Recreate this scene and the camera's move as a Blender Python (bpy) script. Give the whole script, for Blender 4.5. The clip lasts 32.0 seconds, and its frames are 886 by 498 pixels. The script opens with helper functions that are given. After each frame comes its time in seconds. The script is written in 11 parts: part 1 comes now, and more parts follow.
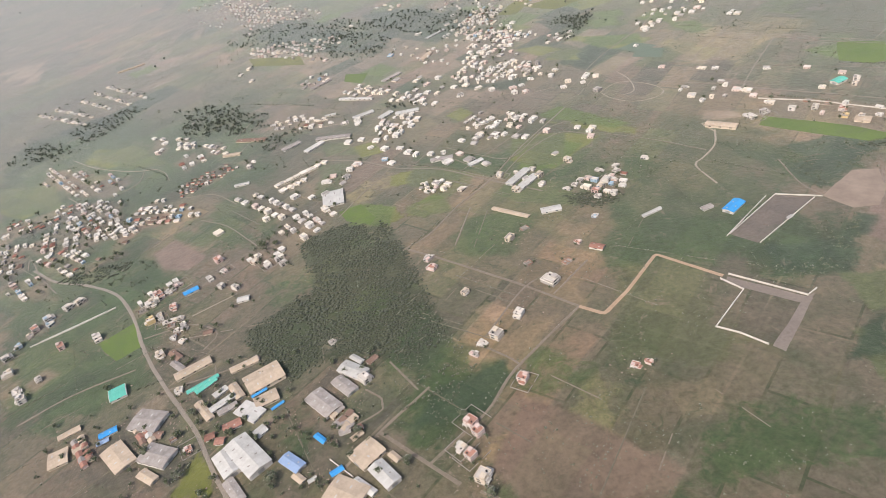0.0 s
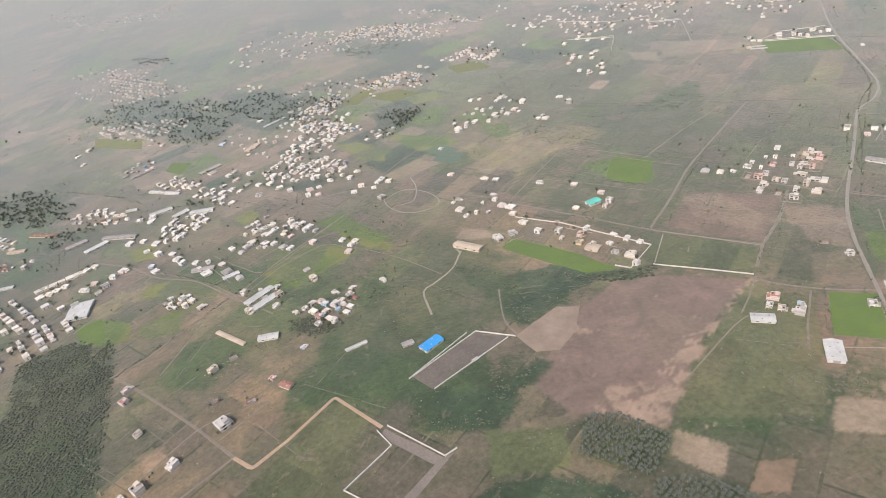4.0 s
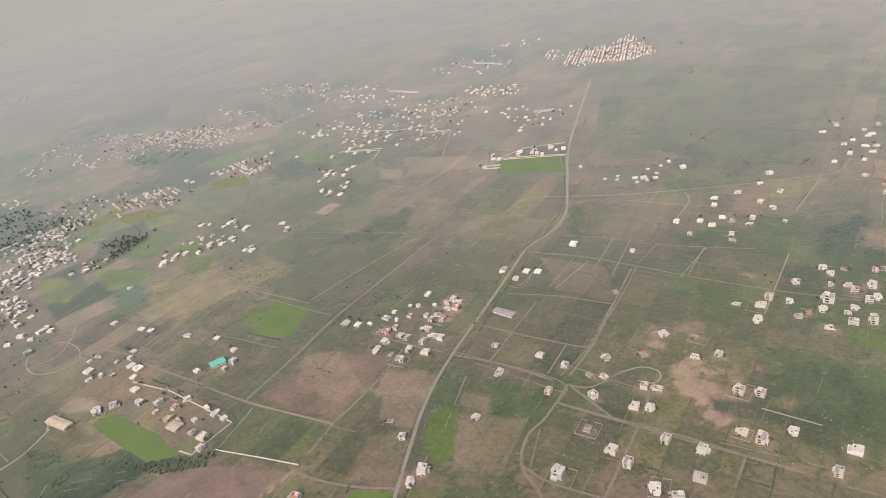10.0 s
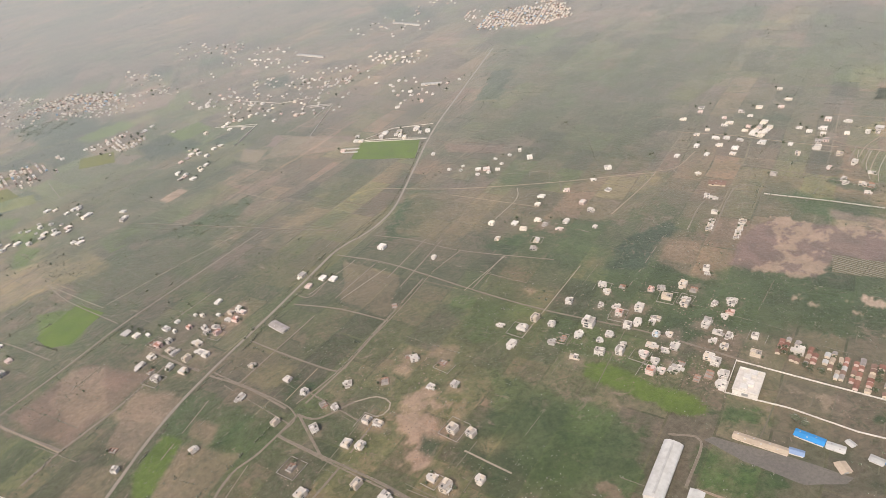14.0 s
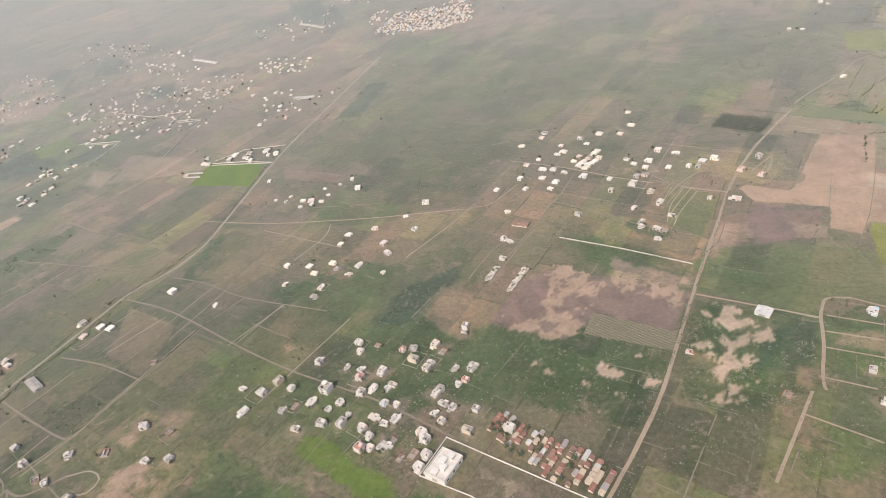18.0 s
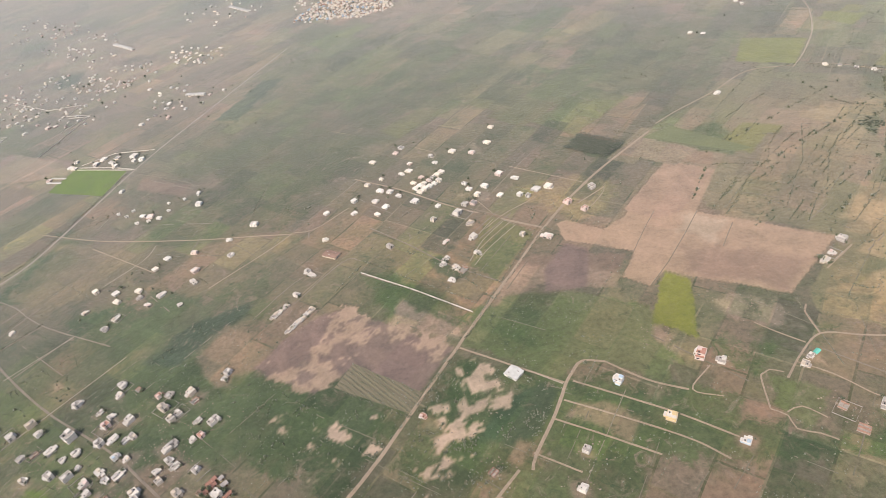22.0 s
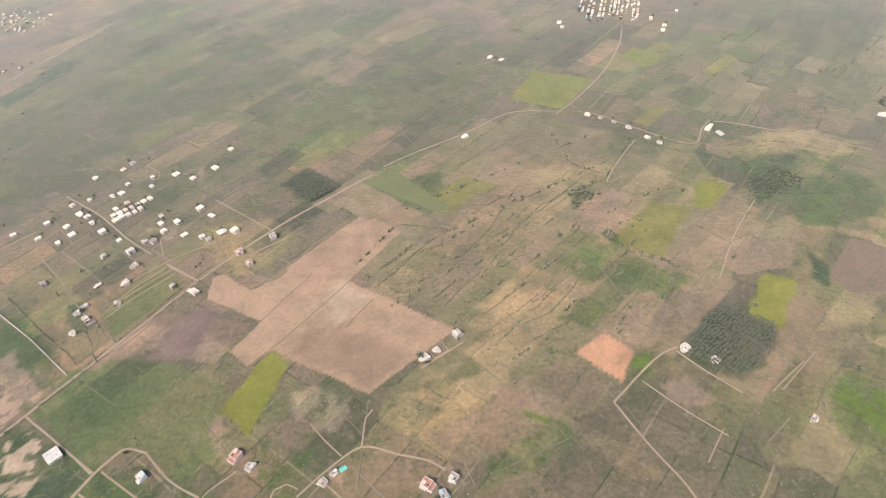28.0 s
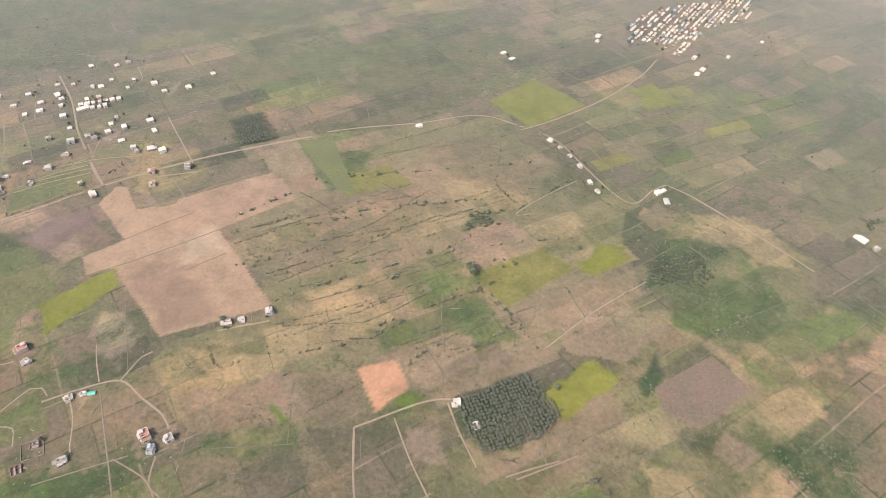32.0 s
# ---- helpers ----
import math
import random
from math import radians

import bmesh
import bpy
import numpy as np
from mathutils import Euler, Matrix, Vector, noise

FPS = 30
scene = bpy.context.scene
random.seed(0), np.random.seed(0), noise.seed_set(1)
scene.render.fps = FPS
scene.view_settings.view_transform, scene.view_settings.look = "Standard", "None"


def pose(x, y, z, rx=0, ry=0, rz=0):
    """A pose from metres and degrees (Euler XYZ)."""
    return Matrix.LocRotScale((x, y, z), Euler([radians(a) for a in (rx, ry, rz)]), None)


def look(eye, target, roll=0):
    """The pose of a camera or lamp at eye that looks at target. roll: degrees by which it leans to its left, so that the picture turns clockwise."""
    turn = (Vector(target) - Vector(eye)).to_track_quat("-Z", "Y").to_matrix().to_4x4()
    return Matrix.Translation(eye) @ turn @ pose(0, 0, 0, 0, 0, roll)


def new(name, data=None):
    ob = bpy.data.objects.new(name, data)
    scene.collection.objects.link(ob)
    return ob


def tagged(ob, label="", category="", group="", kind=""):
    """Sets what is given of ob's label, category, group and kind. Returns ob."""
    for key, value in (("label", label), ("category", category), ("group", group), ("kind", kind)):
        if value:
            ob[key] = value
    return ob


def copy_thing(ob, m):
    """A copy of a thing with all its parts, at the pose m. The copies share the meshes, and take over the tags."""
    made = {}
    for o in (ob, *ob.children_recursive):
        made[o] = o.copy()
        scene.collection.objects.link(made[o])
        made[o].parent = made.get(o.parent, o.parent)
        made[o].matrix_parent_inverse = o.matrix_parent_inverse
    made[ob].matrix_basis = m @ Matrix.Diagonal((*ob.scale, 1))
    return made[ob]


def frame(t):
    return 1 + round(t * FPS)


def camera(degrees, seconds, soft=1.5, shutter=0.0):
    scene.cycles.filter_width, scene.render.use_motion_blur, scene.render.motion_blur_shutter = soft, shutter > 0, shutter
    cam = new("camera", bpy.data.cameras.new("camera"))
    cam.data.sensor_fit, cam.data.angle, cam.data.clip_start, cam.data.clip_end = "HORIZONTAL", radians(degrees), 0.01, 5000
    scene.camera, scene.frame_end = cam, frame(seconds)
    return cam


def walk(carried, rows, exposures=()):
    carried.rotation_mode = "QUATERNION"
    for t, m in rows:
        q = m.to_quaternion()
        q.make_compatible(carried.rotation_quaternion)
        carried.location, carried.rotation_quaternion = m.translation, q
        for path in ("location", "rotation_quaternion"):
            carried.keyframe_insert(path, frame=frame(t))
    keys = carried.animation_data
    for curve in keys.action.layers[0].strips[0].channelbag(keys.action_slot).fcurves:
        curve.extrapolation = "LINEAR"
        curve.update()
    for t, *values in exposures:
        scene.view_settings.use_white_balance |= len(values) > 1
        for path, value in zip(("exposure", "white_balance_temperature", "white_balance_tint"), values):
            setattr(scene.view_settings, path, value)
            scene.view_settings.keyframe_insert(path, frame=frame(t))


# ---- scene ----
cam = camera(68.04, 32.0, soft=0.85)
EXPOSURES = [(0.0, 0.74, 6450, 11), (1.0, 0.73, 6250, 11), (3.0, 0.74, 6250, 11), (7.0, 0.70, 6450, 11), (11.0, 0.58, 6520, 11), (13.0, 0.66, 6720, 11), (15.0, 0.76, 6500, 11), (22.0, 0.84, 6540, 11), (28.0, 0.99, 6600, 11), (32.0, 1.04, 6580, 11)]
# seconds, x, y, z, yaw, pitch, roll of the eye
PATH = [
    (0.0, 0.00, 0.00, 190.89, -3.17, -34.15, -13.47),
    (0.5, 17.65, 0.42, 192.10, -4.56, -33.44, -13.06),
    (1.0, 35.26, 0.73, 193.30, -7.32, -31.76, -10.71),
    (1.5, 52.85, 0.95, 194.48, -6.50, -32.88, -11.13),
    (2.0, 70.41, 1.06, 195.64, -6.40, -32.47, -11.11),
    (2.5, 87.94, 1.08, 196.80, -6.50, -31.92, -11.15),
    (3.0, 105.46, 1.01, 197.94, -6.82, -31.47, -10.81),
    (3.5, 122.95, 0.86, 199.08, -6.62, -31.26, -10.77),
    (5.5, 192.74, -0.51, 203.53, -8.57, -29.38, -9.52),
    (6.0, 210.16, -1.02, 204.63, -8.65, -30.19, -10.21),
    (6.5, 227.56, -1.58, 205.73, -8.55, -31.00, -9.95),
    (7.0, 244.96, -2.19, 206.82, -8.55, -31.29, -10.43),
    (7.5, 262.35, -2.86, 207.90, -8.70, -30.84, -10.05),
    (8.0, 279.74, -3.56, 208.99, -8.51, -29.63, -10.64),
    (8.5, 297.12, -4.31, 210.08, -6.70, -28.29, -11.05),
    (9.0, 314.51, -5.09, 211.16, -6.97, -27.82, -11.29),
    (9.5, 331.89, -5.90, 212.25, -10.79, -27.39, -9.93),
    (10.0, 349.28, -6.73, 213.34, -12.33, -26.47, -9.56),
    (10.5, 366.68, -7.59, 214.43, -11.74, -26.86, -10.35),
    (11.0, 384.08, -8.45, 215.52, -12.14, -26.46, -10.00),
    (11.5, 401.49, -9.34, 216.62, -11.26, -28.26, -10.94),
    (12.0, 418.91, -10.22, 217.73, -11.05, -28.74, -11.47),
    (12.5, 436.35, -11.11, 218.84, -11.08, -29.40, -11.82),
    (13.0, 453.80, -12.00, 219.96, -10.72, -31.66, -11.56),
    (13.5, 471.26, -12.88, 221.09, -10.33, -32.08, -10.48),
    (14.0, 488.75, -13.75, 222.22, -11.07, -31.38, -9.83),
    (14.5, 506.25, -14.60, 223.37, -10.70, -32.58, -10.12),
    (15.0, 523.78, -15.44, 224.53, -11.39, -32.74, -9.65),
    (15.5, 541.33, -16.24, 225.70, -11.22, -33.58, -10.10),
    (17.5, 611.82, -19.13, 230.52, -10.93, -33.19, -10.39),
    (18.0, 629.52, -19.74, 231.77, -10.86, -33.29, -10.13),
    (18.5, 647.26, -20.30, 233.03, -10.55, -33.75, -9.91),
    (19.0, 665.03, -20.80, 234.31, -9.63, -34.53, -10.89),
    (19.5, 682.84, -21.24, 235.61, -9.34, -34.31, -11.06),
    (20.0, 700.70, -21.61, 236.93, -8.57, -34.87, -11.37),
    (20.5, 718.59, -21.92, 238.27, -8.78, -34.38, -10.88),
    (21.0, 736.53, -22.14, 239.64, -8.72, -34.61, -10.14),
    (21.5, 754.52, -22.29, 241.02, -8.40, -35.06, -10.22),
    (22.0, 772.56, -22.35, 242.44, -8.09, -36.30, -10.43),
    (22.5, 790.65, -22.33, 243.87, -8.38, -36.03, -9.84),
    (23.0, 808.79, -22.21, 245.33, -8.30, -36.18, -9.53),
    (23.5, 826.98, -21.99, 246.82, -8.11, -36.67, -9.14),
    (24.0, 845.23, -21.67, 248.34, -8.05, -37.12, -9.12),
    (24.5, 863.54, -21.24, 249.88, -7.86, -37.81, -9.08),
    (26.5, 937.39, -18.36, 256.37, -6.00, -40.17, -9.25),
    (27.0, 956.02, -17.32, 258.07, -6.53, -39.11, -8.06),
    (27.5, 974.71, -16.16, 259.80, -6.62, -40.11, -7.04),
    (28.0, 993.48, -14.85, 261.57, -7.25, -40.77, -5.76),
    (28.5, 1012.32, -13.39, 263.38, -6.47, -42.89, -6.43),
    (29.0, 1031.23, -11.79, 265.22, -5.97, -43.61, -6.39),
    (29.5, 1050.23, -10.04, 267.10, -5.68, -42.98, -5.95),
    (30.0, 1069.30, -8.13, 269.02, -4.16, -43.33, -5.95),
    (30.5, 1088.45, -6.05, 270.98, -1.60, -45.83, -6.63),
    (31.0, 1107.68, -3.81, 272.98, -1.88, -45.88, -7.98),
    (31.5, 1127.00, -1.40, 275.03, 4.06, -46.07, -11.81),
    (32.0, 1146.41, 1.19, 277.11, 7.25, -44.32, 2.70),
]
walk(cam, [(t, pose(x, y, z, 90 + pitch, 0, yaw) @ pose(0, 0, 0, 0, 0, roll)) for t, x, y, z, yaw, pitch, roll in PATH], EXPOSURES)

# ---- daylight: hazy sun and sky ----
SUN_UP, SUN_AT = 48.0, 224.0      # degrees above the horizon; compass turn from +y clockwise
world = bpy.data.worlds.new("hazy_sky")
scene.world = world
world.use_nodes = True
wn, wl = world.node_tree.nodes, world.node_tree.links
sky = wn.new("ShaderNodeTexSky")
sky.sky_type, sky.sun_disc = "NISHITA", False
sky.sun_elevation, sky.sun_rotation = radians(SUN_UP), radians(SUN_AT)
sky.air_density, sky.dust_density, sky.ozone_density = 1.0, 4.0, 1.0
wn["Background"].inputs["Strength"].default_value = 0.10
wl.new(sky.outputs[0], wn["Background"].inputs[0])
sun = new("sun", bpy.data.lights.new("sun", "SUN"))
sun.data.energy, sun.data.angle, sun.data.color = 1.5, radians(10), (1.0, 0.93, 0.84)
_a, _e = radians(SUN_AT), radians(SUN_UP)
sun.matrix_world = look((0, 0, 400), (-math.sin(_a) * math.cos(_e), -math.cos(_a) * math.cos(_e), 400 - math.sin(_e)))


# ---- materials ----
def nodes_of(name, rough):
    m = bpy.data.materials.new(name)
    m.use_nodes = True
    b = m.node_tree.nodes["Principled BSDF"]
    b.inputs["Roughness"].default_value = rough
    b.inputs["Specular IOR Level"].default_value = 0.2
    return m, m.node_tree.nodes, m.node_tree.links, b


def haze_sheen(b, share=1.0):
    """A pale sheen, strongest at grazing angles, painting haze over the far land."""
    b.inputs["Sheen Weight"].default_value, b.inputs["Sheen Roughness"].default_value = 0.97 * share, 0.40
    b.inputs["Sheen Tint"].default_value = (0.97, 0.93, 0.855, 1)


DUST_AND_HAZE = (0.205, 0.182, 0.158)


def dusty(c, share=0.28):
    """A base colour with pale dust and the grey lift of haze mixed in."""
    return tuple(a * (1 - share) + d * share for a, d in zip(c, DUST_AND_HAZE))


def ramp(n, l, source, stops):
    r = n.new("ShaderNodeValToRGB")
    e = r.color_ramp.elements
    while len(e) < len(stops):
        e.new(0.5)
    for k, (at, c) in zip(e, stops):
        k.position, k.color = at, (*c, 1)
    l.new(source, r.inputs[0])
    return r.outputs[0]


def blend(n, l, how, fac, a, b):
    x = n.new("ShaderNodeMix")
    x.data_type, x.blend_type = "RGBA", how
    for i, v in ((0, fac), (6, a), (7, b)):
        if isinstance(v, (int, float)):
            x.inputs[i].default_value = v
        elif isinstance(v, tuple):
            x.inputs[i].default_value = (*v, 1)
        else:
            l.new(v, x.inputs[i])
    return x.outputs[2]


def noise_of(n, l, vec, scale, detail=4.0, rough=0.55, distort=0.0):
    x = n.new("ShaderNodeTexNoise")
    x.inputs["Scale"].default_value, x.inputs["Detail"].default_value = scale, detail
    x.inputs["Roughness"].default_value, x.inputs["Distortion"].default_value = rough, distort
    l.new(vec, x.inputs["Vector"])
    return x.outputs[0]


def earth(name, low, high, blotch=0.05, grain=0.7, other=None, part=0.5, rows=0.0, turn=0.0, rough=0.95, bump=0.35, soft=1.0, speck=0.5, streak=None, haze_share=1.0):
    """Open ground or a crop: blotches of two tones, patches of a third, fine grain, rows where it is tilled or sown."""
    m, n, l, b = nodes_of(name, rough)
    low, high, other = dusty(low, 0.2), dusty(high, 0.2), dusty(other) if other else None
    haze_sheen(b, haze_share)
    co = n.new("ShaderNodeTexCoord").outputs["Object"]
    drawn = co
    if streak is not None:                   # drawn out along the way it was worked
        sm = n.new("ShaderNodeMapping")
        sm.inputs["Scale"].default_value = (0.22, 1.3, 1.0)
        turned = n.new("ShaderNodeMapping")
        turned.inputs["Rotation"].default_value[2] = radians(-streak)
        l.new(co, turned.inputs["Vector"])
        l.new(turned.outputs[0], sm.inputs["Vector"])
        drawn = sm.outputs[0]
    a = noise_of(n, l, drawn, blotch, 6, 0.6, 0.3)
    c = ramp(n, l, a, [(0.33, low), (0.67, high)])
    if other:
        o = noise_of(n, l, drawn, blotch * 1.9, 7, 0.65, 0.8)
        f = ramp(n, l, o, [(part - 0.05 * soft, (0, 0, 0)), (part + 0.09 * soft, (1, 1, 1))])
        c = blend(n, l, "MIX", f, c, other)
    fine = noise_of(n, l, co, grain, 5, 0.7)
    tone = ramp(n, l, fine, [(0.28, (0.55, 0.55, 0.55)), (0.72, (1.42, 1.42, 1.42))])
    c = blend(n, l, "MULTIPLY", speck, c, tone)
    height = fine
    if rows:
        mp = n.new("ShaderNodeMapping")
        mp.inputs["Rotation"].default_value[2] = radians(-turn)
        l.new(co, mp.inputs["Vector"])
        w = n.new("ShaderNodeTexWave")
        w.inputs["Scale"].default_value, w.inputs["Distortion"].default_value = rows, 1.2
        w.inputs["Detail"].default_value, w.inputs["Detail Scale"].default_value = 3, 0.6
        l.new(mp.outputs[0], w.inputs["Vector"])
        c = blend(n, l, "MULTIPLY", 0.2, c, ramp(n, l, w.outputs["Fac"], [(0.2, (0.6, 0.6, 0.6)), (0.8, (1.25, 1.25, 1.25))]))
        height = w.outputs["Fac"]
    l.new(c, b.inputs["Base Color"])
    if bump:
        bp = n.new("ShaderNodeBump")
        bp.inputs["Strength"].default_value, bp.inputs["Distance"].default_value = bump, 0.5
        l.new(height, bp.inputs["Height"])
        l.new(bp.outputs[0], b.inputs["Normal"])
    return m


def paint(name, base, rough=0.75, wear=0.35, scale=0.8, metal=0.0, vary=0.12, pieces=False):
    """Painted plaster, concrete, sheet: a base colour with stains and a tone of its own for each object."""
    m, n, l, b = nodes_of(name, rough)
    b.inputs["Metallic"].default_value = metal
    co = n.new("ShaderNodeTexCoord").outputs["Object"]
    s = noise_of(n, l, co, scale, 6, 0.65)
    c = blend(n, l, "MULTIPLY", wear, base, ramp(n, l, s, [(0.3, (0.45, 0.42, 0.38)), (0.62, (1.05, 1.05, 1.05))]))
    rnd = n.new("ShaderNodeNewGeometry").outputs["Random Per Island"] if pieces else n.new("ShaderNodeObjectInfo").outputs["Random"]
    c = blend(n, l, "MULTIPLY", 1.0, c, ramp(n, l, rnd, [(0.0, (1 - vary, 1 - vary, 1 - vary)), (1.0, (1.0 + vary * 0.3,) * 3)]))
    l.new(c, b.inputs["Base Color"])
    return m


def leaf(name, dark, light, rough=0.7, haze_share=1.0):
    m, n, l, b = nodes_of(name, rough)
    dark, light = dusty(dark, 0.12), dusty(light, 0.12)
    haze_sheen(b, haze_share)
    geo = n.new("ShaderNodeNewGeometry").outputs["Random Per Island"]
    co = n.new("ShaderNodeTexCoord").outputs["Object"]
    c = ramp(n, l, geo, [(0.0, dark), (1.0, light)])
    s = noise_of(n, l, co, 1.6, 3)
    c = blend(n, l, "MULTIPLY", 0.6, c, ramp(n, l, s, [(0.3, (0.5, 0.5, 0.5)), (0.7, (1.3, 1.3, 1.3))]))
    l.new(c, b.inputs["Base Color"])
    return m


def ground_material():
    """Dry grassland with scrub: parcels, broad drifts of green and bare earth, blotches, grain."""
    m, n, l, b = nodes_of("grassland", 0.95)
    haze_sheen(b)
    co = n.new("ShaderNodeTexCoord").outputs["Object"]
    wide = noise_of(n, l, co, 0.0045, 5, 0.6, 0.4)
    c = ramp(n, l, wide, [(0.36, (0.205, 0.152, 0.112)), (0.50, (0.162, 0.128, 0.095)), (0.64, (0.106, 0.107, 0.069))])
    mp = n.new("ShaderNodeMapping")
    mp.inputs["Rotation"].default_value[2] = radians(-42)
    l.new(co, mp.inputs["Vector"])
    stray = n.new("ShaderNodeTexNoise")
    stray.inputs["Scale"].default_value, stray.inputs["Detail"].default_value = 0.008, 2.0
    l.new(co, stray.inputs["Vector"])
    bent = n.new("ShaderNodeVectorMath")
    bent.operation = "MULTIPLY_ADD"
    l.new(stray.outputs["Color"], bent.inputs[0])
    bent.inputs[1].default_value = (11.0, 11.0, 0.0)
    l.new(mp.outputs[0], bent.inputs[2])

    def lots(across, deep, shift):
        k = n.new("ShaderNodeTexBrick")
        k.offset, k.squash, k.squash_frequency, k.offset_frequency = shift, 1.6, 3, 2
        for key, val in (("Scale", 0.01), ("Mortar Size", 0.007), ("Mortar Smooth", 0.5), ("Bias", 0.0), ("Brick Width", across / 100), ("Row Height", deep / 100)):
            k.inputs[key].default_value = val
        for key, val in (("Color1", (0, 0, 0, 1)), ("Color2", (1, 1, 1, 1)), ("Mortar", (0.5, 0.5, 0.5, 1))):
            k.inputs[key].default_value = val
        l.new(bent.outputs[0], k.inputs["Vector"])
        return k

    small, large = lots(36.0, 20.0, 0.37), lots(96.0, 52.0, 0.6)
    mid = noise_of(n, l, co, 0.045, 7, 0.66, 0.5)
    c = blend(n, l, "MIX", ramp(n, l, mid, [(0.47, (0, 0, 0)), (0.66, (0.75, 0.75, 0.75))]), c, (0.080, 0.091, 0.054))
    bare = noise_of(n, l, co, 0.031, 8, 0.7, 1.0)
    c = blend(n, l, "MIX", ramp(n, l, bare, [(0.51, (0, 0, 0)), (0.72, (0.65, 0.65, 0.65))]), c, (0.225, 0.170, 0.124))
    lot = ramp(n, l, small.outputs["Color"], [(0.0, (0.42, 0.54, 0.47)), (0.2, (1.0, 1.0, 1.0)), (0.42, (0.68, 0.88, 0.62)), (0.6, (1.28, 1.10, 1.08)), (0.8, (0.95, 1.20, 0.80)), (1.0, (1.55, 1.36, 1.22))])
    lot = blend(n, l, "MULTIPLY", 0.8, lot, ramp(n, l, large.outputs["Color"], [(0.0, (0.60, 0.72, 0.62)), (0.5, (1.0, 1.0, 1.0)), (1.0, (1.45, 1.22, 1.12))]))
    line = ramp(n, l, small.outputs["Fac"], [(0.1, (0, 0, 0)), (0.9, (0.8, 0.8, 0.8))])
    line = blend(n, l, "MULTIPLY", 1.0, line, ramp(n, l, noise_of(n, l, co, 0.05, 4, 0.6), [(0.42, (0, 0, 0)), (0.6, (1, 1, 1))]))
    c = blend(n, l, "MIX", line, c, (0.055, 0.070, 0.038))
    path = ramp(n, l, large.outputs["Fac"], [(0.3, (0, 0, 0)), (0.95, (0.75, 0.75, 0.75))])
    path = blend(n, l, "MULTIPLY", 1.0, path, ramp(n, l, noise_of(n, l, co, 0.011, 4, 0.6), [(0.46, (0, 0, 0)), (0.56, (1, 1, 1))]))
    c = blend(n, l, "MIX", path, c, (0.265, 0.205, 0.150))
    cover = n.new("ShaderNodeVertexColor")
    cover.layer_name = "cover"
    edge = noise_of(n, l, co, 0.17, 8, 0.74, 1.2)
    ma = n.new("ShaderNodeMath")
    ma.operation, ma.use_clamp = "MULTIPLY_ADD", True
    sub = n.new("ShaderNodeMath")
    sub.operation = "SUBTRACT"
    l.new(edge, sub.inputs[0])
    sub.inputs[1].default_value = 0.5
    hump = n.new("ShaderNodeMath")       # strongest where the cover is half
    hump.operation = "PINGPONG"
    l.new(cover.outputs["Alpha"], hump.inputs[0])
    hump.inputs[1].default_value = 0.5
    twice = n.new("ShaderNodeMath")
    twice.operation = "MULTIPLY"
    l.new(hump.outputs[0], twice.inputs[0])
    twice.inputs[1].default_value = 11.0
    l.new(sub.outputs[0], ma.inputs[0])
    l.new(twice.outputs[0], ma.inputs[1])
    l.new(cover.outputs["Alpha"], ma.inputs[2])
    tint = ramp(n, l, noise_of(n, l, co, 0.06, 7, 0.65, 0.5), [(0.3, (0.74, 0.76, 0.74)), (0.7, (1.26, 1.22, 1.20))])
    c = blend(n, l, "MIX", ma.outputs[0], c, blend(n, l, "MULTIPLY", 1.0, cover.outputs["Color"], tint))
    worked = ramp(n, l, noise_of(n, l, co, 0.007, 4, 0.6), [(0.36, (0.35, 0.35, 0.35)), (0.60, (0.95, 0.95, 0.95))])
    soft_edge = noise_of(n, l, co, 0.12, 6, 0.7, 0.6)
    worked = blend(n, l, "MULTIPLY", 0.55, worked, ramp(n, l, soft_edge, [(0.35, (0.25, 0.25, 0.25)), (0.6, (1.1, 1.1, 1.1))]))
    wild = n.new("ShaderNodeAttribute")
    wild.attribute_name = "wild"
    wild = wild.outputs["Fac"]
    worked = blend(n, l, "MULTIPLY", 1.0, worked, ramp(n, l, wild, [(0.2, (0.15, 0.15, 0.15)), (1.0, (1, 1, 1))]))
    c = blend(n, l, "MULTIPLY", worked, c, lot)
    # bare scrapes, thickets of low scrub, and a fine grain
    scrape = blend(n, l, "MULTIPLY", 1.0, ramp(n, l, noise_of(n, l, co, 0.085, 9, 0.72, 1.4), [(0.57, (0, 0, 0)), (0.66, (0.75, 0.75, 0.75))]), ramp(n, l, noise_of(n, l, co, 0.012, 4, 0.6), [(0.42, (0, 0, 0)), (0.58, (1, 1, 1))]))
    scrape = blend(n, l, "MULTIPLY", 1.0, scrape, ramp(n, l, wild, [(0.0, (0, 0, 0)), (1.0, (1, 1, 1))]))
    c = blend(n, l, "MIX", scrape, c, (0.255, 0.188, 0.145))
    thicket = blend(n, l, "MULTIPLY", 1.0, ramp(n, l, noise_of(n, l, co, 0.17, 9, 0.74, 1.0), [(0.53, (0, 0, 0)), (0.64, (0.8, 0.8, 0.8))]), ramp(n, l, noise_of(n, l, co, 0.021, 5, 0.65, 0.5), [(0.44, (0, 0, 0)), (0.62, (1, 1, 1))]))
    thicket = blend(n, l, "MULTIPLY", 1.0, thicket, ramp(n, l, wild, [(0.0, (0, 0, 0)), (1.0, (1, 1, 1))]))
    c = blend(n, l, "MIX", thicket, c, (0.048, 0.070, 0.036))
    fine = noise_of(n, l, co, 0.42, 8, 0.75)
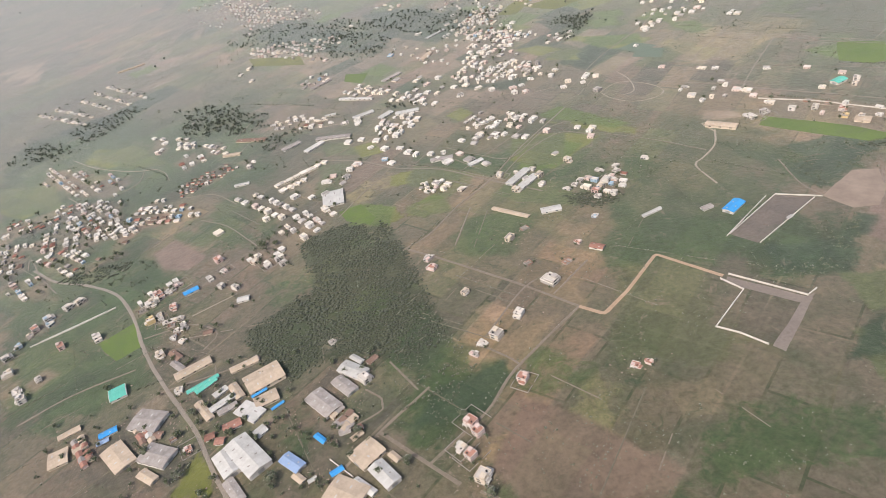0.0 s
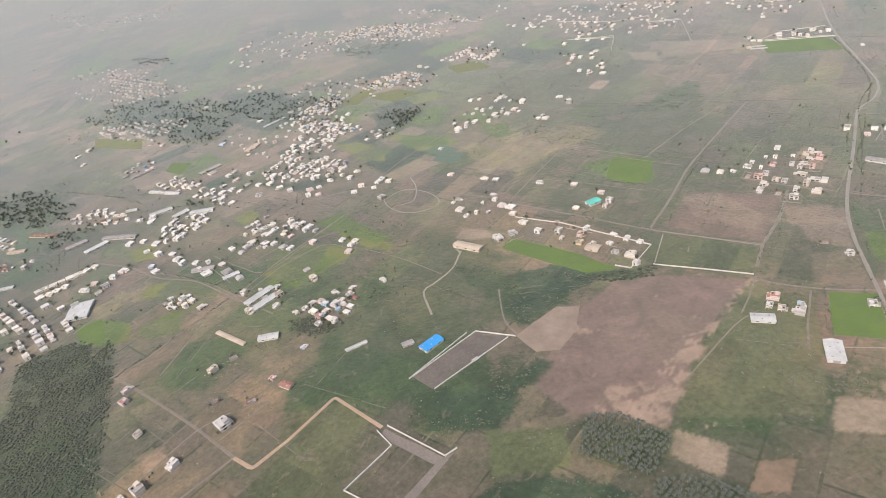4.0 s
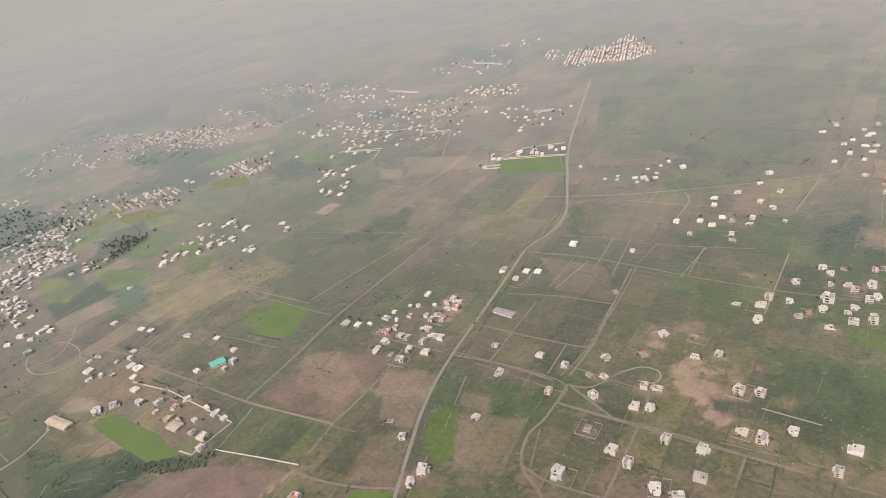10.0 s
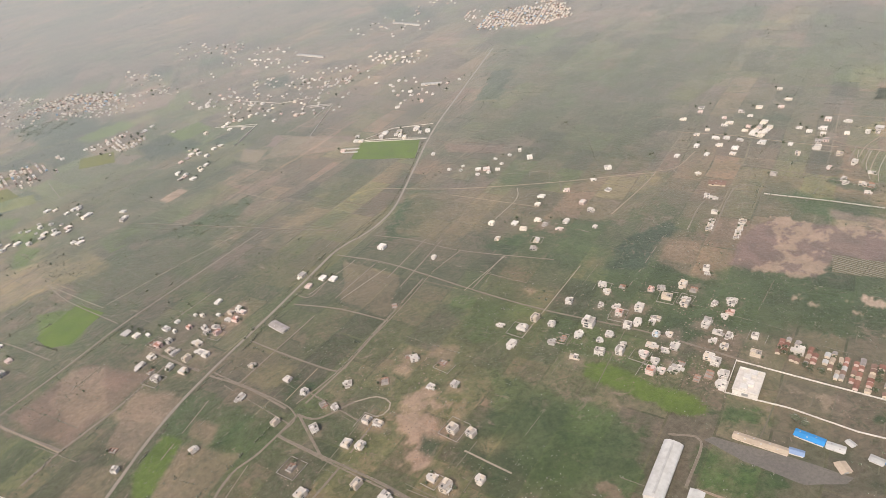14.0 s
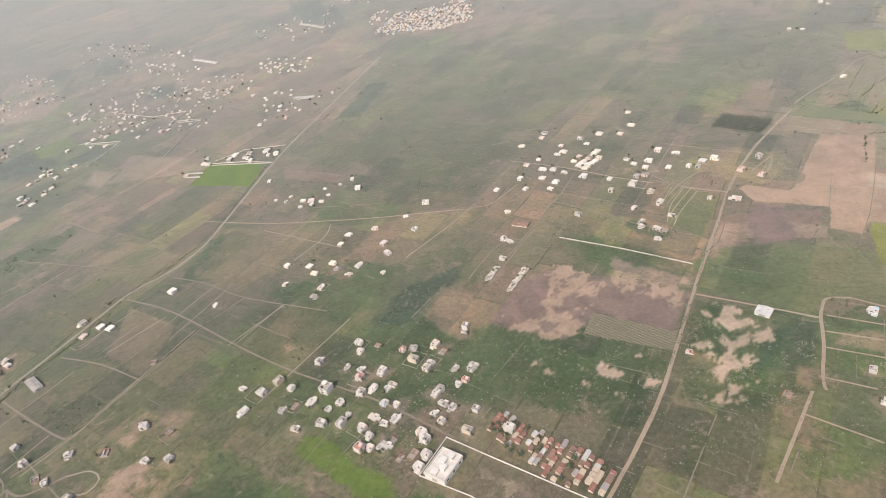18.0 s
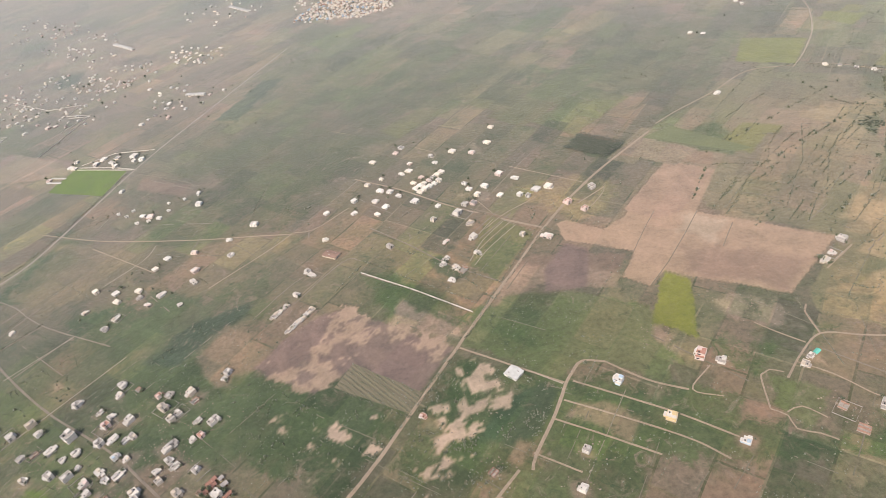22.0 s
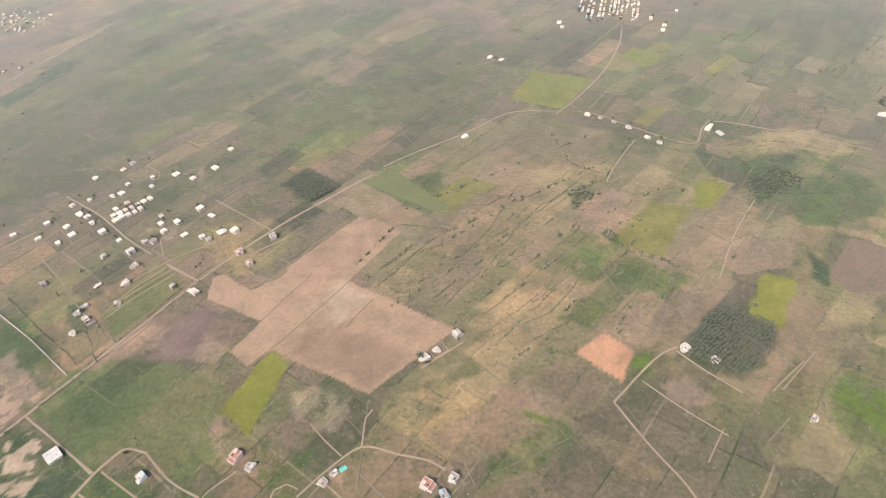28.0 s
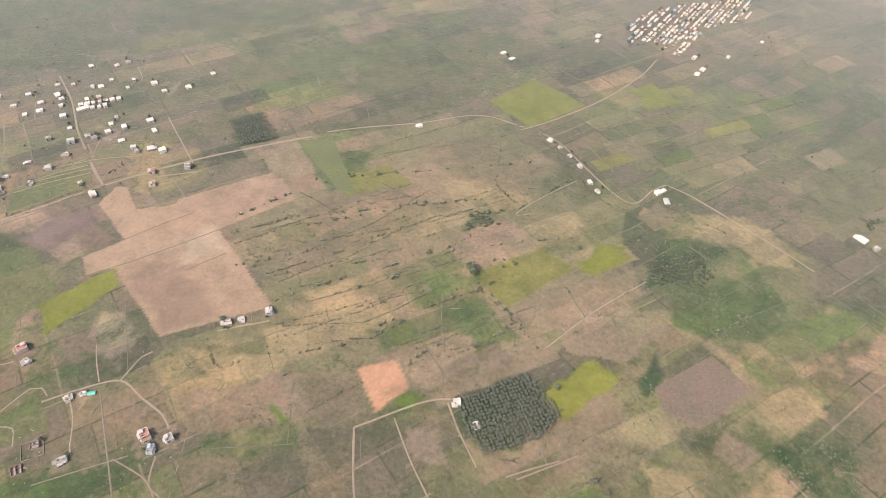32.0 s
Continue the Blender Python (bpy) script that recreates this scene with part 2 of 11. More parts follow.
    c = blend(n, l, "MULTIPLY", ramp(n, l, wild, [(0.0, (0.35, 0.35, 0.35)), (0.7, (0.8, 0.8, 0.8))]), c, ramp(n, l, fine, [(0.30, (0.52, 0.55, 0.53)), (0.70, (1.30, 1.30, 1.27))]))
    l.new(c, b.inputs["Base Color"])
    bp = n.new("ShaderNodeBump")
    bp.inputs["Strength"].default_value, bp.inputs["Distance"].default_value = 0.4, 0.8
    l.new(fine, bp.inputs["Height"])
    l.new(bp.outputs[0], b.inputs["Normal"])
    return m


SOILS = {
    "lime": earth("young_rice", (0.090, 0.165, 0.016), (0.122, 0.195, 0.021), 0.06, 1.2, other=(0.085, 0.130, 0.024), part=0.6, soft=2.0, haze_share=0.5, speck=0.4),
    "olive": earth("yellowing_crop", (0.150, 0.168, 0.026), (0.190, 0.196, 0.032), 0.05, 0.9, other=(0.105, 0.122, 0.036), part=0.55, soft=1.8, haze_share=0.6, speck=0.4),
    "mustard": earth("flowering_crop", (0.175, 0.190, 0.020), (0.220, 0.228, 0.024), 0.05, 1.0, other=(0.120, 0.140, 0.026), part=0.58, soft=2.0, haze_share=0.5, speck=0.4),
    "yellow": earth("ripe_crop", (0.215, 0.230, 0.022), (0.260, 0.268, 0.028), 0.05, 1.0, other=(0.150, 0.170, 0.026), part=0.6, soft=2.0, haze_share=0.5, speck=0.4),
    "moss2": earth("weedy_crop", (0.10, 0.125, 0.038), (0.135, 0.155, 0.045), 0.04, 0.7),
    "teal": earth("bluish_crop", (0.045, 0.10, 0.050), (0.06, 0.125, 0.06), 0.06, 1.0),
    "tan": earth("sandy_soil", (0.34, 0.255, 0.185), (0.27, 0.205, 0.14), 0.035, 0.7, other=(0.23, 0.18, 0.12), part=0.6, haze_share=0.6),
    "clay": earth("heaped_clay", (0.100, 0.080, 0.066), (0.165, 0.130, 0.102), 0.06, 0.6, other=(0.075, 0.082, 0.045), part=0.58),
    "orchard": earth("nursery_soil", (0.185, 0.155, 0.095), (0.15, 0.14, 0.075), 0.05, 0.8, rows=0.18, turn=30),
    "orchardp": earth("red_nursery_soil", (0.225, 0.150, 0.112), (0.180, 0.132, 0.092), 0.05, 0.8, other=(0.130, 0.120, 0.066), part=0.58, soft=1.5, haze_share=0.6),
    "concrete": earth("gravel_lane", (0.200, 0.160, 0.135), (0.250, 0.205, 0.170), 0.08, 0.9),
    "asph": earth("old_asphalt", (0.13, 0.115, 0.10), (0.17, 0.15, 0.125), 0.05, 0.8),
    "water": earth("muddy_water", (0.30, 0.215, 0.150), (0.325, 0.235, 0.165), 0.02, 0.1, rough=0.18, bump=0.0),
}
ROADS = {
    "asphalt": earth("country_road", (0.265, 0.222, 0.176), (0.315, 0.266, 0.212), 0.06, 1.0),
    "track": earth("dusty_track", (0.195, 0.155, 0.112), (0.25, 0.20, 0.148), 0.07, 0.8, other=(0.13, 0.125, 0.065), part=0.62),
    "pale": earth("pale_footpath", (0.33, 0.275, 0.205), (0.38, 0.315, 0.24), 0.08, 0.9),
    "dirt": earth("dirt_road", (0.300, 0.222, 0.150), (0.365, 0.275, 0.19), 0.06, 0.8, other=(0.23, 0.18, 0.12), part=0.63),
    "orange": earth("orange_earth_road", (0.44, 0.29, 0.18), (0.50, 0.345, 0.225), 0.06, 0.9),
    "bund": earth("field_bund", (0.155, 0.125, 0.085), (0.115, 0.110, 0.062), 0.07, 0.9),
    "bank": earth("grassy_bank", (0.110, 0.108, 0.060), (0.085, 0.090, 0.048), 0.07, 0.9),
    "pinkr": earth("reddish_track", (0.32, 0.215, 0.16), (0.27, 0.19, 0.14), 0.07, 0.9),
}
MAT_GROUND = ground_material()
HOUSE_PAINTS = {
    "white": paint("white_plaster", (0.68, 0.63, 0.565), wear=0.3),
    "cream": paint("cream_plaster", (0.68, 0.58, 0.46)),
    "pink": paint("pink_plaster", (0.72, 0.56, 0.50)),
    "grey": paint("raw_plaster", (0.50, 0.46, 0.42)),
    "blue": paint("pale_blue_plaster", (0.48, 0.58, 0.66)),
    "ochre": paint("ochre_plaster", (0.72, 0.55, 0.30)),
}
WORD = {"white": "white-painted", "cream": "cream-painted", "pink": "pink-painted", "grey": "bare grey plastered", "blue": "pale blue painted", "ochre": "ochre-painted"}
TOWN_PAINTS = {
    "white": paint("town_white_plaster", (0.78, 0.735, 0.67), wear=0.2, vary=0.16, pieces=True), "cream": paint("town_cream_plaster", (0.82, 0.73, 0.61), wear=0.25, vary=0.18, pieces=True),
    "pink": paint("town_pink_plaster", (0.74, 0.60, 0.53), vary=0.2, pieces=True), "grey": paint("town_raw_plaster", (0.50, 0.46, 0.42), vary=0.35, pieces=True),
    "blue": paint("town_blue_plaster", (0.42, 0.55, 0.66), vary=0.2, pieces=True), "ochre": paint("town_ochre_plaster", (0.68, 0.51, 0.28), vary=0.2, pieces=True),
    "slab": paint("town_flat_roofs", (0.76, 0.71, 0.64), 0.85, 0.25, 0.5, vary=0.2, pieces=True), "brown": paint("town_rusty_sheets", (0.30, 0.21, 0.165), 0.8, 0.5, vary=0.4, pieces=True),
    "red": paint("town_tiles", (0.40, 0.20, 0.15), 0.8, 0.5, vary=0.4, pieces=True),
}
MAT_ROOF = paint("lime_washed_roof", (0.67, 0.615, 0.55), 0.85, 0.35, 0.5)
MAT_TRIM = paint("white_trim", (0.72, 0.675, 0.615), 0.7, 0.25)
MAT_WALL = paint("limewashed_masonry", (0.68, 0.63, 0.56), 0.85, 0.5, 0.3)
MAT_TERRA = paint("terracotta_terrace", (0.46, 0.25, 0.19), 0.85, 0.45, 0.6)
MAT_DEBRIS = paint("broken_stone_and_brick", (0.36, 0.28, 0.225), 0.95, 0.5, vary=0.45, pieces=True)
MAT_CONC = paint("weathered_concrete", (0.42, 0.38, 0.34), 0.9, 0.5)
MAT_BRICK = paint("raw_brickwork", (0.40, 0.25, 0.19), 0.9, 0.4)
MAT_WOODEN = paint("brown_door", (0.16, 0.085, 0.045), 0.6, 0.3)
MAT_TANK = paint("black_plastic", (0.03, 0.03, 0.03), 0.5, 0.2)
MAT_STEEL = paint("galvanised_steel", (0.45, 0.45, 0.45), 0.45, 0.4, 0.8, 0.6)
# dark window glass, also the painted shade of verandahs and town openings
MAT_GLASS_AND_SHADE, _n, _l, _b = nodes_of("dark_glass_and_shade", 0.08)
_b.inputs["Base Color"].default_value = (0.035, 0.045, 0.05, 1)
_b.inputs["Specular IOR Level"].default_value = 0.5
SHEETS = {
    "white": paint("white_sheet_roof", (0.58, 0.56, 0.52), 0.5, 0.4, 0.3),
    "tan": paint("sand_coloured_sheet", (0.56, 0.45, 0.34), 0.6, 0.45, 0.3),
    "grey": paint("grey_asbestos_sheet", (0.40, 0.36, 0.33), 0.85, 0.55, 0.4),
    "blue": paint("blue_sheet_roof", (0.07, 0.34, 0.72), 0.4, 0.3, 0.3),
    "slate": paint("slate_blue_sheet", (0.30, 0.40, 0.58), 0.5, 0.3, 0.3),
    "teal": paint("teal_sheet_roof", (0.16, 0.55, 0.44), 0.5, 0.3, 0.3),
    "brown": paint("rusty_sheet_roof", (0.30, 0.20, 0.155), 0.8, 0.55, 0.4),
    "red": paint("red_tile_roof", (0.40, 0.215, 0.165), 0.8, 0.55, 0.5, vary=0.3),
}
MAT_LEAF = leaf("broad_leaves", (0.088, 0.106, 0.060), (0.132, 0.148, 0.084))
MAT_WOODLEAF = leaf("dark_grove_leaves", (0.052, 0.072, 0.032), (0.088, 0.108, 0.048), haze_share=0.6)
MAT_GROVE = leaf("grove_top_leaves", (0.048, 0.062, 0.034), (0.070, 0.082, 0.046), haze_share=0.12)
# grove leaves for far off, paler in colour and sheen to paint haze
MAT_HAZED_GROVE = leaf("hazed_far_leaves", (0.062, 0.080, 0.052), (0.082, 0.098, 0.062), haze_share=0.4)
MAT_BUSH = leaf("thorn_bush_leaves", (0.066, 0.082, 0.044), (0.118, 0.132, 0.072))
MAT_PALM = leaf("palm_fronds", (0.082, 0.096, 0.072), (0.130, 0.142, 0.104))
MAT_BARK = paint("grey_bark", (0.12, 0.09, 0.065), 0.9, 0.4)


# ---- building helpers ----
def part(name, bm, material, parent=None, label="", smooth=False):
    me = bpy.data.meshes.new(name)
    bm.to_mesh(me)
    bm.free()
    me.materials.append(material)
    if smooth:
        me.polygons.foreach_set("use_smooth", [True] * len(me.polygons))
    ob = new(name, me)
    ob.parent = parent
    return tagged(ob, label) if label else ob


def box(bm, x, y, z, dx, dy, dz, bevel=0.0):
    """A box of the given size, centred in x and y, standing at z."""
    r = bmesh.ops.create_cube(bm, size=1, matrix=Matrix.Translation((x, y, z + dz / 2)) @ Matrix.Diagonal((dx, dy, dz, 1)))
    if bevel:
        es = {e for v in r["verts"] for e in v.link_edges}
        bmesh.ops.bevel(bm, geom=list(es), offset=bevel, segments=1, affect="EDGES")


def boxes(*rows, bevel=0.0):
    bm = bmesh.new()
    for r in rows:
        box(bm, *r, bevel=bevel)
    return bm


def from_arrays(name, verts, faces, material, kind="", label="", category=""):
    me = bpy.data.meshes.new(name)
    me.from_pydata(verts, [], faces)
    me.materials.append(material)
    ob = new(name, me)
    return tagged(ob, label, category, kind=kind)


def smooth_line(pts, step):
    """Catmull-Rom through the points, at about every step metres."""
    p = [Vector(q) for q in pts]
    p = [2 * p[0] - p[1], *p, 2 * p[-1] - p[-2]]
    out = []
    for a, b, c, d in zip(p, p[1:], p[2:], p[3:]):
        k = max(1, int((c - b).length / step))
        for i in range(k):
            t = i / k
            out.append(0.5 * (2 * b + (c - a) * t + (2 * a - 5 * b + 4 * c - d) * t * t + (3 * b - a - 3 * c + d) * t**3))
    return out + [p[-2]]


def bent_line(pts):
    """Straight runs with tight bends."""
    p = [Vector(q) for q in pts]
    out = [p[0]]
    for a, b, c in zip(p, p[1:], p[2:]):
        out += [b - (b - a).normalized() * 1.6, b * 0.6 + ((b - (b - a).normalized() * 1.6) + (b + (c - b).normalized() * 1.6)) * 0.2, b + (c - b).normalized() * 1.6]
    return out + [p[-1]]


def inside(x, y, poly):
    hit = False
    for (ax, ay), (bx, by) in zip(poly, poly[1:] + poly[:1]):
        if (ay > y) != (by > y) and x < (bx - ax) * (y - ay) / (by - ay) + ax:
            hit = not hit
    return hit


def fill_points(poly, count, rng):
    xs, ys = [p[0] for p in poly], [p[1] for p in poly]
    out = []
    for _ in range(count * 6):
        x, y = rng.uniform(min(xs), max(xs)), rng.uniform(min(ys), max(ys))
        if inside(x, y, poly):
            out.append((x, y))
            if len(out) >= count:
                break
    return out


def area_of(poly):
    return abs(sum(a[0] * b[1] - a[1] * b[0] for a, b in zip(poly, poly[1:] + poly[:1]))) / 2


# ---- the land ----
# an added ring that closes the view all round, glowing like distant haze
haze_ring_m, n_, l_, b_ = nodes_of("glowing_haze_ring", 1.0)
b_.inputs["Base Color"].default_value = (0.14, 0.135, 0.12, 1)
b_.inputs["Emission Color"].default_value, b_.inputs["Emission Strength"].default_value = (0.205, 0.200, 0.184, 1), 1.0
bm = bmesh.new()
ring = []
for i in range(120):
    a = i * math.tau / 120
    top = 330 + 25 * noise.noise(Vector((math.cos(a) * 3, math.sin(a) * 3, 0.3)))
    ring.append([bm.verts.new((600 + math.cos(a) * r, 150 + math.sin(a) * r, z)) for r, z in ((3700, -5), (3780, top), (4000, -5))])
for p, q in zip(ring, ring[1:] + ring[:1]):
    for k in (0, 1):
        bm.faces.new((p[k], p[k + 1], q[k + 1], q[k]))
tagged(part("backdrop", bm, haze_ring_m), "added glowing ring in the pale colour of haze on the horizon", "backdrop", kind="structure")

BUSHES, CLUMPS, PALMS, DEBRIS, CANOPY, ROWED = [], [], [], [], [], []       # x, y, size of what is planted below
ROAD_LINES = []
LAYER = [0]
FIELD_WORDS = {
    "lime": "bright green young rice field",
    "olive": "yellow-green crop field with faint rows",
    "mustard": "yellow-green flowering crop field",
    "yellow": "bright yellow-green ripe crop field",
    "moss2": "weedy green crop strip",
    "teal": "bluish green crop field",
    "tan": "sandy tan bare soil",
    "clay": "dark clay floor of a walled yard",
    "orchard": "nursery plot with planted rows",
    "orchardp": "reddish nursery plot with planted rows",
    "concrete": "pale gravel lane",
    "asph": "old dark asphalt yard",
    "water": "muddy brown pond water",
}
ROUGH_EDGE = {"tan": 3.0, "water": 1.0, "lime": 0.9, "olive": 1.2, "moss2": 1.0}


# colour of the ground cover, and how far it fades into its neighbours
COVERS = {
    "moss": ((0.100, 0.106, 0.062), 14), "dry": ((0.275, 0.214, 0.126), 9), "drysoil": ((0.196, 0.154, 0.102), 9), "green": ((0.080, 0.106, 0.050), 6),
    "scrub": ((0.060, 0.084, 0.042), 6), "rubble": ((0.255, 0.196, 0.155), 4), "plot": ((0.200, 0.160, 0.125), 3.5), "field2": ((0.125, 0.120, 0.070), 7), "wood": ((0.060, 0.068, 0.038), 5),
    "yard": ((0.165, 0.134, 0.100), 6), "fallow_a": ((0.236, 0.184, 0.122), 2.5), "fallow_b": ((0.300, 0.216, 0.146), 3), "fallow_c": ((0.182, 0.158, 0.098), 2.5),
    "lush": ((0.064, 0.092, 0.044), 14), "fallow_d": ((0.255, 0.184, 0.130), 2.5), "soil": ((0.185, 0.132, 0.100), 3), "soilw": ((0.150, 0.130, 0.090), 6), "darksoil": ((0.120, 0.104, 0.084), 4),
}
COVERS.update({
    "plot_a": ((0.218, 0.178, 0.114), 1.3), "plot_b": ((0.272, 0.212, 0.132), 1.5), "plot_c": ((0.176, 0.156, 0.092), 1.3), "plot_d": ((0.240, 0.178, 0.122), 1.3), "plot_e": ((0.140, 0.136, 0.074), 1.6), "plot_f": ((0.110, 0.130, 0.052), 1.5),
    "pinkish": ((0.240, 0.178, 0.132), 2.4), "brownish": ((0.200, 0.156, 0.108), 2.4), "straw": ((0.295, 0.226, 0.134), 4.0), "olivish": ((0.185, 0.172, 0.060), 1.8), "greenish": ((0.118, 0.130, 0.066), 2.6),
    "limegrass": ((0.102, 0.146, 0.032), 2.2), "darkish": ((0.050, 0.074, 0.046), 4.0),
    "marl": ((0.178, 0.126, 0.110), 2.2), "scar": ((0.330, 0.236, 0.172), 4.5), "wash": ((0.430, 0.318, 0.240), 4.0), "pinksoil": ((0.212, 0.148, 0.120), 2.0), "tan": ((0.300, 0.225, 0.160), 2.0),
    "tan2": ((0.345, 0.236, 0.162), 0.9), "tan2d": ((0.250, 0.170, 0.124), 9.0), "tan3": ((0.385, 0.285, 0.205), 6.0), "pink2": ((0.315, 0.212, 0.152), 1.1), "pink3": ((0.455, 0.252, 0.155), 1.2), "brown": ((0.240, 0.165, 0.112), 1.2),
})
# how much wild growth and wear shows through a cover
TILLED = {"marl": 0.25, "scar": 0.1, "wash": 0.15, "pinksoil": 0.2, "tan": 0.2, "tan2": 0.06, "tan2d": 0.06, "tan3": 0.06, "pink2": 0.08, "pink3": 0.0, "brown": 0.1, "olive": 0.1, "mustard": 0.05, "yellow": 0.05,
          "plot_a": 0.5, "plot_b": 0.5, "plot_c": 0.55, "plot_d": 0.45, "plot_e": 0.7, "plot_f": 0.6, "limegrass": 0.35, "pinkish": 0.6, "brownish": 0.7, "straw": 0.6, "olivish": 0.3, "soil": 0.4}
CROPS = {"olive": ((0.160, 0.168, 0.040), 1.6), "mustard": ((0.178, 0.186, 0.036), 2.2), "yellow": ((0.205, 0.206, 0.042), 3.0)}
SOFT, CRISP = [], []


def uneven(poly, amp):
    """The outline with small bays and tongues of about amp metres."""
    rim = []
    for a, b in zip(poly, poly[1:] + poly[:1]):
        a, b = Vector(a), Vector(b)
        k = max(2, min(50, int((b - a).length / (1.5 if amp > 1 else 2.5))))
        for i in range(k):
            p = a.lerp(b, i / k)
            q = Vector((p.x * 0.06, p.y * 0.06, LAYER[0] * 3.1))
            d = noise.noise_vector(q) + noise.noise_vector(q * 4) * 0.3 + noise.noise_vector(q * 11) * 0.1
            rim.append((p.x + d.x * amp, p.y + d.y * amp))
    return rim


def crosses(rim):
    """Whether an outline cuts itself."""
    p = np.array(rim)
    q = np.roll(p, -1, 0)
    n = len(p)

    def side(a, b, c):
        return (b[..., 0] - a[..., 0]) * (c[..., 1] - a[..., 1]) - (b[..., 1] - a[..., 1]) * (c[..., 0] - a[..., 0])

    A, B, C, D = p[:, None], q[:, None], p[None], q[None]
    cut = (side(A, B, C) * side(A, B, D) < 0) & (side(C, D, A) * side(C, D, B) < 0)
    i = np.arange(n)
    near = np.abs(i[:, None] - i[None])
    return bool((cut & (near > 1) & (near < n - 1)).any())


def field(kind, *poly):
    """A patch of land with its own soil or crop, a little proud of the ground, with an uneven edge."""
    poly = list(poly)
    rng = random.Random(len(poly) * 1000 + int(poly[0][0] * 7 + poly[0][1] * 3))
    base = {"wood2": "scrub", "wood3": "scrub", "wood4": "scrub", "lime2": "lime", "lime3": "olive", "copse": "scrub"}.get(kind, kind)
    if base in COVERS or (base in CROPS and max(q[1] for q in poly) < 640):
        SOFT.append((*(COVERS.get(base) or CROPS[base]), base, poly))
        if TILLED.get(base, 1.0) < 0.3:
            CRISP.append(poly)
        plant(kind, base, poly, rng)
        return
    CRISP.append(poly)
    LAYER[0] += 1
    z = 0.012 + LAYER[0] * 0.0004
    amp = ROUGH_EDGE.get(base, 0.5)
    big = math.sqrt(area_of(poly))
    rim_length = sum(math.dist(a, b) for a, b in zip(poly, poly[1:] + poly[:1]))
    amp = min(amp, 0.45 * area_of(poly) / rim_length)
    rim = uneven(poly, amp)
    while amp > 0.05 and crosses(rim):
        amp *= 0.6
        rim = uneven(poly, amp)
    bm = bmesh.new()
    top = [bm.verts.new((x, y, z)) for x, y in rim]
    low = [bm.verts.new((x, y, -0.1)) for x, y in rim]
    f = bm.faces.new(top)
    for i in range(len(top)):
        j = (i + 1) % len(top)
        bm.faces.new((top[i], low[i], low[j], top[j]))
    bmesh.ops.triangulate(bm, faces=[f])
    bmesh.ops.recalc_face_normals(bm, faces=bm.faces[:])
    name = {"water": "pond", "wood": "grove_floor", "asph": "yard", "concrete": "lane"}.get(base, "field")
    cat = {"water": "water", "asph": "pavement", "concrete": "lane"}.get(base, "field")
    tagged(part(name, bm, SOILS[base]), FIELD_WORDS[base], cat, kind="structure")
    plant(kind, base, poly, rng)


def plant(kind, base, poly, rng):
    """What grows on a piece of land of this kind."""
    a = area_of(poly)
    if kind == "wood":
        CANOPY.extend((x + rng.gauss(0, 1.6), y + rng.gauss(0, 1.6), rng.uniform(0.28, 0.72) * (1.2 + 0.6 * noise.noise(Vector((x * 0.06, y * 0.06, 4.0))))) for x, y in fill_points(poly, int(a / 1.1), rng) if noise.noise(Vector((x * 0.11, y * 0.11, 9.0))) + 0.5 * noise.noise(Vector((x * 0.4, y * 0.4, 2.0))) > -0.32)
    elif kind == "copse":
        CANOPY.extend((x, y, rng.uniform(0.5, 1.1)) for x, y in fill_points(poly, min(1500, int(a / 3)), rng) if noise.noise(Vector((x * 0.06, y * 0.06, 3.0))) > -0.3)
    elif kind == "wood2":
        CANOPY.extend((x, y, rng.uniform(0.8, 1.6)) for x, y in fill_points(poly, min(1800, int(a / 5)), rng) if noise.noise(Vector((x * 0.04, y * 0.04, 3.0))) > -0.3)
    elif kind in ("wood3", "wood4"):
        rows_of_palms(poly, 1.9, 28)
    elif base == "scrub":
        BUSHES.extend((x, y, rng.uniform(0.15, 0.5)) for x, y in fill_points(poly, min(1600, int(a / 3)), rng) if noise.noise(Vector((x * 0.09, y * 0.09, 6.0))) + 0.5 * noise.noise(Vector((x * 0.3, y * 0.3, 2.0))) > 0.12)
    elif base == "rubble":
        DEBRIS.extend((x, y, rng.uniform(0.12, 0.5) ** 1.4) for x, y in fill_points(poly, min(500, int(a / 3)), rng) if noise.noise(Vector((x * 0.2, y * 0.2, 3.0))) > -0.05)
    elif base in ("moss", "dry", "drysoil", "green", "field2"):
        BUSHES.extend((x, y, rng.uniform(0.15, 0.4)) for x, y in fill_points(poly, min(300, int(a / 40)), rng) if noise.noise(Vector((x * 0.05, y * 0.05, 1.0))) > 0.05)
    elif base == "orchard":
        rows_of_bushes(poly, 2.4, 1.8, 30)
    elif base == "orchardp":
        rows_of_bushes(poly, 3.6, 3.0, 30)
        DEBRIS.extend((x + random.uniform(-0.5, 0.5), y + random.uniform(-0.5, 0.5), random.uniform(0.2, 0.4)) for x, y in lattice(poly, 2.4, 1.9, 30) if random.random() < 0.55)


def lattice(poly, dx, dy, turn):
    c, s = math.cos(radians(turn)), math.sin(radians(turn))
    cx, cy = sum(p[0] for p in poly) / len(poly), sum(p[1] for p in poly) / len(poly)
    r = max(math.hypot(p[0] - cx, p[1] - cy) for p in poly)
    for i in range(-int(r / dx), int(r / dx) + 1):
        for j in range(-int(r / dy), int(r / dy) + 1):
            x, y = cx + c * i * dx - s * j * dy, cy + s * i * dx + c * j * dy
            if inside(x, y, poly):
                yield x, y


def rows_of_palms(poly, gap, turn):
    PALMS.extend((x + random.uniform(-0.4, 0.4), y + random.uniform(-0.4, 0.4), random.uniform(0.38, 0.55)) for x, y in lattice(poly, gap, gap, turn))


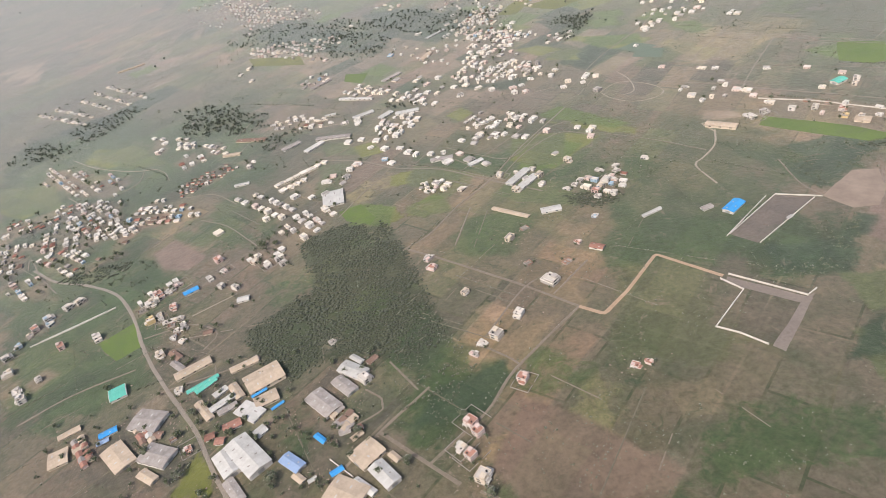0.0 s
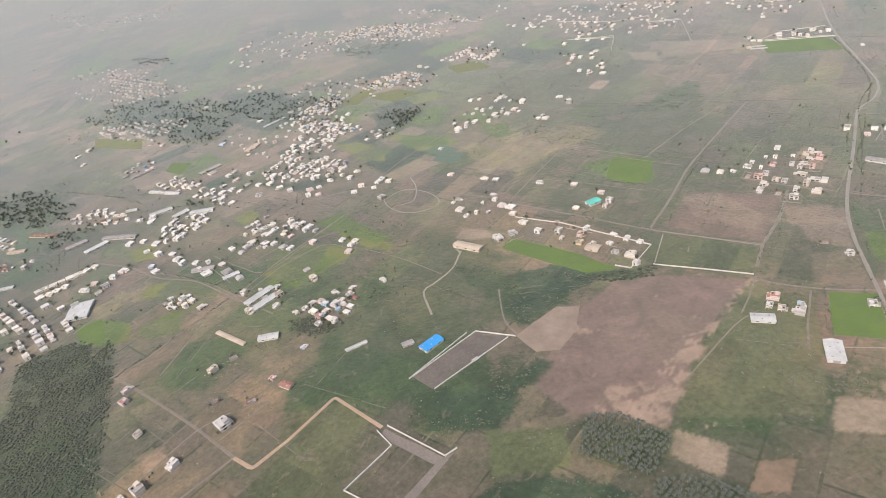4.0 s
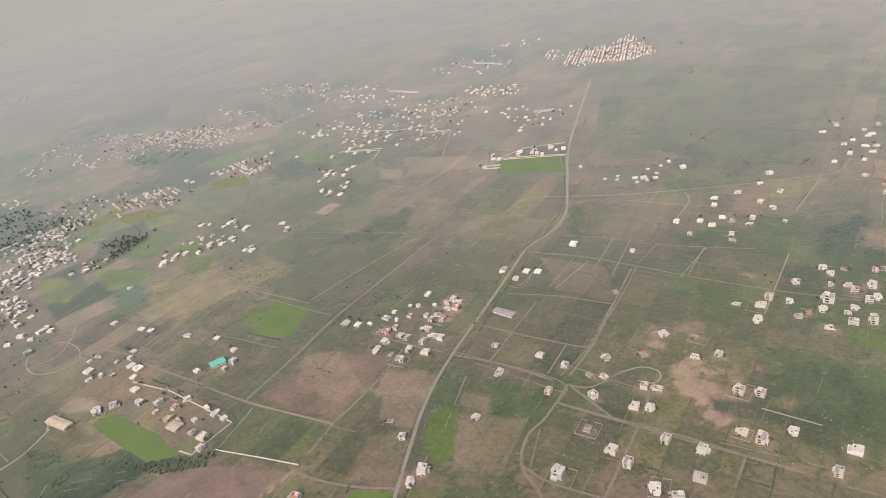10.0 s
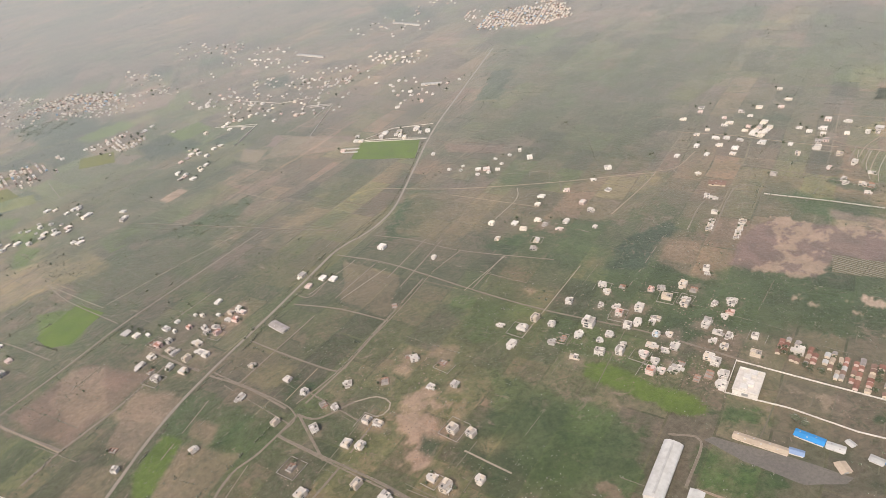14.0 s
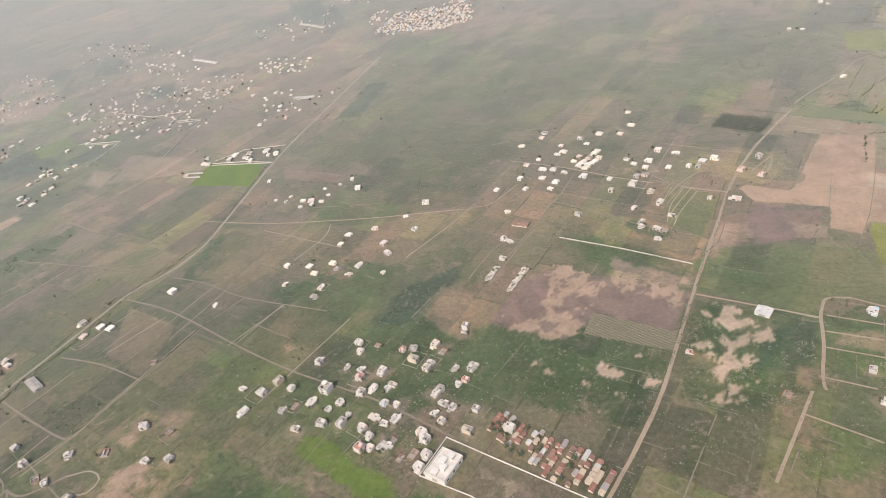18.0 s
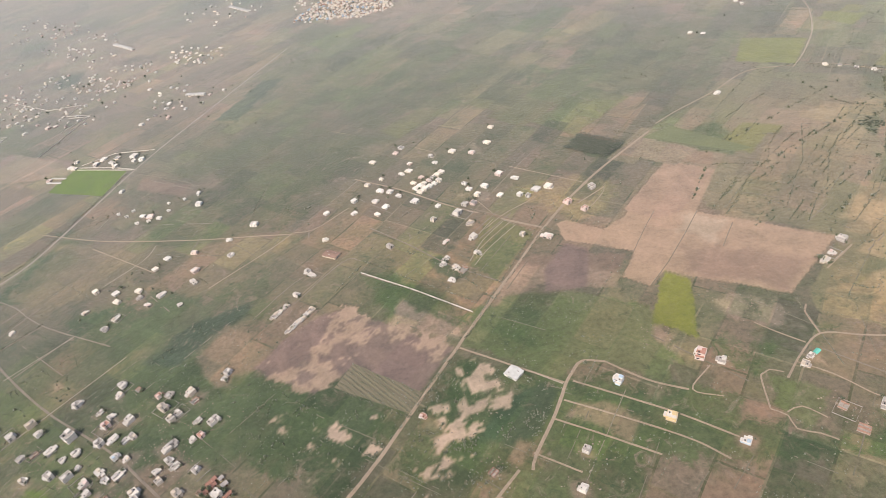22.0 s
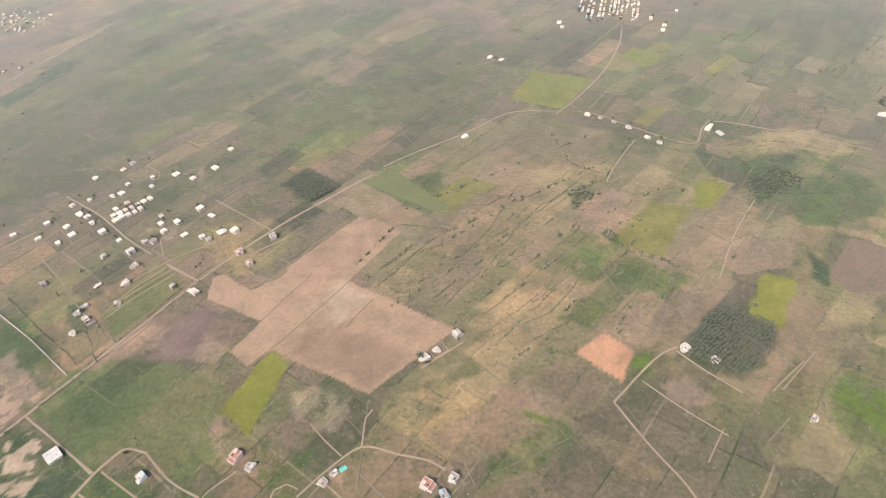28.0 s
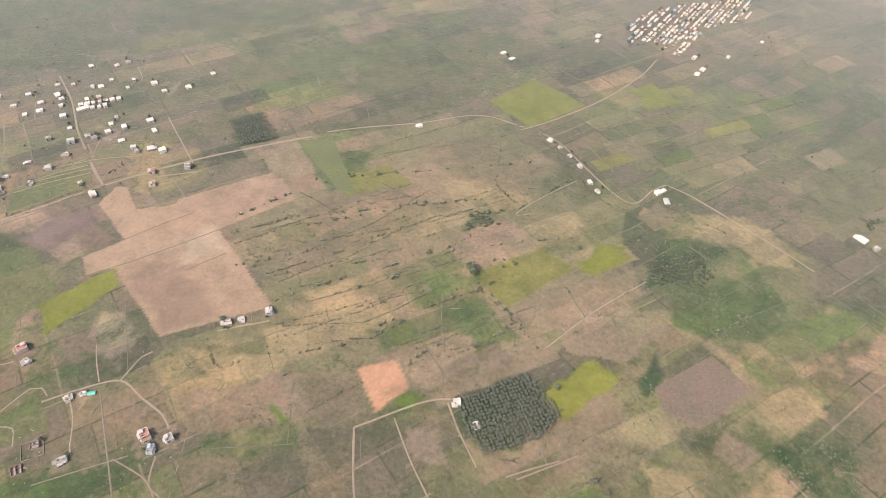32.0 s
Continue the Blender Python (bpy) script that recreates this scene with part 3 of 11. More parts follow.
def rows_of_bushes(poly, dx, dy, turn):
    ROWED.extend((x + random.uniform(-0.3, 0.3), y + random.uniform(-0.3, 0.3), random.uniform(0.3, 0.5)) for x, y in lattice(poly, dx, dy, turn))


ROAD_WORDS = {"asphalt": "grey weathered country road between fields", "track": "dusty grey-brown track", "pale": "pale trodden footpath", "dirt": "sandy dirt road", "orange": "bright orange earth road", "pinkr": "reddish earth track", "bund": "low earth bund between ploughed fields"}


def road(kind, width, *pts):
    """A road or track with a low crown and uneven shoulders."""
    line = bent_line(pts) if kind in ("orange", "bund") else smooth_line(pts, 3.0 if pts[0][1] < 700 else 8.0)
    LAYER[0] += 1
    if min(q[1] for q in pts) > 330:
        width *= 0.75
    width *= {"asphalt": 0.39, "bund": 0.4, "dirt": 0.56 if width > 2.3 else 0.46, "pinkr": 0.45, "orange": 0.52}.get(kind, 0.46)
    z = 0.05 + LAYER[0] * 0.0003
    verts, faces = [], []
    for i, p in enumerate(line):
        d = (line[min(i + 1, len(line) - 1)] - line[max(i - 1, 0)]).normalized()
        nrm = Vector((-d.y, d.x))
        q = Vector((p.x * 0.11, p.y * 0.11, LAYER[0]))
        wl_, wr = width / 2 * (1 + 0.30 * noise.noise(q)), width / 2 * (1 + 0.30 * noise.noise(q + Vector((0, 0, 9.5))))
        for off, h in ((-wr - 0.14, -0.1), (-wr, z), (0, z + 0.04), (wl_, z), (wl_ + 0.14, -0.1)):
            verts.append((p.x + nrm.x * off, p.y + nrm.y * off, h))
    for i in range(len(line) - 1):
        for k in range(4):
            a = i * 5 + k
            faces.append((a, a + 1, a + 6, a + 5))
    from_arrays("road" if kind in ("asphalt", "dirt", "orange") else "track", verts, [f[::-1] for f in faces], ROADS[kind], "structure", ROAD_WORDS[kind], "road")
    ROAD_LINES.append((width, line))


def steps(lo, a, b, hi, step, grow=1.35):
    """Coordinates: even steps from a to b, widening steps out to lo and hi."""
    mid = list(np.arange(a, b + step, step))
    low, high, s = [], [], step
    while (low[-1] if low else a) > lo:
        s *= grow
        low.append((low[-1] if low else a) - s)
    s = step
    while (high[-1] if high else mid[-1]) < hi:
        s *= grow
        high.append((high[-1] if high else mid[-1]) + s)
    return np.array(low[::-1] + mid + high)


def ground_sheet():
    """One sheet of land to the horizon, with the cover of each piece of open land laid on it with soft edges."""
    xs, ys = steps(-4200, -420, 1560, 5400, 1.7), [70.0]
    while ys[-1] < 740:
        ys.append(ys[-1] + max(1.6, min(3.2, 1.6 + (ys[-1] - 380) * 0.006)))
    ys = np.concatenate([steps(-4200, 60, 70, 4600, 3.0), ys[5:]])
    ys = np.concatenate([np.sort(ys[(ys <= 741)]), steps(740, 745, 800, 4600, 8.0)[1:]])
    ys = np.unique(np.round(ys, 2))
    X, Y = np.meshgrid(xs, ys)
    X, Y = X.ravel(), Y.ravel()
    cover, wild = np.zeros((len(X), 4)), np.ones(len(X))
    for tone, fade, base, poly in SOFT:
        p = np.array(poly)
        near = (X > p[:, 0].min() - 9) & (X < p[:, 0].max() + 9) & (Y > p[:, 1].min() - 9) & (Y < p[:, 1].max() + 9)
        idx = np.nonzero(near)[0]
        if not len(idx):
            continue
        x, y = X[idx], Y[idx]
        far, odd = np.full(len(idx), 1e9), np.zeros(len(idx), bool)
        for (ax, ay), (bx, by) in zip(poly, poly[1:] + poly[:1]):
            dx, dy = bx - ax, by - ay
            u = (((x - ax) * dx + (y - ay) * dy) / max(dx * dx + dy * dy, 1e-6)).clip(0, 1)
            far = np.minimum(far, np.hypot(x - ax - u * dx, y - ay - u * dy))
            if abs(dy) > 1e-9:
                odd ^= ((ay > y) != (by > y)) & (x < dx * (y - ay) / dy + ax)
        d = np.where(odd, far, -far)
        wob = np.array([noise.noise(Vector((a * 0.07, b * 0.07, 3.0))) + 0.5 * noise.noise(Vector((a * 0.2, b * 0.2, 8.0))) for a, b in zip(x, y)])
        k = ((d + wob * fade * 0.8) / fade + 0.35).clip(0, 1)
        k = k * k * (3 - 2 * k)
        if base == "rubble":
            k *= ((wob + 0.25) * 3).clip(0, 1)
        elif base in ("wash", "scar"):
            torn = np.array([noise.noise(Vector((a * 0.10, b * 0.16, 5.0))) + 0.6 * noise.noise(Vector((a * 0.27, b * 0.33, 1.0))) + 0.45 * noise.noise(Vector((a * 0.55, b * 0.6, 7.0))) for a, b in zip(x, y)])
            k = ((torn + (d / 7).clip(-0.8, 0.22) + 0.1) * 5).clip(0, 1)
        elif base in ("moss", "drysoil", "dry", "scrub", "green"):
            k *= (0.75 + 0.5 * wob).clip(0.3, 1)
        k = k * 0.95
        old = cover[idx]
        a = k + old[:, 3] * (1 - k)
        mix = (np.array(tone)[None] * k[:, None] + old[:, :3] * (old[:, 3] * (1 - k))[:, None]) / np.maximum(a, 1e-6)[:, None]
        cover[idx, :3], cover[idx, 3] = mix, a
        wild[idx] = wild[idx] * (1 - k) + k * TILLED.get(base, 1.0)
    nx, ny = len(xs), len(ys)
    i = np.arange(nx * ny).reshape(ny, nx)
    quads = np.stack([i[:-1, :-1], i[:-1, 1:], i[1:, 1:], i[1:, :-1]], -1).reshape(-1, 4)
    me = bpy.data.meshes.new("ground")
    me.vertices.add(len(X))
    me.vertices.foreach_set("co", np.stack([X, Y, np.zeros(len(X))], 1).astype(np.float32).ravel())
    me.loops.add(len(quads) * 4)
    me.loops.foreach_set("vertex_index", quads.astype(np.int32).ravel())
    me.polygons.add(len(quads))
    me.polygons.foreach_set("loop_start", np.arange(0, len(quads) * 4, 4, dtype=np.int32))
    me.update(calc_edges=True)
    col = me.color_attributes.new("cover", "FLOAT_COLOR", "POINT")
    col.data.foreach_set("color", cover.astype(np.float32).ravel())
    me.attributes.new("wild", "FLOAT", "POINT").data.foreach_set("value", wild.astype(np.float32))
    me.materials.append(MAT_GROUND)
    tagged(new("ground", me), "dry grassland with green drifts, fallow strips and bare earth", "ground", kind="structure")


# ---- compound walls ----
def compound_wall(height, *pts):
    """A plastered boundary wall with posts and a coping."""
    whole = tagged(new("compound_wall"), "whitewashed masonry boundary wall with posts and coping", "wall")
    height *= 0.34
    x0, y0 = pts[0]
    whole.location = (x0, y0, 0)
    for (ax, ay), (bx, by) in zip(pts, pts[1:]):
        d = Vector((bx - ax, by - ay))
        turn, ln = math.atan2(d.y, d.x), d.length
        n = max(1, round(ln / 5.0))
        place = Matrix.Translation((ax - x0, ay - y0, 0)) @ Matrix.Rotation(turn, 4, "Z")
        w = part("wall_panel", boxes((ln / 2, 0, -0.2, ln, 0.22, height + 0.2)), MAT_WALL, whole)
        k = part("coping", boxes((ln / 2, 0, height + 0.001, ln, 0.34, 0.09)), MAT_TRIM, whole)
        w.matrix_local = k.matrix_local = place
        post = None
        for i in range(n + 1):
            m = place @ Matrix.Translation((ln * i / n, 0, 0))
            if post is None:
                post = part("post", boxes((0, 0, -0.2, 0.38, 0.40, height + 0.45), bevel=0.03), MAT_WALL, whole)
                post.matrix_local = m
            else:
                o = post.copy()
                scene.collection.objects.link(o)
                o.matrix_local = m


# ---- houses ----
PROTOS = {}


def house_proto(kind, floors, w, d, tone, rng):
    """A flat-roofed village house: storeys set back over terraces, wing, slabs, parapets, stair room, windows with shades, door, porch, tank."""
    wallmat = HOUSE_PAINTS[tone]
    what = ("two-storey" if floors == 2 else "three-storey" if floors == 3 else "single-storey")
    base = tagged(new("house"), f"{WORD[tone]} {what} flat-roofed house with parapet and stair room", "house", "village houses")
    part("plinth", boxes((0, 0, -0.3, w + 0.5, d + 0.5, 0.62)), MAT_CONC, base)
    sx, sy = rng.choice((-1, 1)), rng.choice((-1, 1))
    top, blocks = 2.85, [(0, 0, w, d, 0.3, 2.85)]
    if rng.random() < 0.65:
        blocks.append((-sx * (w * 0.5 + w * 0.17 - 0.05), sy * d * 0.16, w * 0.34, d * 0.62, 0.0, 2.35))
    x, y, bw, bd = 0, 0, w, d
    for f in range(1, floors):
        k = rng.choice((1.0, 0.72, 0.6))
        x, bw = x + sx * bw * (1 - k) / 2, bw * k
        blocks.append((x, y, bw, bd, top + 0.142, top + 2.6))
        top += 2.6
    walls, slab, p, t = bmesh.new(), bmesh.new(), 0.7, 0.16
    trim = MAT_TRIM if rng.random() < 0.6 else wallmat
    for bx, by, aw, ad, z0, z1 in blocks:
        box(walls, bx, by, z0, aw, ad, z1 - z0)
        box(slab, bx, by, z1 + 0.001, aw + 0.45, ad + 0.45, 0.14)
        if z1 > 2.5:
            rail = bmesh.new()
            for q in ((bx, by - ad / 2 - 0.1, aw + 0.36, t), (bx, by + ad / 2 + 0.1, aw + 0.36, t), (bx - aw / 2 - 0.1, by, t, ad + 0.03), (bx + aw / 2 + 0.1, by, t, ad + 0.03)):
                box(rail, q[0], q[1], z1 + 0.1412, q[2], q[3], p)
            part("parapet", rail, trim, base)
    part("wall", walls, wallmat, base)
    part("roof_slab", slab, MAT_TERRA if rng.random() < (0.8 if tone == "pink" else 0.08) else MAT_ROOF if rng.random() < 0.7 else MAT_CONC, base, "flat roof slab with a worn surface")
    h = top
    if kind != "low":
        part("stair_room", boxes((x + sx * bw * 0.22, sy * d * 0.22, h + 0.142, bw * 0.42, d * 0.44, 1.9), (x + sx * bw * 0.22, sy * d * 0.22, h + 2.043, bw * 0.5, d * 0.52, 0.12)), wallmat, base)
    if kind == "full":
        bm = bmesh.new()
        bmesh.ops.create_cone(bm, cap_ends=True, segments=12, radius1=0.45, radius2=0.42, depth=0.9, matrix=Matrix.Translation((x - sx * bw * 0.28, sy * d * 0.2, h + 0.6)))
        part("water_tank", bm, MAT_TANK, base, "black plastic water tank")
        pw = w * 0.55
        bm = boxes((-w * 0.2, -d / 2 - 0.75, 2.6, pw, 1.5, 0.13), (-w * 0.2 - pw / 2 + 0.15, -d / 2 - 1.35, 0, 0.24, 0.24, 2.6),
                   (-w * 0.2 + pw / 2 - 0.15, -d / 2 - 1.35, 0, 0.24, 0.24, 2.6), (-w * 0.2, -d / 2 - 1.45, 2.731, pw, 0.1, 0.75))
        part("porch", bm, MAT_TRIM, base)
        part("door", boxes((-w * 0.2, -d / 2 - 0.005, 0.32, 0.95, 0.08, 2.0)), MAT_WOODEN, base)
    spots = []
    for i, (bx, by, aw, ad, z0, z1) in enumerate(q for q in blocks if q[5] > 2.5):
        z = z0 + 0.8
        spots += [(bx + aw * 0.27, by - ad / 2, z, 0), (bx + aw / 2, by - ad * 0.15, z, 90), (bx - aw / 2, by + ad * 0.12, z, 90)]
        if i:
            spots.append((bx - aw * 0.25, by - ad / 2, z, 0))
    # no recess: a dark slab on the wall paints the verandah's shade
    part("verandah_shade", boxes((-w * 0.24 if kind != "full" else w * 0.06, -d / 2 - 0.004, 0.4, w * 0.34 if kind != "full" else w * 0.2, 0.05, 1.95)), MAT_GLASS_AND_SHADE, base, "dark slab painted as the shade of an open verandah")
    if kind == "low":
        spots = spots[:3]
    for wx, wy, z, turn in spots:
        sgn = -1 if (turn == 0 or wx < x) else 1
        row = (wx, wy, z - 0.1, 0.07, 1.8, 1.4) if turn else (wx, wy, z - 0.1, 1.8, 0.07, 1.4)
        shade = (wx + sgn * 0.34, wy, z + 1.3, 0.66, 2.0, 0.09) if turn else (wx, wy - 0.34, z + 1.3, 2.0, 0.66, 0.09)
        pane = part("window", boxes(row), MAT_GLASS_AND_SHADE, base)
        if kind == "full" and turn == 0:
            part("sunshade", boxes(shade), MAT_TRIM, pane)
    return base


PLOT_WALLS = []      # ends of low walls round the house plots


def plot_wall_ring(x, y, turn, w, d, rng):
    """The low wall round a house plot, with a gate and here and there a side left open."""
    c, s = math.cos(radians(turn)), math.sin(radians(turn))
    ox, oy = rng.uniform(-0.2, 0.2) * w, rng.uniform(-0.2, 0.2) * d
    p = [(x + c * (ox + a * w / 2) - s * (oy + b * d / 2), y + s * (ox + a * w / 2) + c * (oy + b * d / 2)) for a, b in ((-1, -1), (1, -1), (1, 1), (-1, 1))]
    for k in range(4):
        a, b = Vector(p[k]), Vector(p[(k + 1) % 4])
        if rng.random() < 0.2:
            continue
        if k == 0:
            PLOT_WALLS.append((a, a.lerp(b, 0.4)))
            a = a.lerp(b, 0.6)
        PLOT_WALLS.append((a, b))


def plot_walls():
    vs, fs = [], []
    for a, b in PLOT_WALLS:
        d = (b - a).normalized() * 0.07
        n = Vector((-d.y, d.x))
        k = len(vs)
        for z in (-0.1, 0.36):
            vs += [(q.x, q.y, z) for q in (a - n, b - n, b + n, a + n)]
        fs += [(k, k + 1, k + 5, k + 4), (k + 1, k + 2, k + 6, k + 5), (k + 2, k + 3, k + 7, k + 6), (k + 3, k, k + 4, k + 7), (k + 4, k + 5, k + 6, k + 7)]
    from_arrays("plot_walls", vs, fs, MAT_CONC, "stuff", "low pale walls round the house plots", "walls")


HUTS = {}


def hut(x, y, turn, w, d, tone):
    """A small hut of one room: plastered walls, door, two-sided sheet or tile roof."""
    if tone not in HUTS:
        words = {"red": "red tiled", "brown": "rusty sheet", "grey": "grey asbestos", "tan": "sand-coloured sheet", "white": "pale sheet"}[tone]
        ob = tagged(new("hut"), f"small plastered hut with {words} roof in a crowded colony", "hut", "colony huts")
        part("wall", boxes((0, 0, -0.2, 0.9, 0.9, 1.5)), HOUSE_PAINTS["pink" if tone == "red" else "cream"], ob)
        bm = bmesh.new()
        for z in (1.25, 1.19):
            vs = [bm.verts.new(v) for v in ((-0.52, -0.54, z), (0.52, -0.54, z), (0.52, 0, z + 0.5), (-0.52, 0, z + 0.5), (0.52, 0.54, z), (-0.52, 0.54, z))]
            bm.faces.new((vs[0], vs[1], vs[2], vs[3]))
            bm.faces.new((vs[3], vs[2], vs[4], vs[5]))
        part("roof", bm, SHEETS[tone], ob)
        part("door", boxes((0.1, -0.45, 0, 0.25, 0.04, 0.95)), MAT_WOODEN, ob)
        HUTS[tone] = ob
        m = pose(x, y, 0, 0, 0, turn)
    else:
        m = pose(x, y, 0, 0, 0, turn)
        ob = copy_thing(HUTS[tone], m)
    ob.matrix_basis = m @ Matrix.Diagonal((w, d, 1.0, 1))


def raw_proto(w, d, rng):
    """A house begun: a plinth with brick walls of uneven height and no roof."""
    base = tagged(new("unfinished_house"), "unfinished roofless brick house shell on a concrete plinth", "house", "unfinished houses")
    part("plinth", boxes((0, 0, -0.3, w + 0.4, d + 0.4, 0.8)), MAT_CONC, base)
    for x, y, dx, dy in ((0, -d / 2, w, 0.22), (0, d / 2, w, 0.22), (-w / 2, 0, 0.22, d - 0.23), (w / 2, 0, 0.22, d - 0.23), (0, 0, 0.2, d - 0.24), (w / 4, d * 0.1, w / 2 - 0.35, 0.2)):
        part("brick_wall", boxes((x, y, 0.5, dx, dy, rng.uniform(1.1, 2.6))), MAT_BRICK if rng.random() < 0.6 else MAT_CONC, base)
    part("sand_mound", boxes((w * 0.75, 0, -0.2, 1.6, 1.6, 0.9), bevel=0.4), SOILS["tan"], base, "heap of building sand")
    return base


def house(x, y, turn, size, kind=""):
    """One house: its build and colour follow from its place."""
    rng = random.Random(int(x * 13 + y * 7) & 0xFFFF)
    if not kind:
        kind = "full" if y < 275 else "plain" if y < 365 else "low"
        if rng.random() < 0.06 and y < 600:
            kind = "raw"
    HOMES.add((int(x // 4), int(y // 4)))
    if y > 340:
        w = 4.7 * (0.5 + 0.5 * size) * rng.uniform(0.85, 1.2)
        TOWN.append((x, y, turn + rng.uniform(-5, 5), w, w * rng.uniform(0.65, 1.1), rng.choice((1.0, 1.1, 1.2, 1.8)), kind if kind in HOUSE_PAINTS else rng.choice(STYLES["new"])))
        if rng.random() < 0.5:
            CLUMPS.append((x + rng.uniform(-4, 4), y + 4, rng.uniform(0.35, 0.6)))
        return
    tones = ("white", "white", "cream", "white", "cream", "grey", "pink", "grey", "blue" if rng.random() < 0.3 else "white")
    tone = rng.choice(tones)
    if kind in HOUSE_PAINTS:
        tone, kind = kind, "full"
    floors = 2 if size * rng.uniform(0.7, 1.3) > 0.98 else 1
    if size > 1.45:
        floors = 2
    shape = rng.randrange(5)
    key = (kind, floors, shape, tone if kind != "raw" else "")
    m = pose(x, y, 0, 0, 0, turn + rng.choice((0, 90, 180, 270)) + rng.uniform(-4, 4))
    s = 0.58 * (0.62 + 0.45 * size) * rng.uniform(0.85, 1.15)
    if rng.random() < 0.7:
        r, a = 5.0 * rng.uniform(0.7, 1.5), rng.uniform(0, 1.5)
        field("plot", *[(x + r * math.cos(a + k * 1.57) * rng.uniform(0.7, 1.3), y + r * math.sin(a + k * 1.57) * rng.uniform(0.7, 1.3)) for k in range(4)])
    if rng.random() < 0.45 or kind == "raw":
        DEBRIS.extend((x + rng.gauss(0, 5.0), y + rng.gauss(0, 5.0), rng.uniform(0.12, 0.5)) for _ in range(26))
    if size > 1.45:
        s *= 1.15
    if key not in PROTOS:
        r2 = random.Random(shape * 77 + floors)
        w, d = ((5.6, 4.8), (5.0, 5.6), (6.6, 4.4), (7.4, 5.0), (4.6, 4.6))[shape]
        ob = raw_proto(w, d, r2) if kind == "raw" else house_proto(kind, floors, w, d, tone, r2)
        PROTOS[key] = ob
        ob.matrix_basis = m @ Matrix.Diagonal((s * 1.02, s * 1.02, s * 0.58, 1))
    else:
        ob = copy_thing(PROTOS[key], m)
        ob.matrix_basis = m @ Matrix.Diagonal((s * 1.02, s * 1.02, s * 0.58, 1))
    if rng.random() < 0.2:
        plot_wall_ring(x, y, turn, rng.uniform(6.5, 10) * s * 1.7, rng.uniform(6.5, 9) * s * 1.7, rng)
    for _ in range(rng.choice((0, 1, 1, 2))):
        a = rng.uniform(0, 6.28)
        CLUMPS.append((x + 5.6 * s * 0.9 * math.cos(a), y + 5.6 * s * 0.9 * math.sin(a), rng.uniform(0.25, 0.45)))
    return ob


def ribbed(bm, w, ln, z, rise, curve=False, over=0.35):
    """A sheet roof with ribs along its fall, over a width w and a length ln, its ridge along x."""
    prof = []
    if curve:
        for i in range(13):
            a = math.pi * i / 12
            prof.append((-math.cos(a) * (w / 2 + over), z + math.sin(a) * rise))
    else:
        prof = [(-w / 2 - over, z - rise * over / (w / 2)), (0, z + rise), (w / 2 + over, z - rise * over / (w / 2))]
    for off in (0.0, -0.08):
        vs = [[bm.verts.new((s * (ln / 2 + over), y, h + off)) for y, h in prof] for s in (-1, 1)]
        for a in range(len(prof) - 1):
            q = (vs[0][a], vs[1][a], vs[1][a + 1], vs[0][a + 1])
            bm.faces.new(q if off == 0 else q[::-1])
    n = max(4, int(ln / 0.9))
    for i in range(n + 1):
        x = -ln / 2 + ln * i / n
        for (ya, ha), (yb, hb) in zip(prof, prof[1:]):
            c = [bm.verts.new(v) for v in ((x - 0.06, ya, ha + 0.004), (x + 0.06, ya, ha + 0.004), (x + 0.06, yb, hb + 0.004), (x - 0.06, yb, hb + 0.004),
                                           (x, ya, ha + 0.035), (x, yb, hb + 0.035))]
            bm.faces.new((c[0], c[4], c[5], c[3]))
            bm.faces.new((c[4], c[1], c[2], c[5]))


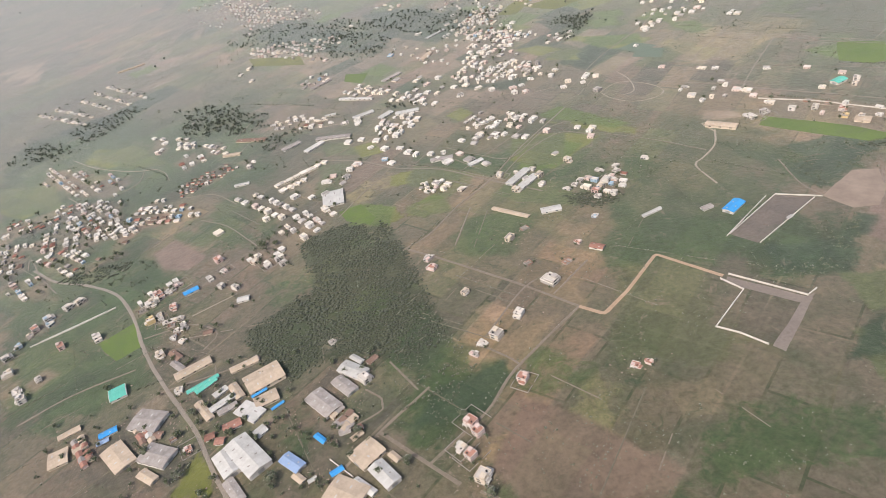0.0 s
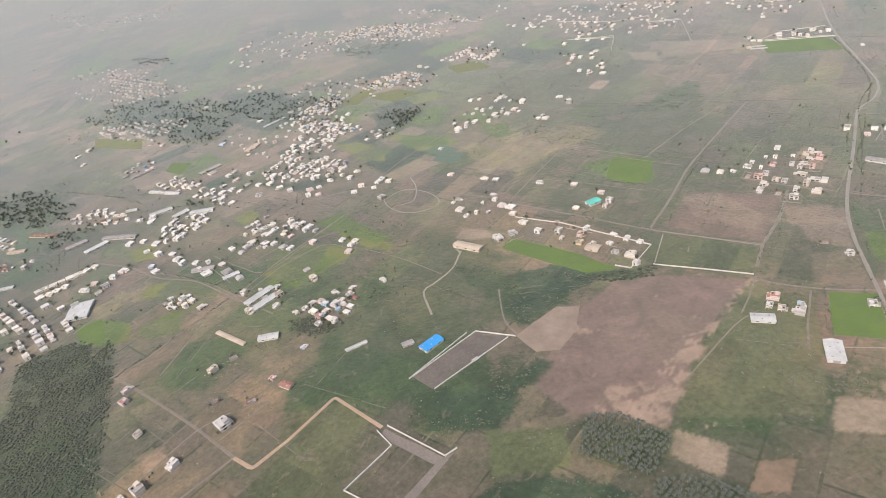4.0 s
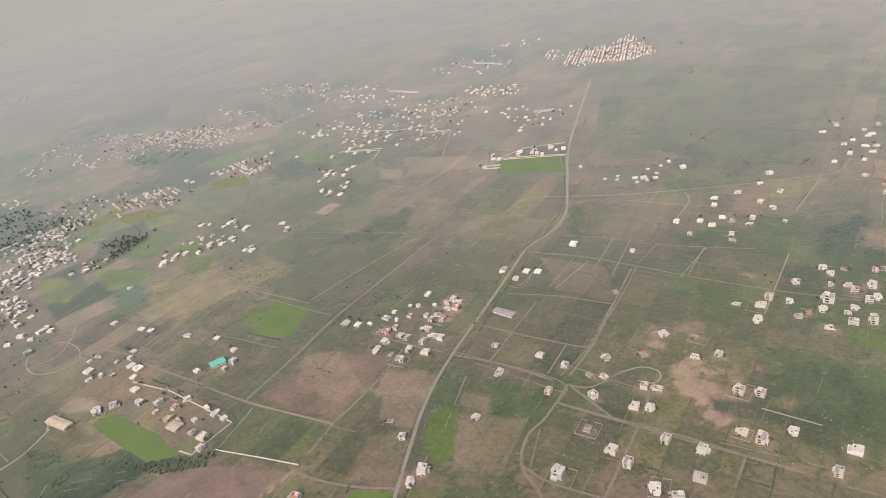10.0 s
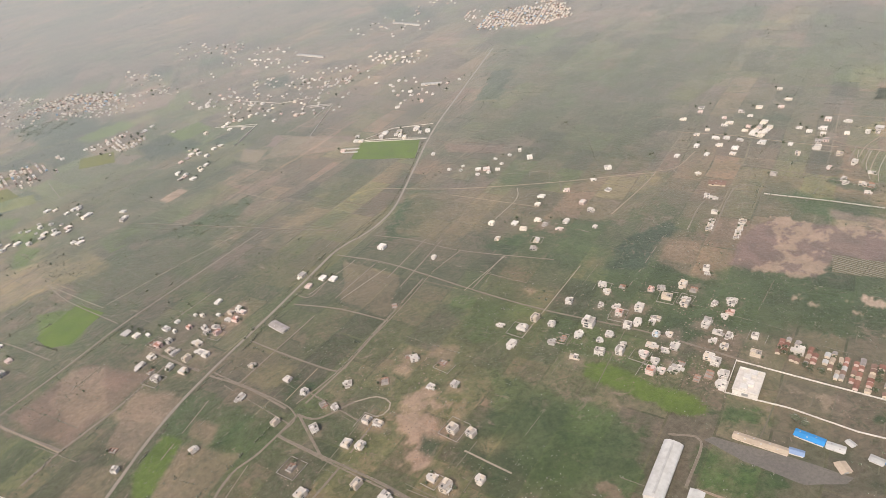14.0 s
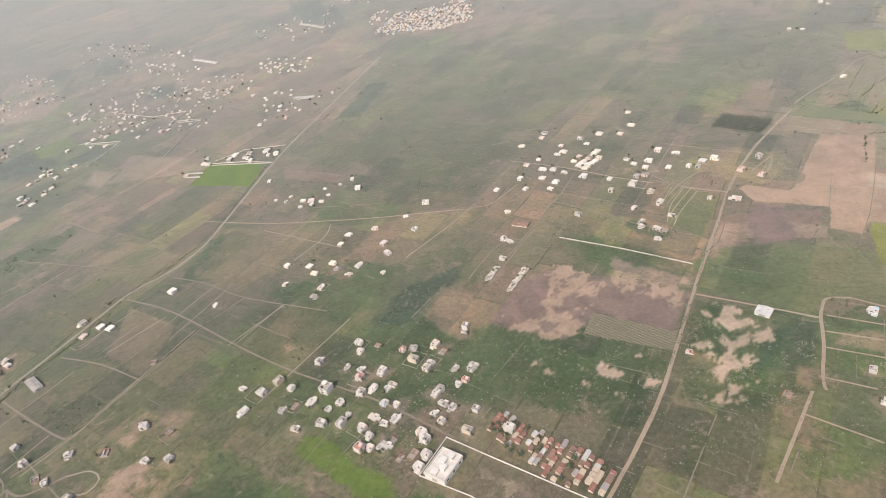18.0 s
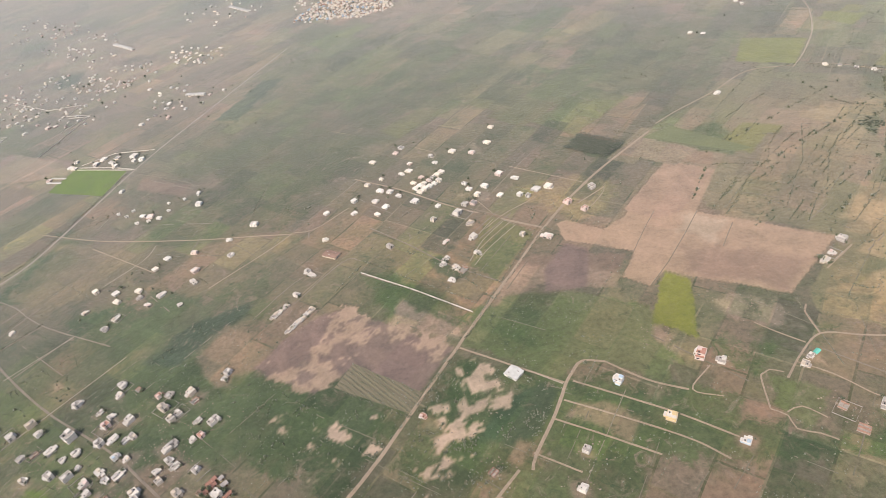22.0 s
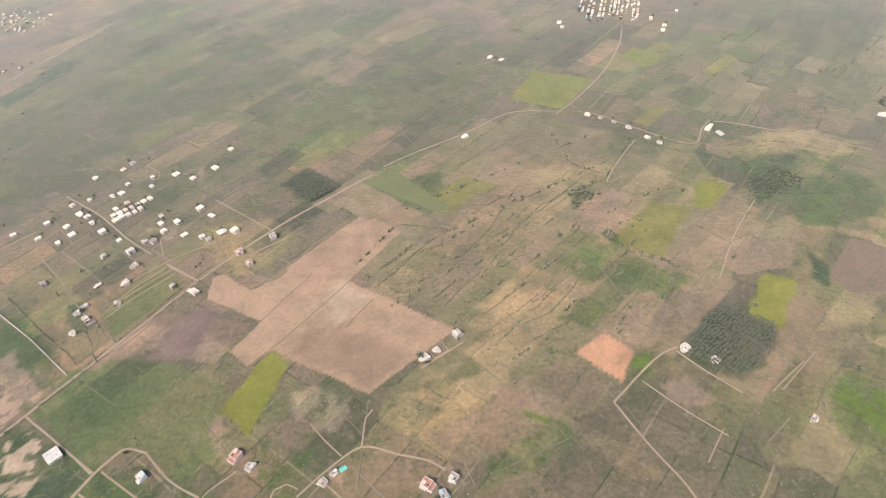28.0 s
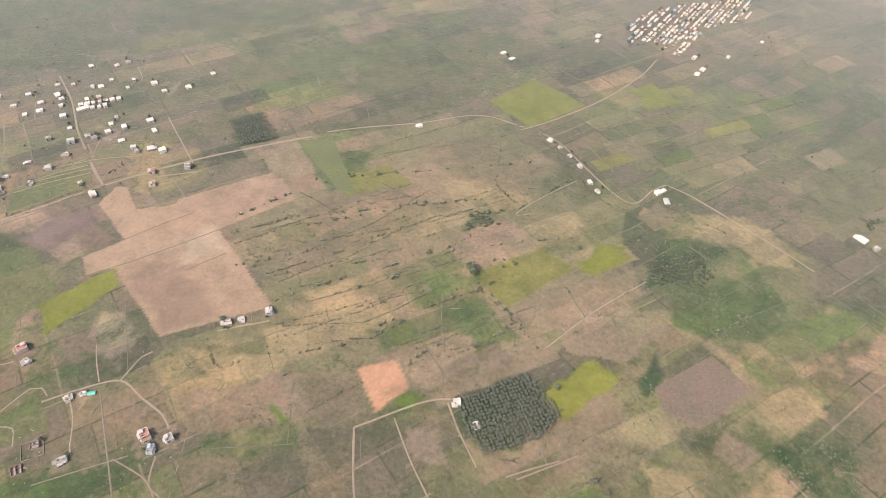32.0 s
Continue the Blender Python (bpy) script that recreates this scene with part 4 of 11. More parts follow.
def shed(colour, width, height, a, b):
    """A shed or hall with a sheet roof; big ones are vaulted, mid white ones flat-roofed rows."""
    d = Vector((b[0] - a[0], b[1] - a[1]))
    ln, turn = max(d.length, 3.0), math.degrees(math.atan2(d.y, d.x))
    big = width > 9 and colour == "white" and height > 6.5 and ln < 16
    vault = height > 6.5 and not big
    height *= 0.56
    hh = height * 0.55 if vault else height * 0.74
    words = {"white": "white sheet", "tan": "sand-coloured sheet", "grey": "grey asbestos", "blue": "bright blue sheet", "teal": "teal sheet", "slate": "slate-blue sheet", "brown": "rusty sheet", "red": "red tiled"}[colour]
    base = tagged(new("hall" if (vault or big) else "shed"), f"long {'vaulted hall' if vault else 'low shed'} with {words} roof and plastered walls", "hall" if vault else "shed")
    base.matrix_basis = pose((a[0] + b[0]) / 2, (a[1] + b[1]) / 2, 0, 0, 0, turn)
    rng = random.Random(int(a[0] * 3 + a[1] * 5))
    if a[0] < -20 and a[1] < 300:
        reach = 0.6 * max(ln, width)
        for _ in range(int(5 + ln)):
            DEBRIS.append(((a[0] + b[0]) / 2 + rng.choice((-1, 1)) * reach * rng.uniform(0.7, 1.6), (a[1] + b[1]) / 2 + rng.choice((-1, 1)) * reach * rng.uniform(0.6, 1.5), rng.uniform(0.12, 0.5)))
        for _ in range(rng.choice((1, 2, 3, 4))):
            CLUMPS.append(((a[0] + b[0]) / 2 + rng.choice((-1, 1)) * (reach + rng.uniform(0.5, 4)), (a[1] + b[1]) / 2 + rng.choice((-1, 1)) * (reach + rng.uniform(0, 3)), rng.uniform(0.25, 0.6)))
    striped = colour == "teal" and width > 7
    part("wall", boxes((0, 0, -0.2, ln, width, hh + 0.2)), HOUSE_PAINTS["cream"] if colour in ("tan", "brown") else MAT_TRIM, base)
    bm = bmesh.new()
    rise = height - hh
    if big:
        box(bm, 0, 0, hh + 0.002, ln + 0.6, width + 0.6, 0.25)
        part("roof", bm, MAT_ROOF, base)
        part("parapet", boxes((0, -width / 2, hh + 0.253, ln + 0.3, 0.3, 0.8), (0, width / 2, hh + 0.253, ln + 0.3, 0.3, 0.8), (-ln / 2, 0, hh + 0.253, 0.3, width - 0.31, 0.8), (ln / 2, 0, hh + 0.253, 0.3, width - 0.31, 0.8)), MAT_TRIM, base)
        for i in range(4):
            part("roof_room", boxes((-ln * 0.35 + ln * 0.23 * i, width * 0.1 * (-1) ** i, hh + 0.254, 3.0, 3.0, 1.4)), MAT_TRIM, base)
    else:
        ribbed(bm, width, ln, hh + 0.02, rise, vault)
        part("roof", bm, SHEETS["white" if striped else colour], base)
        if striped:
            for i in range(6):
                stripe = bmesh.new()
                ribbed(stripe, width, ln / 13, hh + 0.06, rise)
                part("roof_stripe", stripe, SHEETS["teal"], base, "teal roof sheet").location.x = -ln / 2 + ln * (i + 0.5) / 6
        elif ln > 6 and not vault:
            for i in range(int(ln / 3)):
                part("skylight", boxes((-ln / 2 + 1.5 + i * 3, (-1) ** i * width * 0.22, hh + rise * 0.56 - 0.05, 0.55, width * 0.16, 0.12)), SHEETS["grey" if colour == "white" else "white"], base)
        for s in (-1, 1):
            bm = bmesh.new()
            prof = [(-width / 2, hh), (width / 2, hh), (0, hh + rise - 0.1)]
            if vault:
                prof = [(-math.cos(math.pi * i / 12) * width / 2, hh + math.sin(math.pi * i / 12) * (rise - 0.1)) for i in range(13)]
            vs = [[bm.verts.new((s * ln / 2 + o, y, h)) for y, h in prof] for o in (-0.06, 0.06)]
            bm.faces.new(vs[0])
            bm.faces.new(vs[1][::-1])
            part("gable", bm, MAT_TRIM, base)
        if vault:
            part("ridge_vent", boxes((0, 0, hh + rise, ln * 0.92, 0.9, 0.5), bevel=0.1), SHEETS["white"], base)
    for s in (-1, 1):
        part("door", boxes((s * (ln / 2 + 0.02), 0, 0.0, 0.08, min(2.6, width * 0.4), hh * 0.75)), MAT_STEEL, base, "grey steel shutter")
    n = max(1, int(ln / 4.5))
    for i in range(n):
        x = -ln / 2 + (i + 0.5) * ln / n
        part("window", boxes((x, -width / 2 - 0.01, hh * 0.45, 1.3, 0.07, hh * 0.3)), MAT_GLASS_AND_SHADE, base)


TOWN, HOMES = [], set()
HUT_ROOFS = ("red", "brown", "red", "brown", "tan", "white", "grey", "tan")
STYLES = {"new": ("white", "white", "white", "cream", "cream", "pink", "grey", "white"), "old": ("white", "cream", "grey", "white", "brown", "white", "cream", "pink", "white", "red", "cream", "blue"),
          "red": ("red", "brown", "red", "brown", "grey", "red", "grey"), "far": ("white", "cream", "white", "white", "white", "white", "grey", "white", "pink", "white")}


def settled(x, y, reach=1):
    """Whether a house stands close to this spot already."""
    i, j = int(x // 4), int(y // 4)
    return any((i + a, j + b) in HOMES for a in range(-reach, reach + 1) for b in range(-reach, reach + 1))


def quarter(gap, turn, style, *poly):
    """A dense quarter: rows of lots back to back along narrow lanes, with yards and trees between."""
    poly = list(poly)
    rng = random.Random(int(abs(poly[0][0]) * 3 + abs(poly[0][1])))
    field("yard", *poly)
    if style == "far":
        gap *= 0.72
    elif min(q[1] for q in poly) > 560:
        gap *= 0.66
    elif min(q[1] for q in poly) > 290:
        gap *= 0.86
    cx, cy = sum(p[0] for p in poly) / len(poly), sum(p[1] for p in poly) / len(poly)
    r = max(math.hypot(p[0] - cx, p[1] - cy) for p in poly)
    c, s = math.cos(radians(turn)), math.sin(radians(turn))
    standing = []
    v, row = -r, 0
    while v < r:
        u = -r + rng.uniform(0, gap)
        depth = gap * rng.uniform(0.8, 1.15)
        while u < r:
            w = gap * rng.uniform(0.75, 1.5)
            x, y = cx + c * (u + w / 2) - s * (v + depth / 2), cy + s * (u + w / 2) + c * (v + depth / 2)
            u += w + (rng.uniform(0.0, 0.25) * gap if rng.random() < 0.6 else rng.uniform(0.3, 1.3) * gap)
            if not inside(x, y, poly) or settled(x, y, 0 if gap < 6 else 1):
                continue
            if rng.random() < (0.12 if style != "far" else 0.22) or noise.noise(Vector((x * 0.045, y * 0.045, 1.5))) < (-0.36 if style != "far" else 0.02):
                if rng.random() < (0.8 if y < 450 else 0.25):
                    CLUMPS.append((x, y, rng.uniform(0.4, 0.75)))
                continue
            tone = rng.choice(STYLES[style])
            if y > 620:
                w, bd = min(w, 4.2), min(depth, 3.6)
            elif gap > 6.3:
                w, bd = min(w, rng.uniform(4.5, 7.5)), min(depth, rng.uniform(4.0, 6.0))
            else:
                bd = depth
            if style == "red" and y < 290:
                hut(x, y, turn + rng.uniform(-6, 6), w, depth, rng.choice(HUT_ROOFS))
                continue
            standing.append((x, y))
            if y > 290:
                TOWN.append((x, y, turn + rng.uniform(-5, 5), w * rng.uniform(0.5, 0.84), bd * rng.uniform(0.52, 0.84), rng.choice((1.0, 1.1, 1.2, 1.8, 2.3)) if style == "new" else rng.choice((0.9, 1.0, 1.1, 1.8)), tone))
            else:
                house(x, y, turn, gap / 5.5 * rng.uniform(0.75, 1.1), {"brown": "grey", "red": "pink"}.get(tone, tone))
            if rng.random() < (0.4 if y < 450 else 0.1):
                CLUMPS.append((x + gap * 0.5 * c - s * gap * 0.6, y + gap * 0.5 * s + c * gap * 0.6, rng.uniform(0.3, 0.6)))
        row += 1
        v += depth + (rng.uniform(0.05, 0.2) if row % 2 else rng.uniform(0.5, 1.0)) * gap
    HOMES.update((int(x // 4), int(y // 4)) for x, y in standing)


def hamlet(count, turn, *poly):
    """Loose houses along lanes, with open ground between."""
    rng = random.Random(int(abs(poly[0][0]) * 5 + abs(poly[0][1]) + count))
    for x, y in fill_points(list(poly), count * 2, rng):
        if count and not settled(x, y):
            count -= 1
            w = rng.uniform(2.0, 3.8) if y < 800 else rng.uniform(2.8, 6.0)
            TOWN.append((x, y, turn + rng.choice((0, 90)) + rng.uniform(-8, 8), w, rng.uniform(1.9, 3.4), rng.choice((0.9, 1.0, 1.1, 1.7)), rng.choice(STYLES["far"])))
            HOMES.add((int(x // 4), int(y // 4)))
            if y < 700 and rng.random() < 0.3:
                CLUMPS.append((x + rng.uniform(-5, 5), y + rng.uniform(-5, 5), rng.uniform(0.3, 0.5)))


def hedge(density, *pts):
    """A line of bushes and small trees on a field edge."""
    for p in smooth_line(pts, 0.9):
        if noise.noise(Vector((p.x * 0.08, p.y * 0.08, 4))) > -0.25 and random.random() < density * 0.8:
            BUSHES.append((p.x + random.uniform(-0.5, 0.5), p.y + random.uniform(-0.5, 0.5), random.uniform(0.2, 0.62)))


BANKS = []


def hedgerow(density, *pts):
    """A straight row of single bushes on a low grassy bank."""
    p = [Vector(q) for q in pts]
    for a, b in zip(p, p[1:]):
        BANKS.append((a, b))
        k = max(1, int((b - a).length / 1.7))
        for i in range(k):
            if random.random() < density:
                q = a.lerp(b, (i + random.random() * 0.6) / k)
                BUSHES.append((q.x + random.uniform(-0.3, 0.3), q.y + random.uniform(-0.3, 0.3), random.uniform(0.3, 0.75)))


def field_trees(density, *pts):
    """Single bushes and low trees along a field edge, in loose groups, with bare stretches."""
    for a, b in zip(pts, pts[1:]):
        a, b = Vector(a), Vector(b)
        k = max(1, int((b - a).length / 1.3))
        for i in range(k):
            q = a.lerp(b, (i + random.random() * 0.6) / k)
            if random.random() < density * (1.0 + 1.6 * noise.noise(Vector((q.x * 0.12, q.y * 0.12, 4.0)))):
                ROWED.append((q.x + random.uniform(-0.4, 0.4), q.y + random.uniform(-0.4, 0.4), random.uniform(0.45, 0.85) if random.random() < 0.8 else random.uniform(0.95, 1.4)))


def banks():
    vs, fs = [], []
    clear = [(min(q[0] for q in p), max(q[0] for q in p), min(q[1] for q in p), max(q[1] for q in p), p) for p in CRISP]
    for a, b in BANKS:
        if any(x0 < q.x < x1 and y0 < q.y < y1 and inside(q.x, q.y, p) for q in (a, a.lerp(b, 0.5), b) for x0, x1, y0, y1, p in clear):
            continue
        k = max(1, int((b - a).length / 2.0))
        n = Vector((-(b - a).y, (b - a).x)).normalized()
        for i in range(k):
            if noise.noise(Vector((a.x + i, a.y, 2.0))) < -0.3:
                continue
            o = len(vs)
            for u in (i / k, (i + 1) / k):
                q = a.lerp(b, u)
                w = 0.22 + 0.2 * noise.noise(Vector((q.x * 0.3, q.y * 0.3, 1.0)))
                vs += [(q.x + n.x * w, q.y + n.y * w, -0.02), (q.x, q.y, 0.12), (q.x - n.x * w, q.y - n.y * w, -0.02)]
            fs += [(o, o + 3, o + 4, o + 1), (o + 1, o + 4, o + 5, o + 2)]
    from_arrays("field_banks", vs, fs, ROADS["bank"], "stuff", "low overgrown banks between the fallow strips", "banks")


def strips(turn, across, along, kinds, *poly):
    """Fallow strips side by side, with bushes here and there on their long edges."""
    poly = list(poly)
    rng = random.Random(int(poly[0][0] + poly[0][1]))
    c, s = math.cos(radians(turn)), math.sin(radians(turn))
    if kinds == FALLOW:
        field("fallow_c", *poly)
    tint = [rng.choice(kinds) for _ in range(7)]
    cx, cy = sum(p[0] for p in poly) / len(poly), sum(p[1] for p in poly) / len(poly)
    r = max(math.hypot(p[0] - cx, p[1] - cy) for p in poly)
    v = -r
    while v < r:
        deep, u = across * rng.uniform(0.65, 1.3), -r + rng.uniform(0, along)
        while u < r:
            long = along * rng.uniform(0.45, 1.25)
            x, y = cx + c * (u + long / 2) - s * (v + deep / 2), cy + s * (u + long / 2) + c * (v + deep / 2)
            if inside(x, y, poly) and rng.random() < 0.85:
                skew = rng.uniform(-1.5, 1.5)
                rect = [(cx + c * a - s * b, cy + s * a + c * b) for a, b in ((u + skew, v), (u + long + skew, v), (u + long - skew, v + deep), (u - skew, v + deep))]
                field(rng.choice(kinds) if rng.random() < 0.6 else tint[int(x // 110 + y // 90) % 7], *rect)
                if rng.random() < 0.45 and kinds not in (FARLAND, FARGREEN):
                    hedgerow(rng.choice((0.08, 0.12, 0.2, 0.35)), rect[0], rect[1])
                if rng.random() < 0.2 and kinds not in (FARLAND, FARGREEN):
                    hedgerow(rng.uniform(0.1, 0.3), rect[1], rect[2])
            u += long
        v += deep


# ---- the joined far town: walls, slabs, parapets, stair rooms, dark window blocks, sheet roofs ----
def town():
    heaps = {}

    def put(key, frame_, bx, by, bw, bd, z0, z1, ridge=0.0):
        x, y, c, sn = frame_
        vs, fs = heaps.setdefault(key, ([], []))
        k = len(vs)
        for z in (z0, z1):
            for ux, uy in ((-1, -1), (1, -1), (1, 1), (-1, 1)):
                px, py = bx + ux * bw / 2, by + uy * bd / 2
                vs.append((x + c * px - sn * py, y + sn * px + c * py, z))
        fs.extend(((k, k + 1, k + 5, k + 4), (k + 1, k + 2, k + 6, k + 5), (k + 2, k + 3, k + 7, k + 6), (k + 3, k, k + 4, k + 7)))
        if ridge:
            for ux in (-1, 1):
                px = bx + ux * bw / 2
                vs.append((x + c * px - sn * by, y + sn * px + c * by, z1 + ridge))
            fs.extend(((k + 4, k + 5, k + 9, k + 8), (k + 6, k + 7, k + 8, k + 9), (k + 5, k + 6, k + 9), (k + 7, k + 4, k + 8)))
        else:
            fs.append((k + 4, k + 5, k + 6, k + 7))

    rng = random.Random(3)
    for x, y, turn, w, d, h, tone in TOWN:
        if y > 330:
            w, d = w * 0.86, d * 0.86
        fr = (x, y, math.cos(radians(turn)), math.sin(radians(turn)))
        if tone in ("brown", "red") or (tone == "grey" and rng.random() < 0.4):
            put("grey" if rng.random() < 0.5 else "cream", fr, 0, 0, w, d, -0.2, 0.9)
            put(tone, fr, 0, 0, w + 0.4, d + 0.4, 0.902, 0.98, 0.17 * d)
            continue
        put(tone, fr, 0, 0, w, d, -0.2, h)
        roof = "slab" if rng.random() < 0.6 else "grey" if rng.random() < 0.3 else tone
        put(roof, fr, 0, 0, w + 0.25, d + 0.25, h + 0.002, h + 0.10)
        for bx, by, bw, bd in ((0, -d / 2, w + 0.1, 0.14), (0, d / 2, w + 0.1, 0.14), (-w / 2, 0, 0.14, d - 0.2), (w / 2, 0, 0.14, d - 0.2)):
            put(tone, fr, bx, by, bw, bd, h + 0.102, h + 0.27)
        if rng.random() < 0.45:
            wx = rng.choice((-1, 1)) * (w / 2 + w * 0.15)
            put(tone, fr, wx, d * rng.uniform(-0.2, 0.2), w * 0.3, d * 0.6, -0.2, 0.85)
            put("slab" if rng.random() < 0.5 else "grey", fr, wx, 0, w * 0.34, d * 0.66, 0.852, 0.92)
        q = rng.random()
        if q < 0.7:
            sx, sy = rng.choice((-1, 1)), rng.choice((-1, 1))
            put(tone, fr, sx * w * 0.22, sy * d * 0.2, w * rng.uniform(0.25, 0.5), d * rng.uniform(0.3, 0.5), h + 0.103, h + rng.uniform(0.5, 0.85))
        if y < 700:
            for f in range(1 if h < 1.5 else 2):
                z = 0.3 + 0.85 * f
                n = max(1, int(w / 1.8))
                for i in range(n):
                    bx = -w / 2 + (i + 0.5) * w / n
                    # solid dark blocks, with the shade of a window recess as their colour
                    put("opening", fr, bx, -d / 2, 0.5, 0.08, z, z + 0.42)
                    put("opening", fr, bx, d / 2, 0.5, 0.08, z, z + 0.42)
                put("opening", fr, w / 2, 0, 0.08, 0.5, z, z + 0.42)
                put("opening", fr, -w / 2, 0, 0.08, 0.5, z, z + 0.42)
    for key, (vs, fs) in heaps.items():
        mat = TOWN_PAINTS.get(key) or MAT_GLASS_AND_SHADE
        words = {"opening": "dark blocks painted as shaded window openings of the small town houses", "slab": "lime-washed flat roofs of the small town houses", "brown": "rusty sheet roofs of small town huts", "red": "red tiled roofs of small town huts"}
        from_arrays("town_houses" if key not in words else "town_roofs" if key != "opening" else "town_windows", vs, fs, mat, "stuff", words.get(key, f"dense quarters of small {key} plastered houses"), "houses")


# ---- low bunds, ditches and footpaths between the plots, in the lie of the nearest road ----
def plot_bunds(count):
    ends = [(a, b) for w, line in ROAD_LINES for a, b in zip(line, line[1:])]
    mids = np.array([((a.x + b.x) / 2, (a.y + b.y) / 2) for a, b in ends])
    ways = np.array([math.atan2(b.y - a.y, b.x - a.x) for a, b in ends])
    crisp = [(min(q[0] for q in p), max(q[0] for q in p), min(q[1] for q in p), max(q[1] for q in p), p) for p in CRISP]
    rng = random.Random(77)
    heaps = {"bund": ([], []), "track": ([], [])}
    done = 0
    while done < count:
        y = 95 + 560 * rng.random() ** 1.3
        x = rng.uniform(-260 - y * 0.35, 1330 + y * 0.4)
        far = np.hypot(mids[:, 0] - x, mids[:, 1] - y)
        k = int(far.argmin())
        if far[k] > 75:
            continue
        a = ways[k] + (math.pi / 2 if rng.random() < 0.6 else 0.0)
        ln = rng.uniform(14, 50) * (1 + y / 900)
        c, sn = math.cos(a), math.sin(a)
        pts = [(x + c * u, y + sn * u) for u in np.arange(-ln / 2, ln / 2, 1.6)]
        if any(x0 < px < x1 and y0 < py < y1 and inside(px, py, p) for px, py in pts[::4] + pts[-1:] for x0, x1, y0, y1, p in crisp):
            continue
        done += 1
        kind = rng.choice(("bund", "bund", "bund", "track", "leafy", "leafy", "leafy"))
        keep = rng.uniform(-0.35, 0.1)
        if kind == "leafy" or rng.random() < 0.3:
            for px, py in pts:
                if noise.noise(Vector((px * 0.15, py * 0.15, 5.0))) > keep and rng.random() < 0.8:
                    BUSHES.append((px + rng.gauss(0, 0.3), py + rng.gauss(0, 0.3), rng.uniform(0.12, 0.4)))
        if kind == "leafy":
            continue
        vs, fs = heaps[kind]
        half = rng.uniform(0.14, 0.32) * (1 + y / 700)
        for (px, py), (qx, qy) in zip(pts, pts[1:]):
            if noise.noise(Vector((px * 0.13, py * 0.13, 5.0))) < keep:
                continue
            b = len(vs)
            for ex, ey in ((px, py), (qx, qy)):
                w = half * (1 + 0.6 * noise.noise(Vector((ex * 0.5, ey * 0.5, 1.0))))
                vs += [(ex - sn * w, ey + c * w, -0.02), (ex, ey, 0.09), (ex + sn * w, ey - c * w, -0.02)]
            fs += [(b, b + 1, b + 4, b + 3), (b + 1, b + 2, b + 5, b + 4)]
    for kind, (vs, fs) in heaps.items():
        from_arrays("field_bunds", vs, [f[::-1] for f in fs], ROADS[kind], "stuff", {"bund": "low earth bunds between the plots", "track": "dusty worn lines between the plots"}[kind], "bunds")


# ---- plants ----
def lump(rng, r, flat=0.75):
    """A leafy clump: an uneven twelve-cornered shell."""
    bm = bmesh.new()
    bmesh.ops.create_icosphere(bm, subdivisions=1, radius=r)
    vs = np.array([v.co * rng.uniform(0.62, 1.25) for v in bm.verts])
    vs[:, 2] *= flat
    fs = np.array([[v.index for v in f.verts] for f in bm.faces])
    bm.free()
    return vs, fs


def shards(rng, count, radius, height, base, size):
    """Leaf sprays, each a bent pair of triangles, spread through an uneven crown."""
    vs, fs = [], []
    lobes = [(rng.uniform(-0.5, 0.5) * radius, rng.uniform(-0.5, 0.5) * radius, base + height * rng.uniform(0.3, 0.75), rng.uniform(0.42, 0.68) * radius) for _ in range(6)]
    for _ in range(count):
        lx, ly, lz, lr = rng.choice(lobes)
        d = Vector((rng.gauss(0, 1), rng.gauss(0, 1), rng.gauss(0.25, 0.9))).normalized() * lr * rng.uniform(0.55, 1.1)
        p = Vector((lx, ly, lz)) + Vector((d.x, d.y, d.z * 0.8))
        a = Vector((rng.gauss(0, 1), rng.gauss(0, 1), rng.gauss(0, 0.5))).normalized() * size * rng.uniform(0.6, 1.3)
        b = Vector((rng.gauss(0, 1), rng.gauss(0, 1), rng.gauss(0, 0.5))).normalized() * size * rng.uniform(0.5, 1.0)
        k = len(vs)
        vs += [p - a, p + b, p + a, p - b + Vector((0, 0, size * 0.4))]
        fs += [(k, k + 1, k + 2), (k, k + 2, k + 3)]
    return np.array([tuple(v) for v in vs]), np.array(fs)


def scatter(name, shapes, spots, material, label, category, smooth=False):
    """All spots of one growth as one joined object."""
    if not spots:
        return
    V, F, k = [], [], 0
    rng = random.Random(5)
    for x, y, s in spots:
        vs, fs = rng.choice(shapes)
        a = rng.uniform(0, 6.28)
        c, sn = math.cos(a) * s, math.sin(a) * s
        q = np.empty_like(vs)
        q[:, 0], q[:, 1], q[:, 2] = x + c * vs[:, 0] - sn * vs[:, 1], y + sn * vs[:, 0] + c * vs[:, 1], vs[:, 2] * s * rng.uniform(0.85, 1.15)
        V.append(q)
        F.append(fs + k)
        k += len(vs)
    V, F = np.concatenate(V), np.concatenate(F)
    me = bpy.data.meshes.new(name)
    me.vertices.add(len(V))
    me.vertices.foreach_set("co", V.astype(np.float32).ravel())
    me.loops.add(len(F) * 3)
    me.loops.foreach_set("vertex_index", F.astype(np.int32).ravel())
    me.polygons.add(len(F))
    me.polygons.foreach_set("loop_start", np.arange(0, len(F) * 3, 3, dtype=np.int32))
    me.update(calc_edges=True)
    if smooth:
        me.polygons.foreach_set("use_smooth", [True] * len(F))
    me.materials.append(material)
    tagged(new(name, me), label, category, kind="stuff")


def join(*pairs):
    V, F, k = [], [], 0
    for vs, fs in pairs:
        V.append(vs)
        F.append(np.array(fs) + k)
        k += len(vs)
    return np.concatenate(V), np.concatenate(F)


def at(pair, x, y, z):
    return pair[0] + np.array((x, y, z)), pair[1]


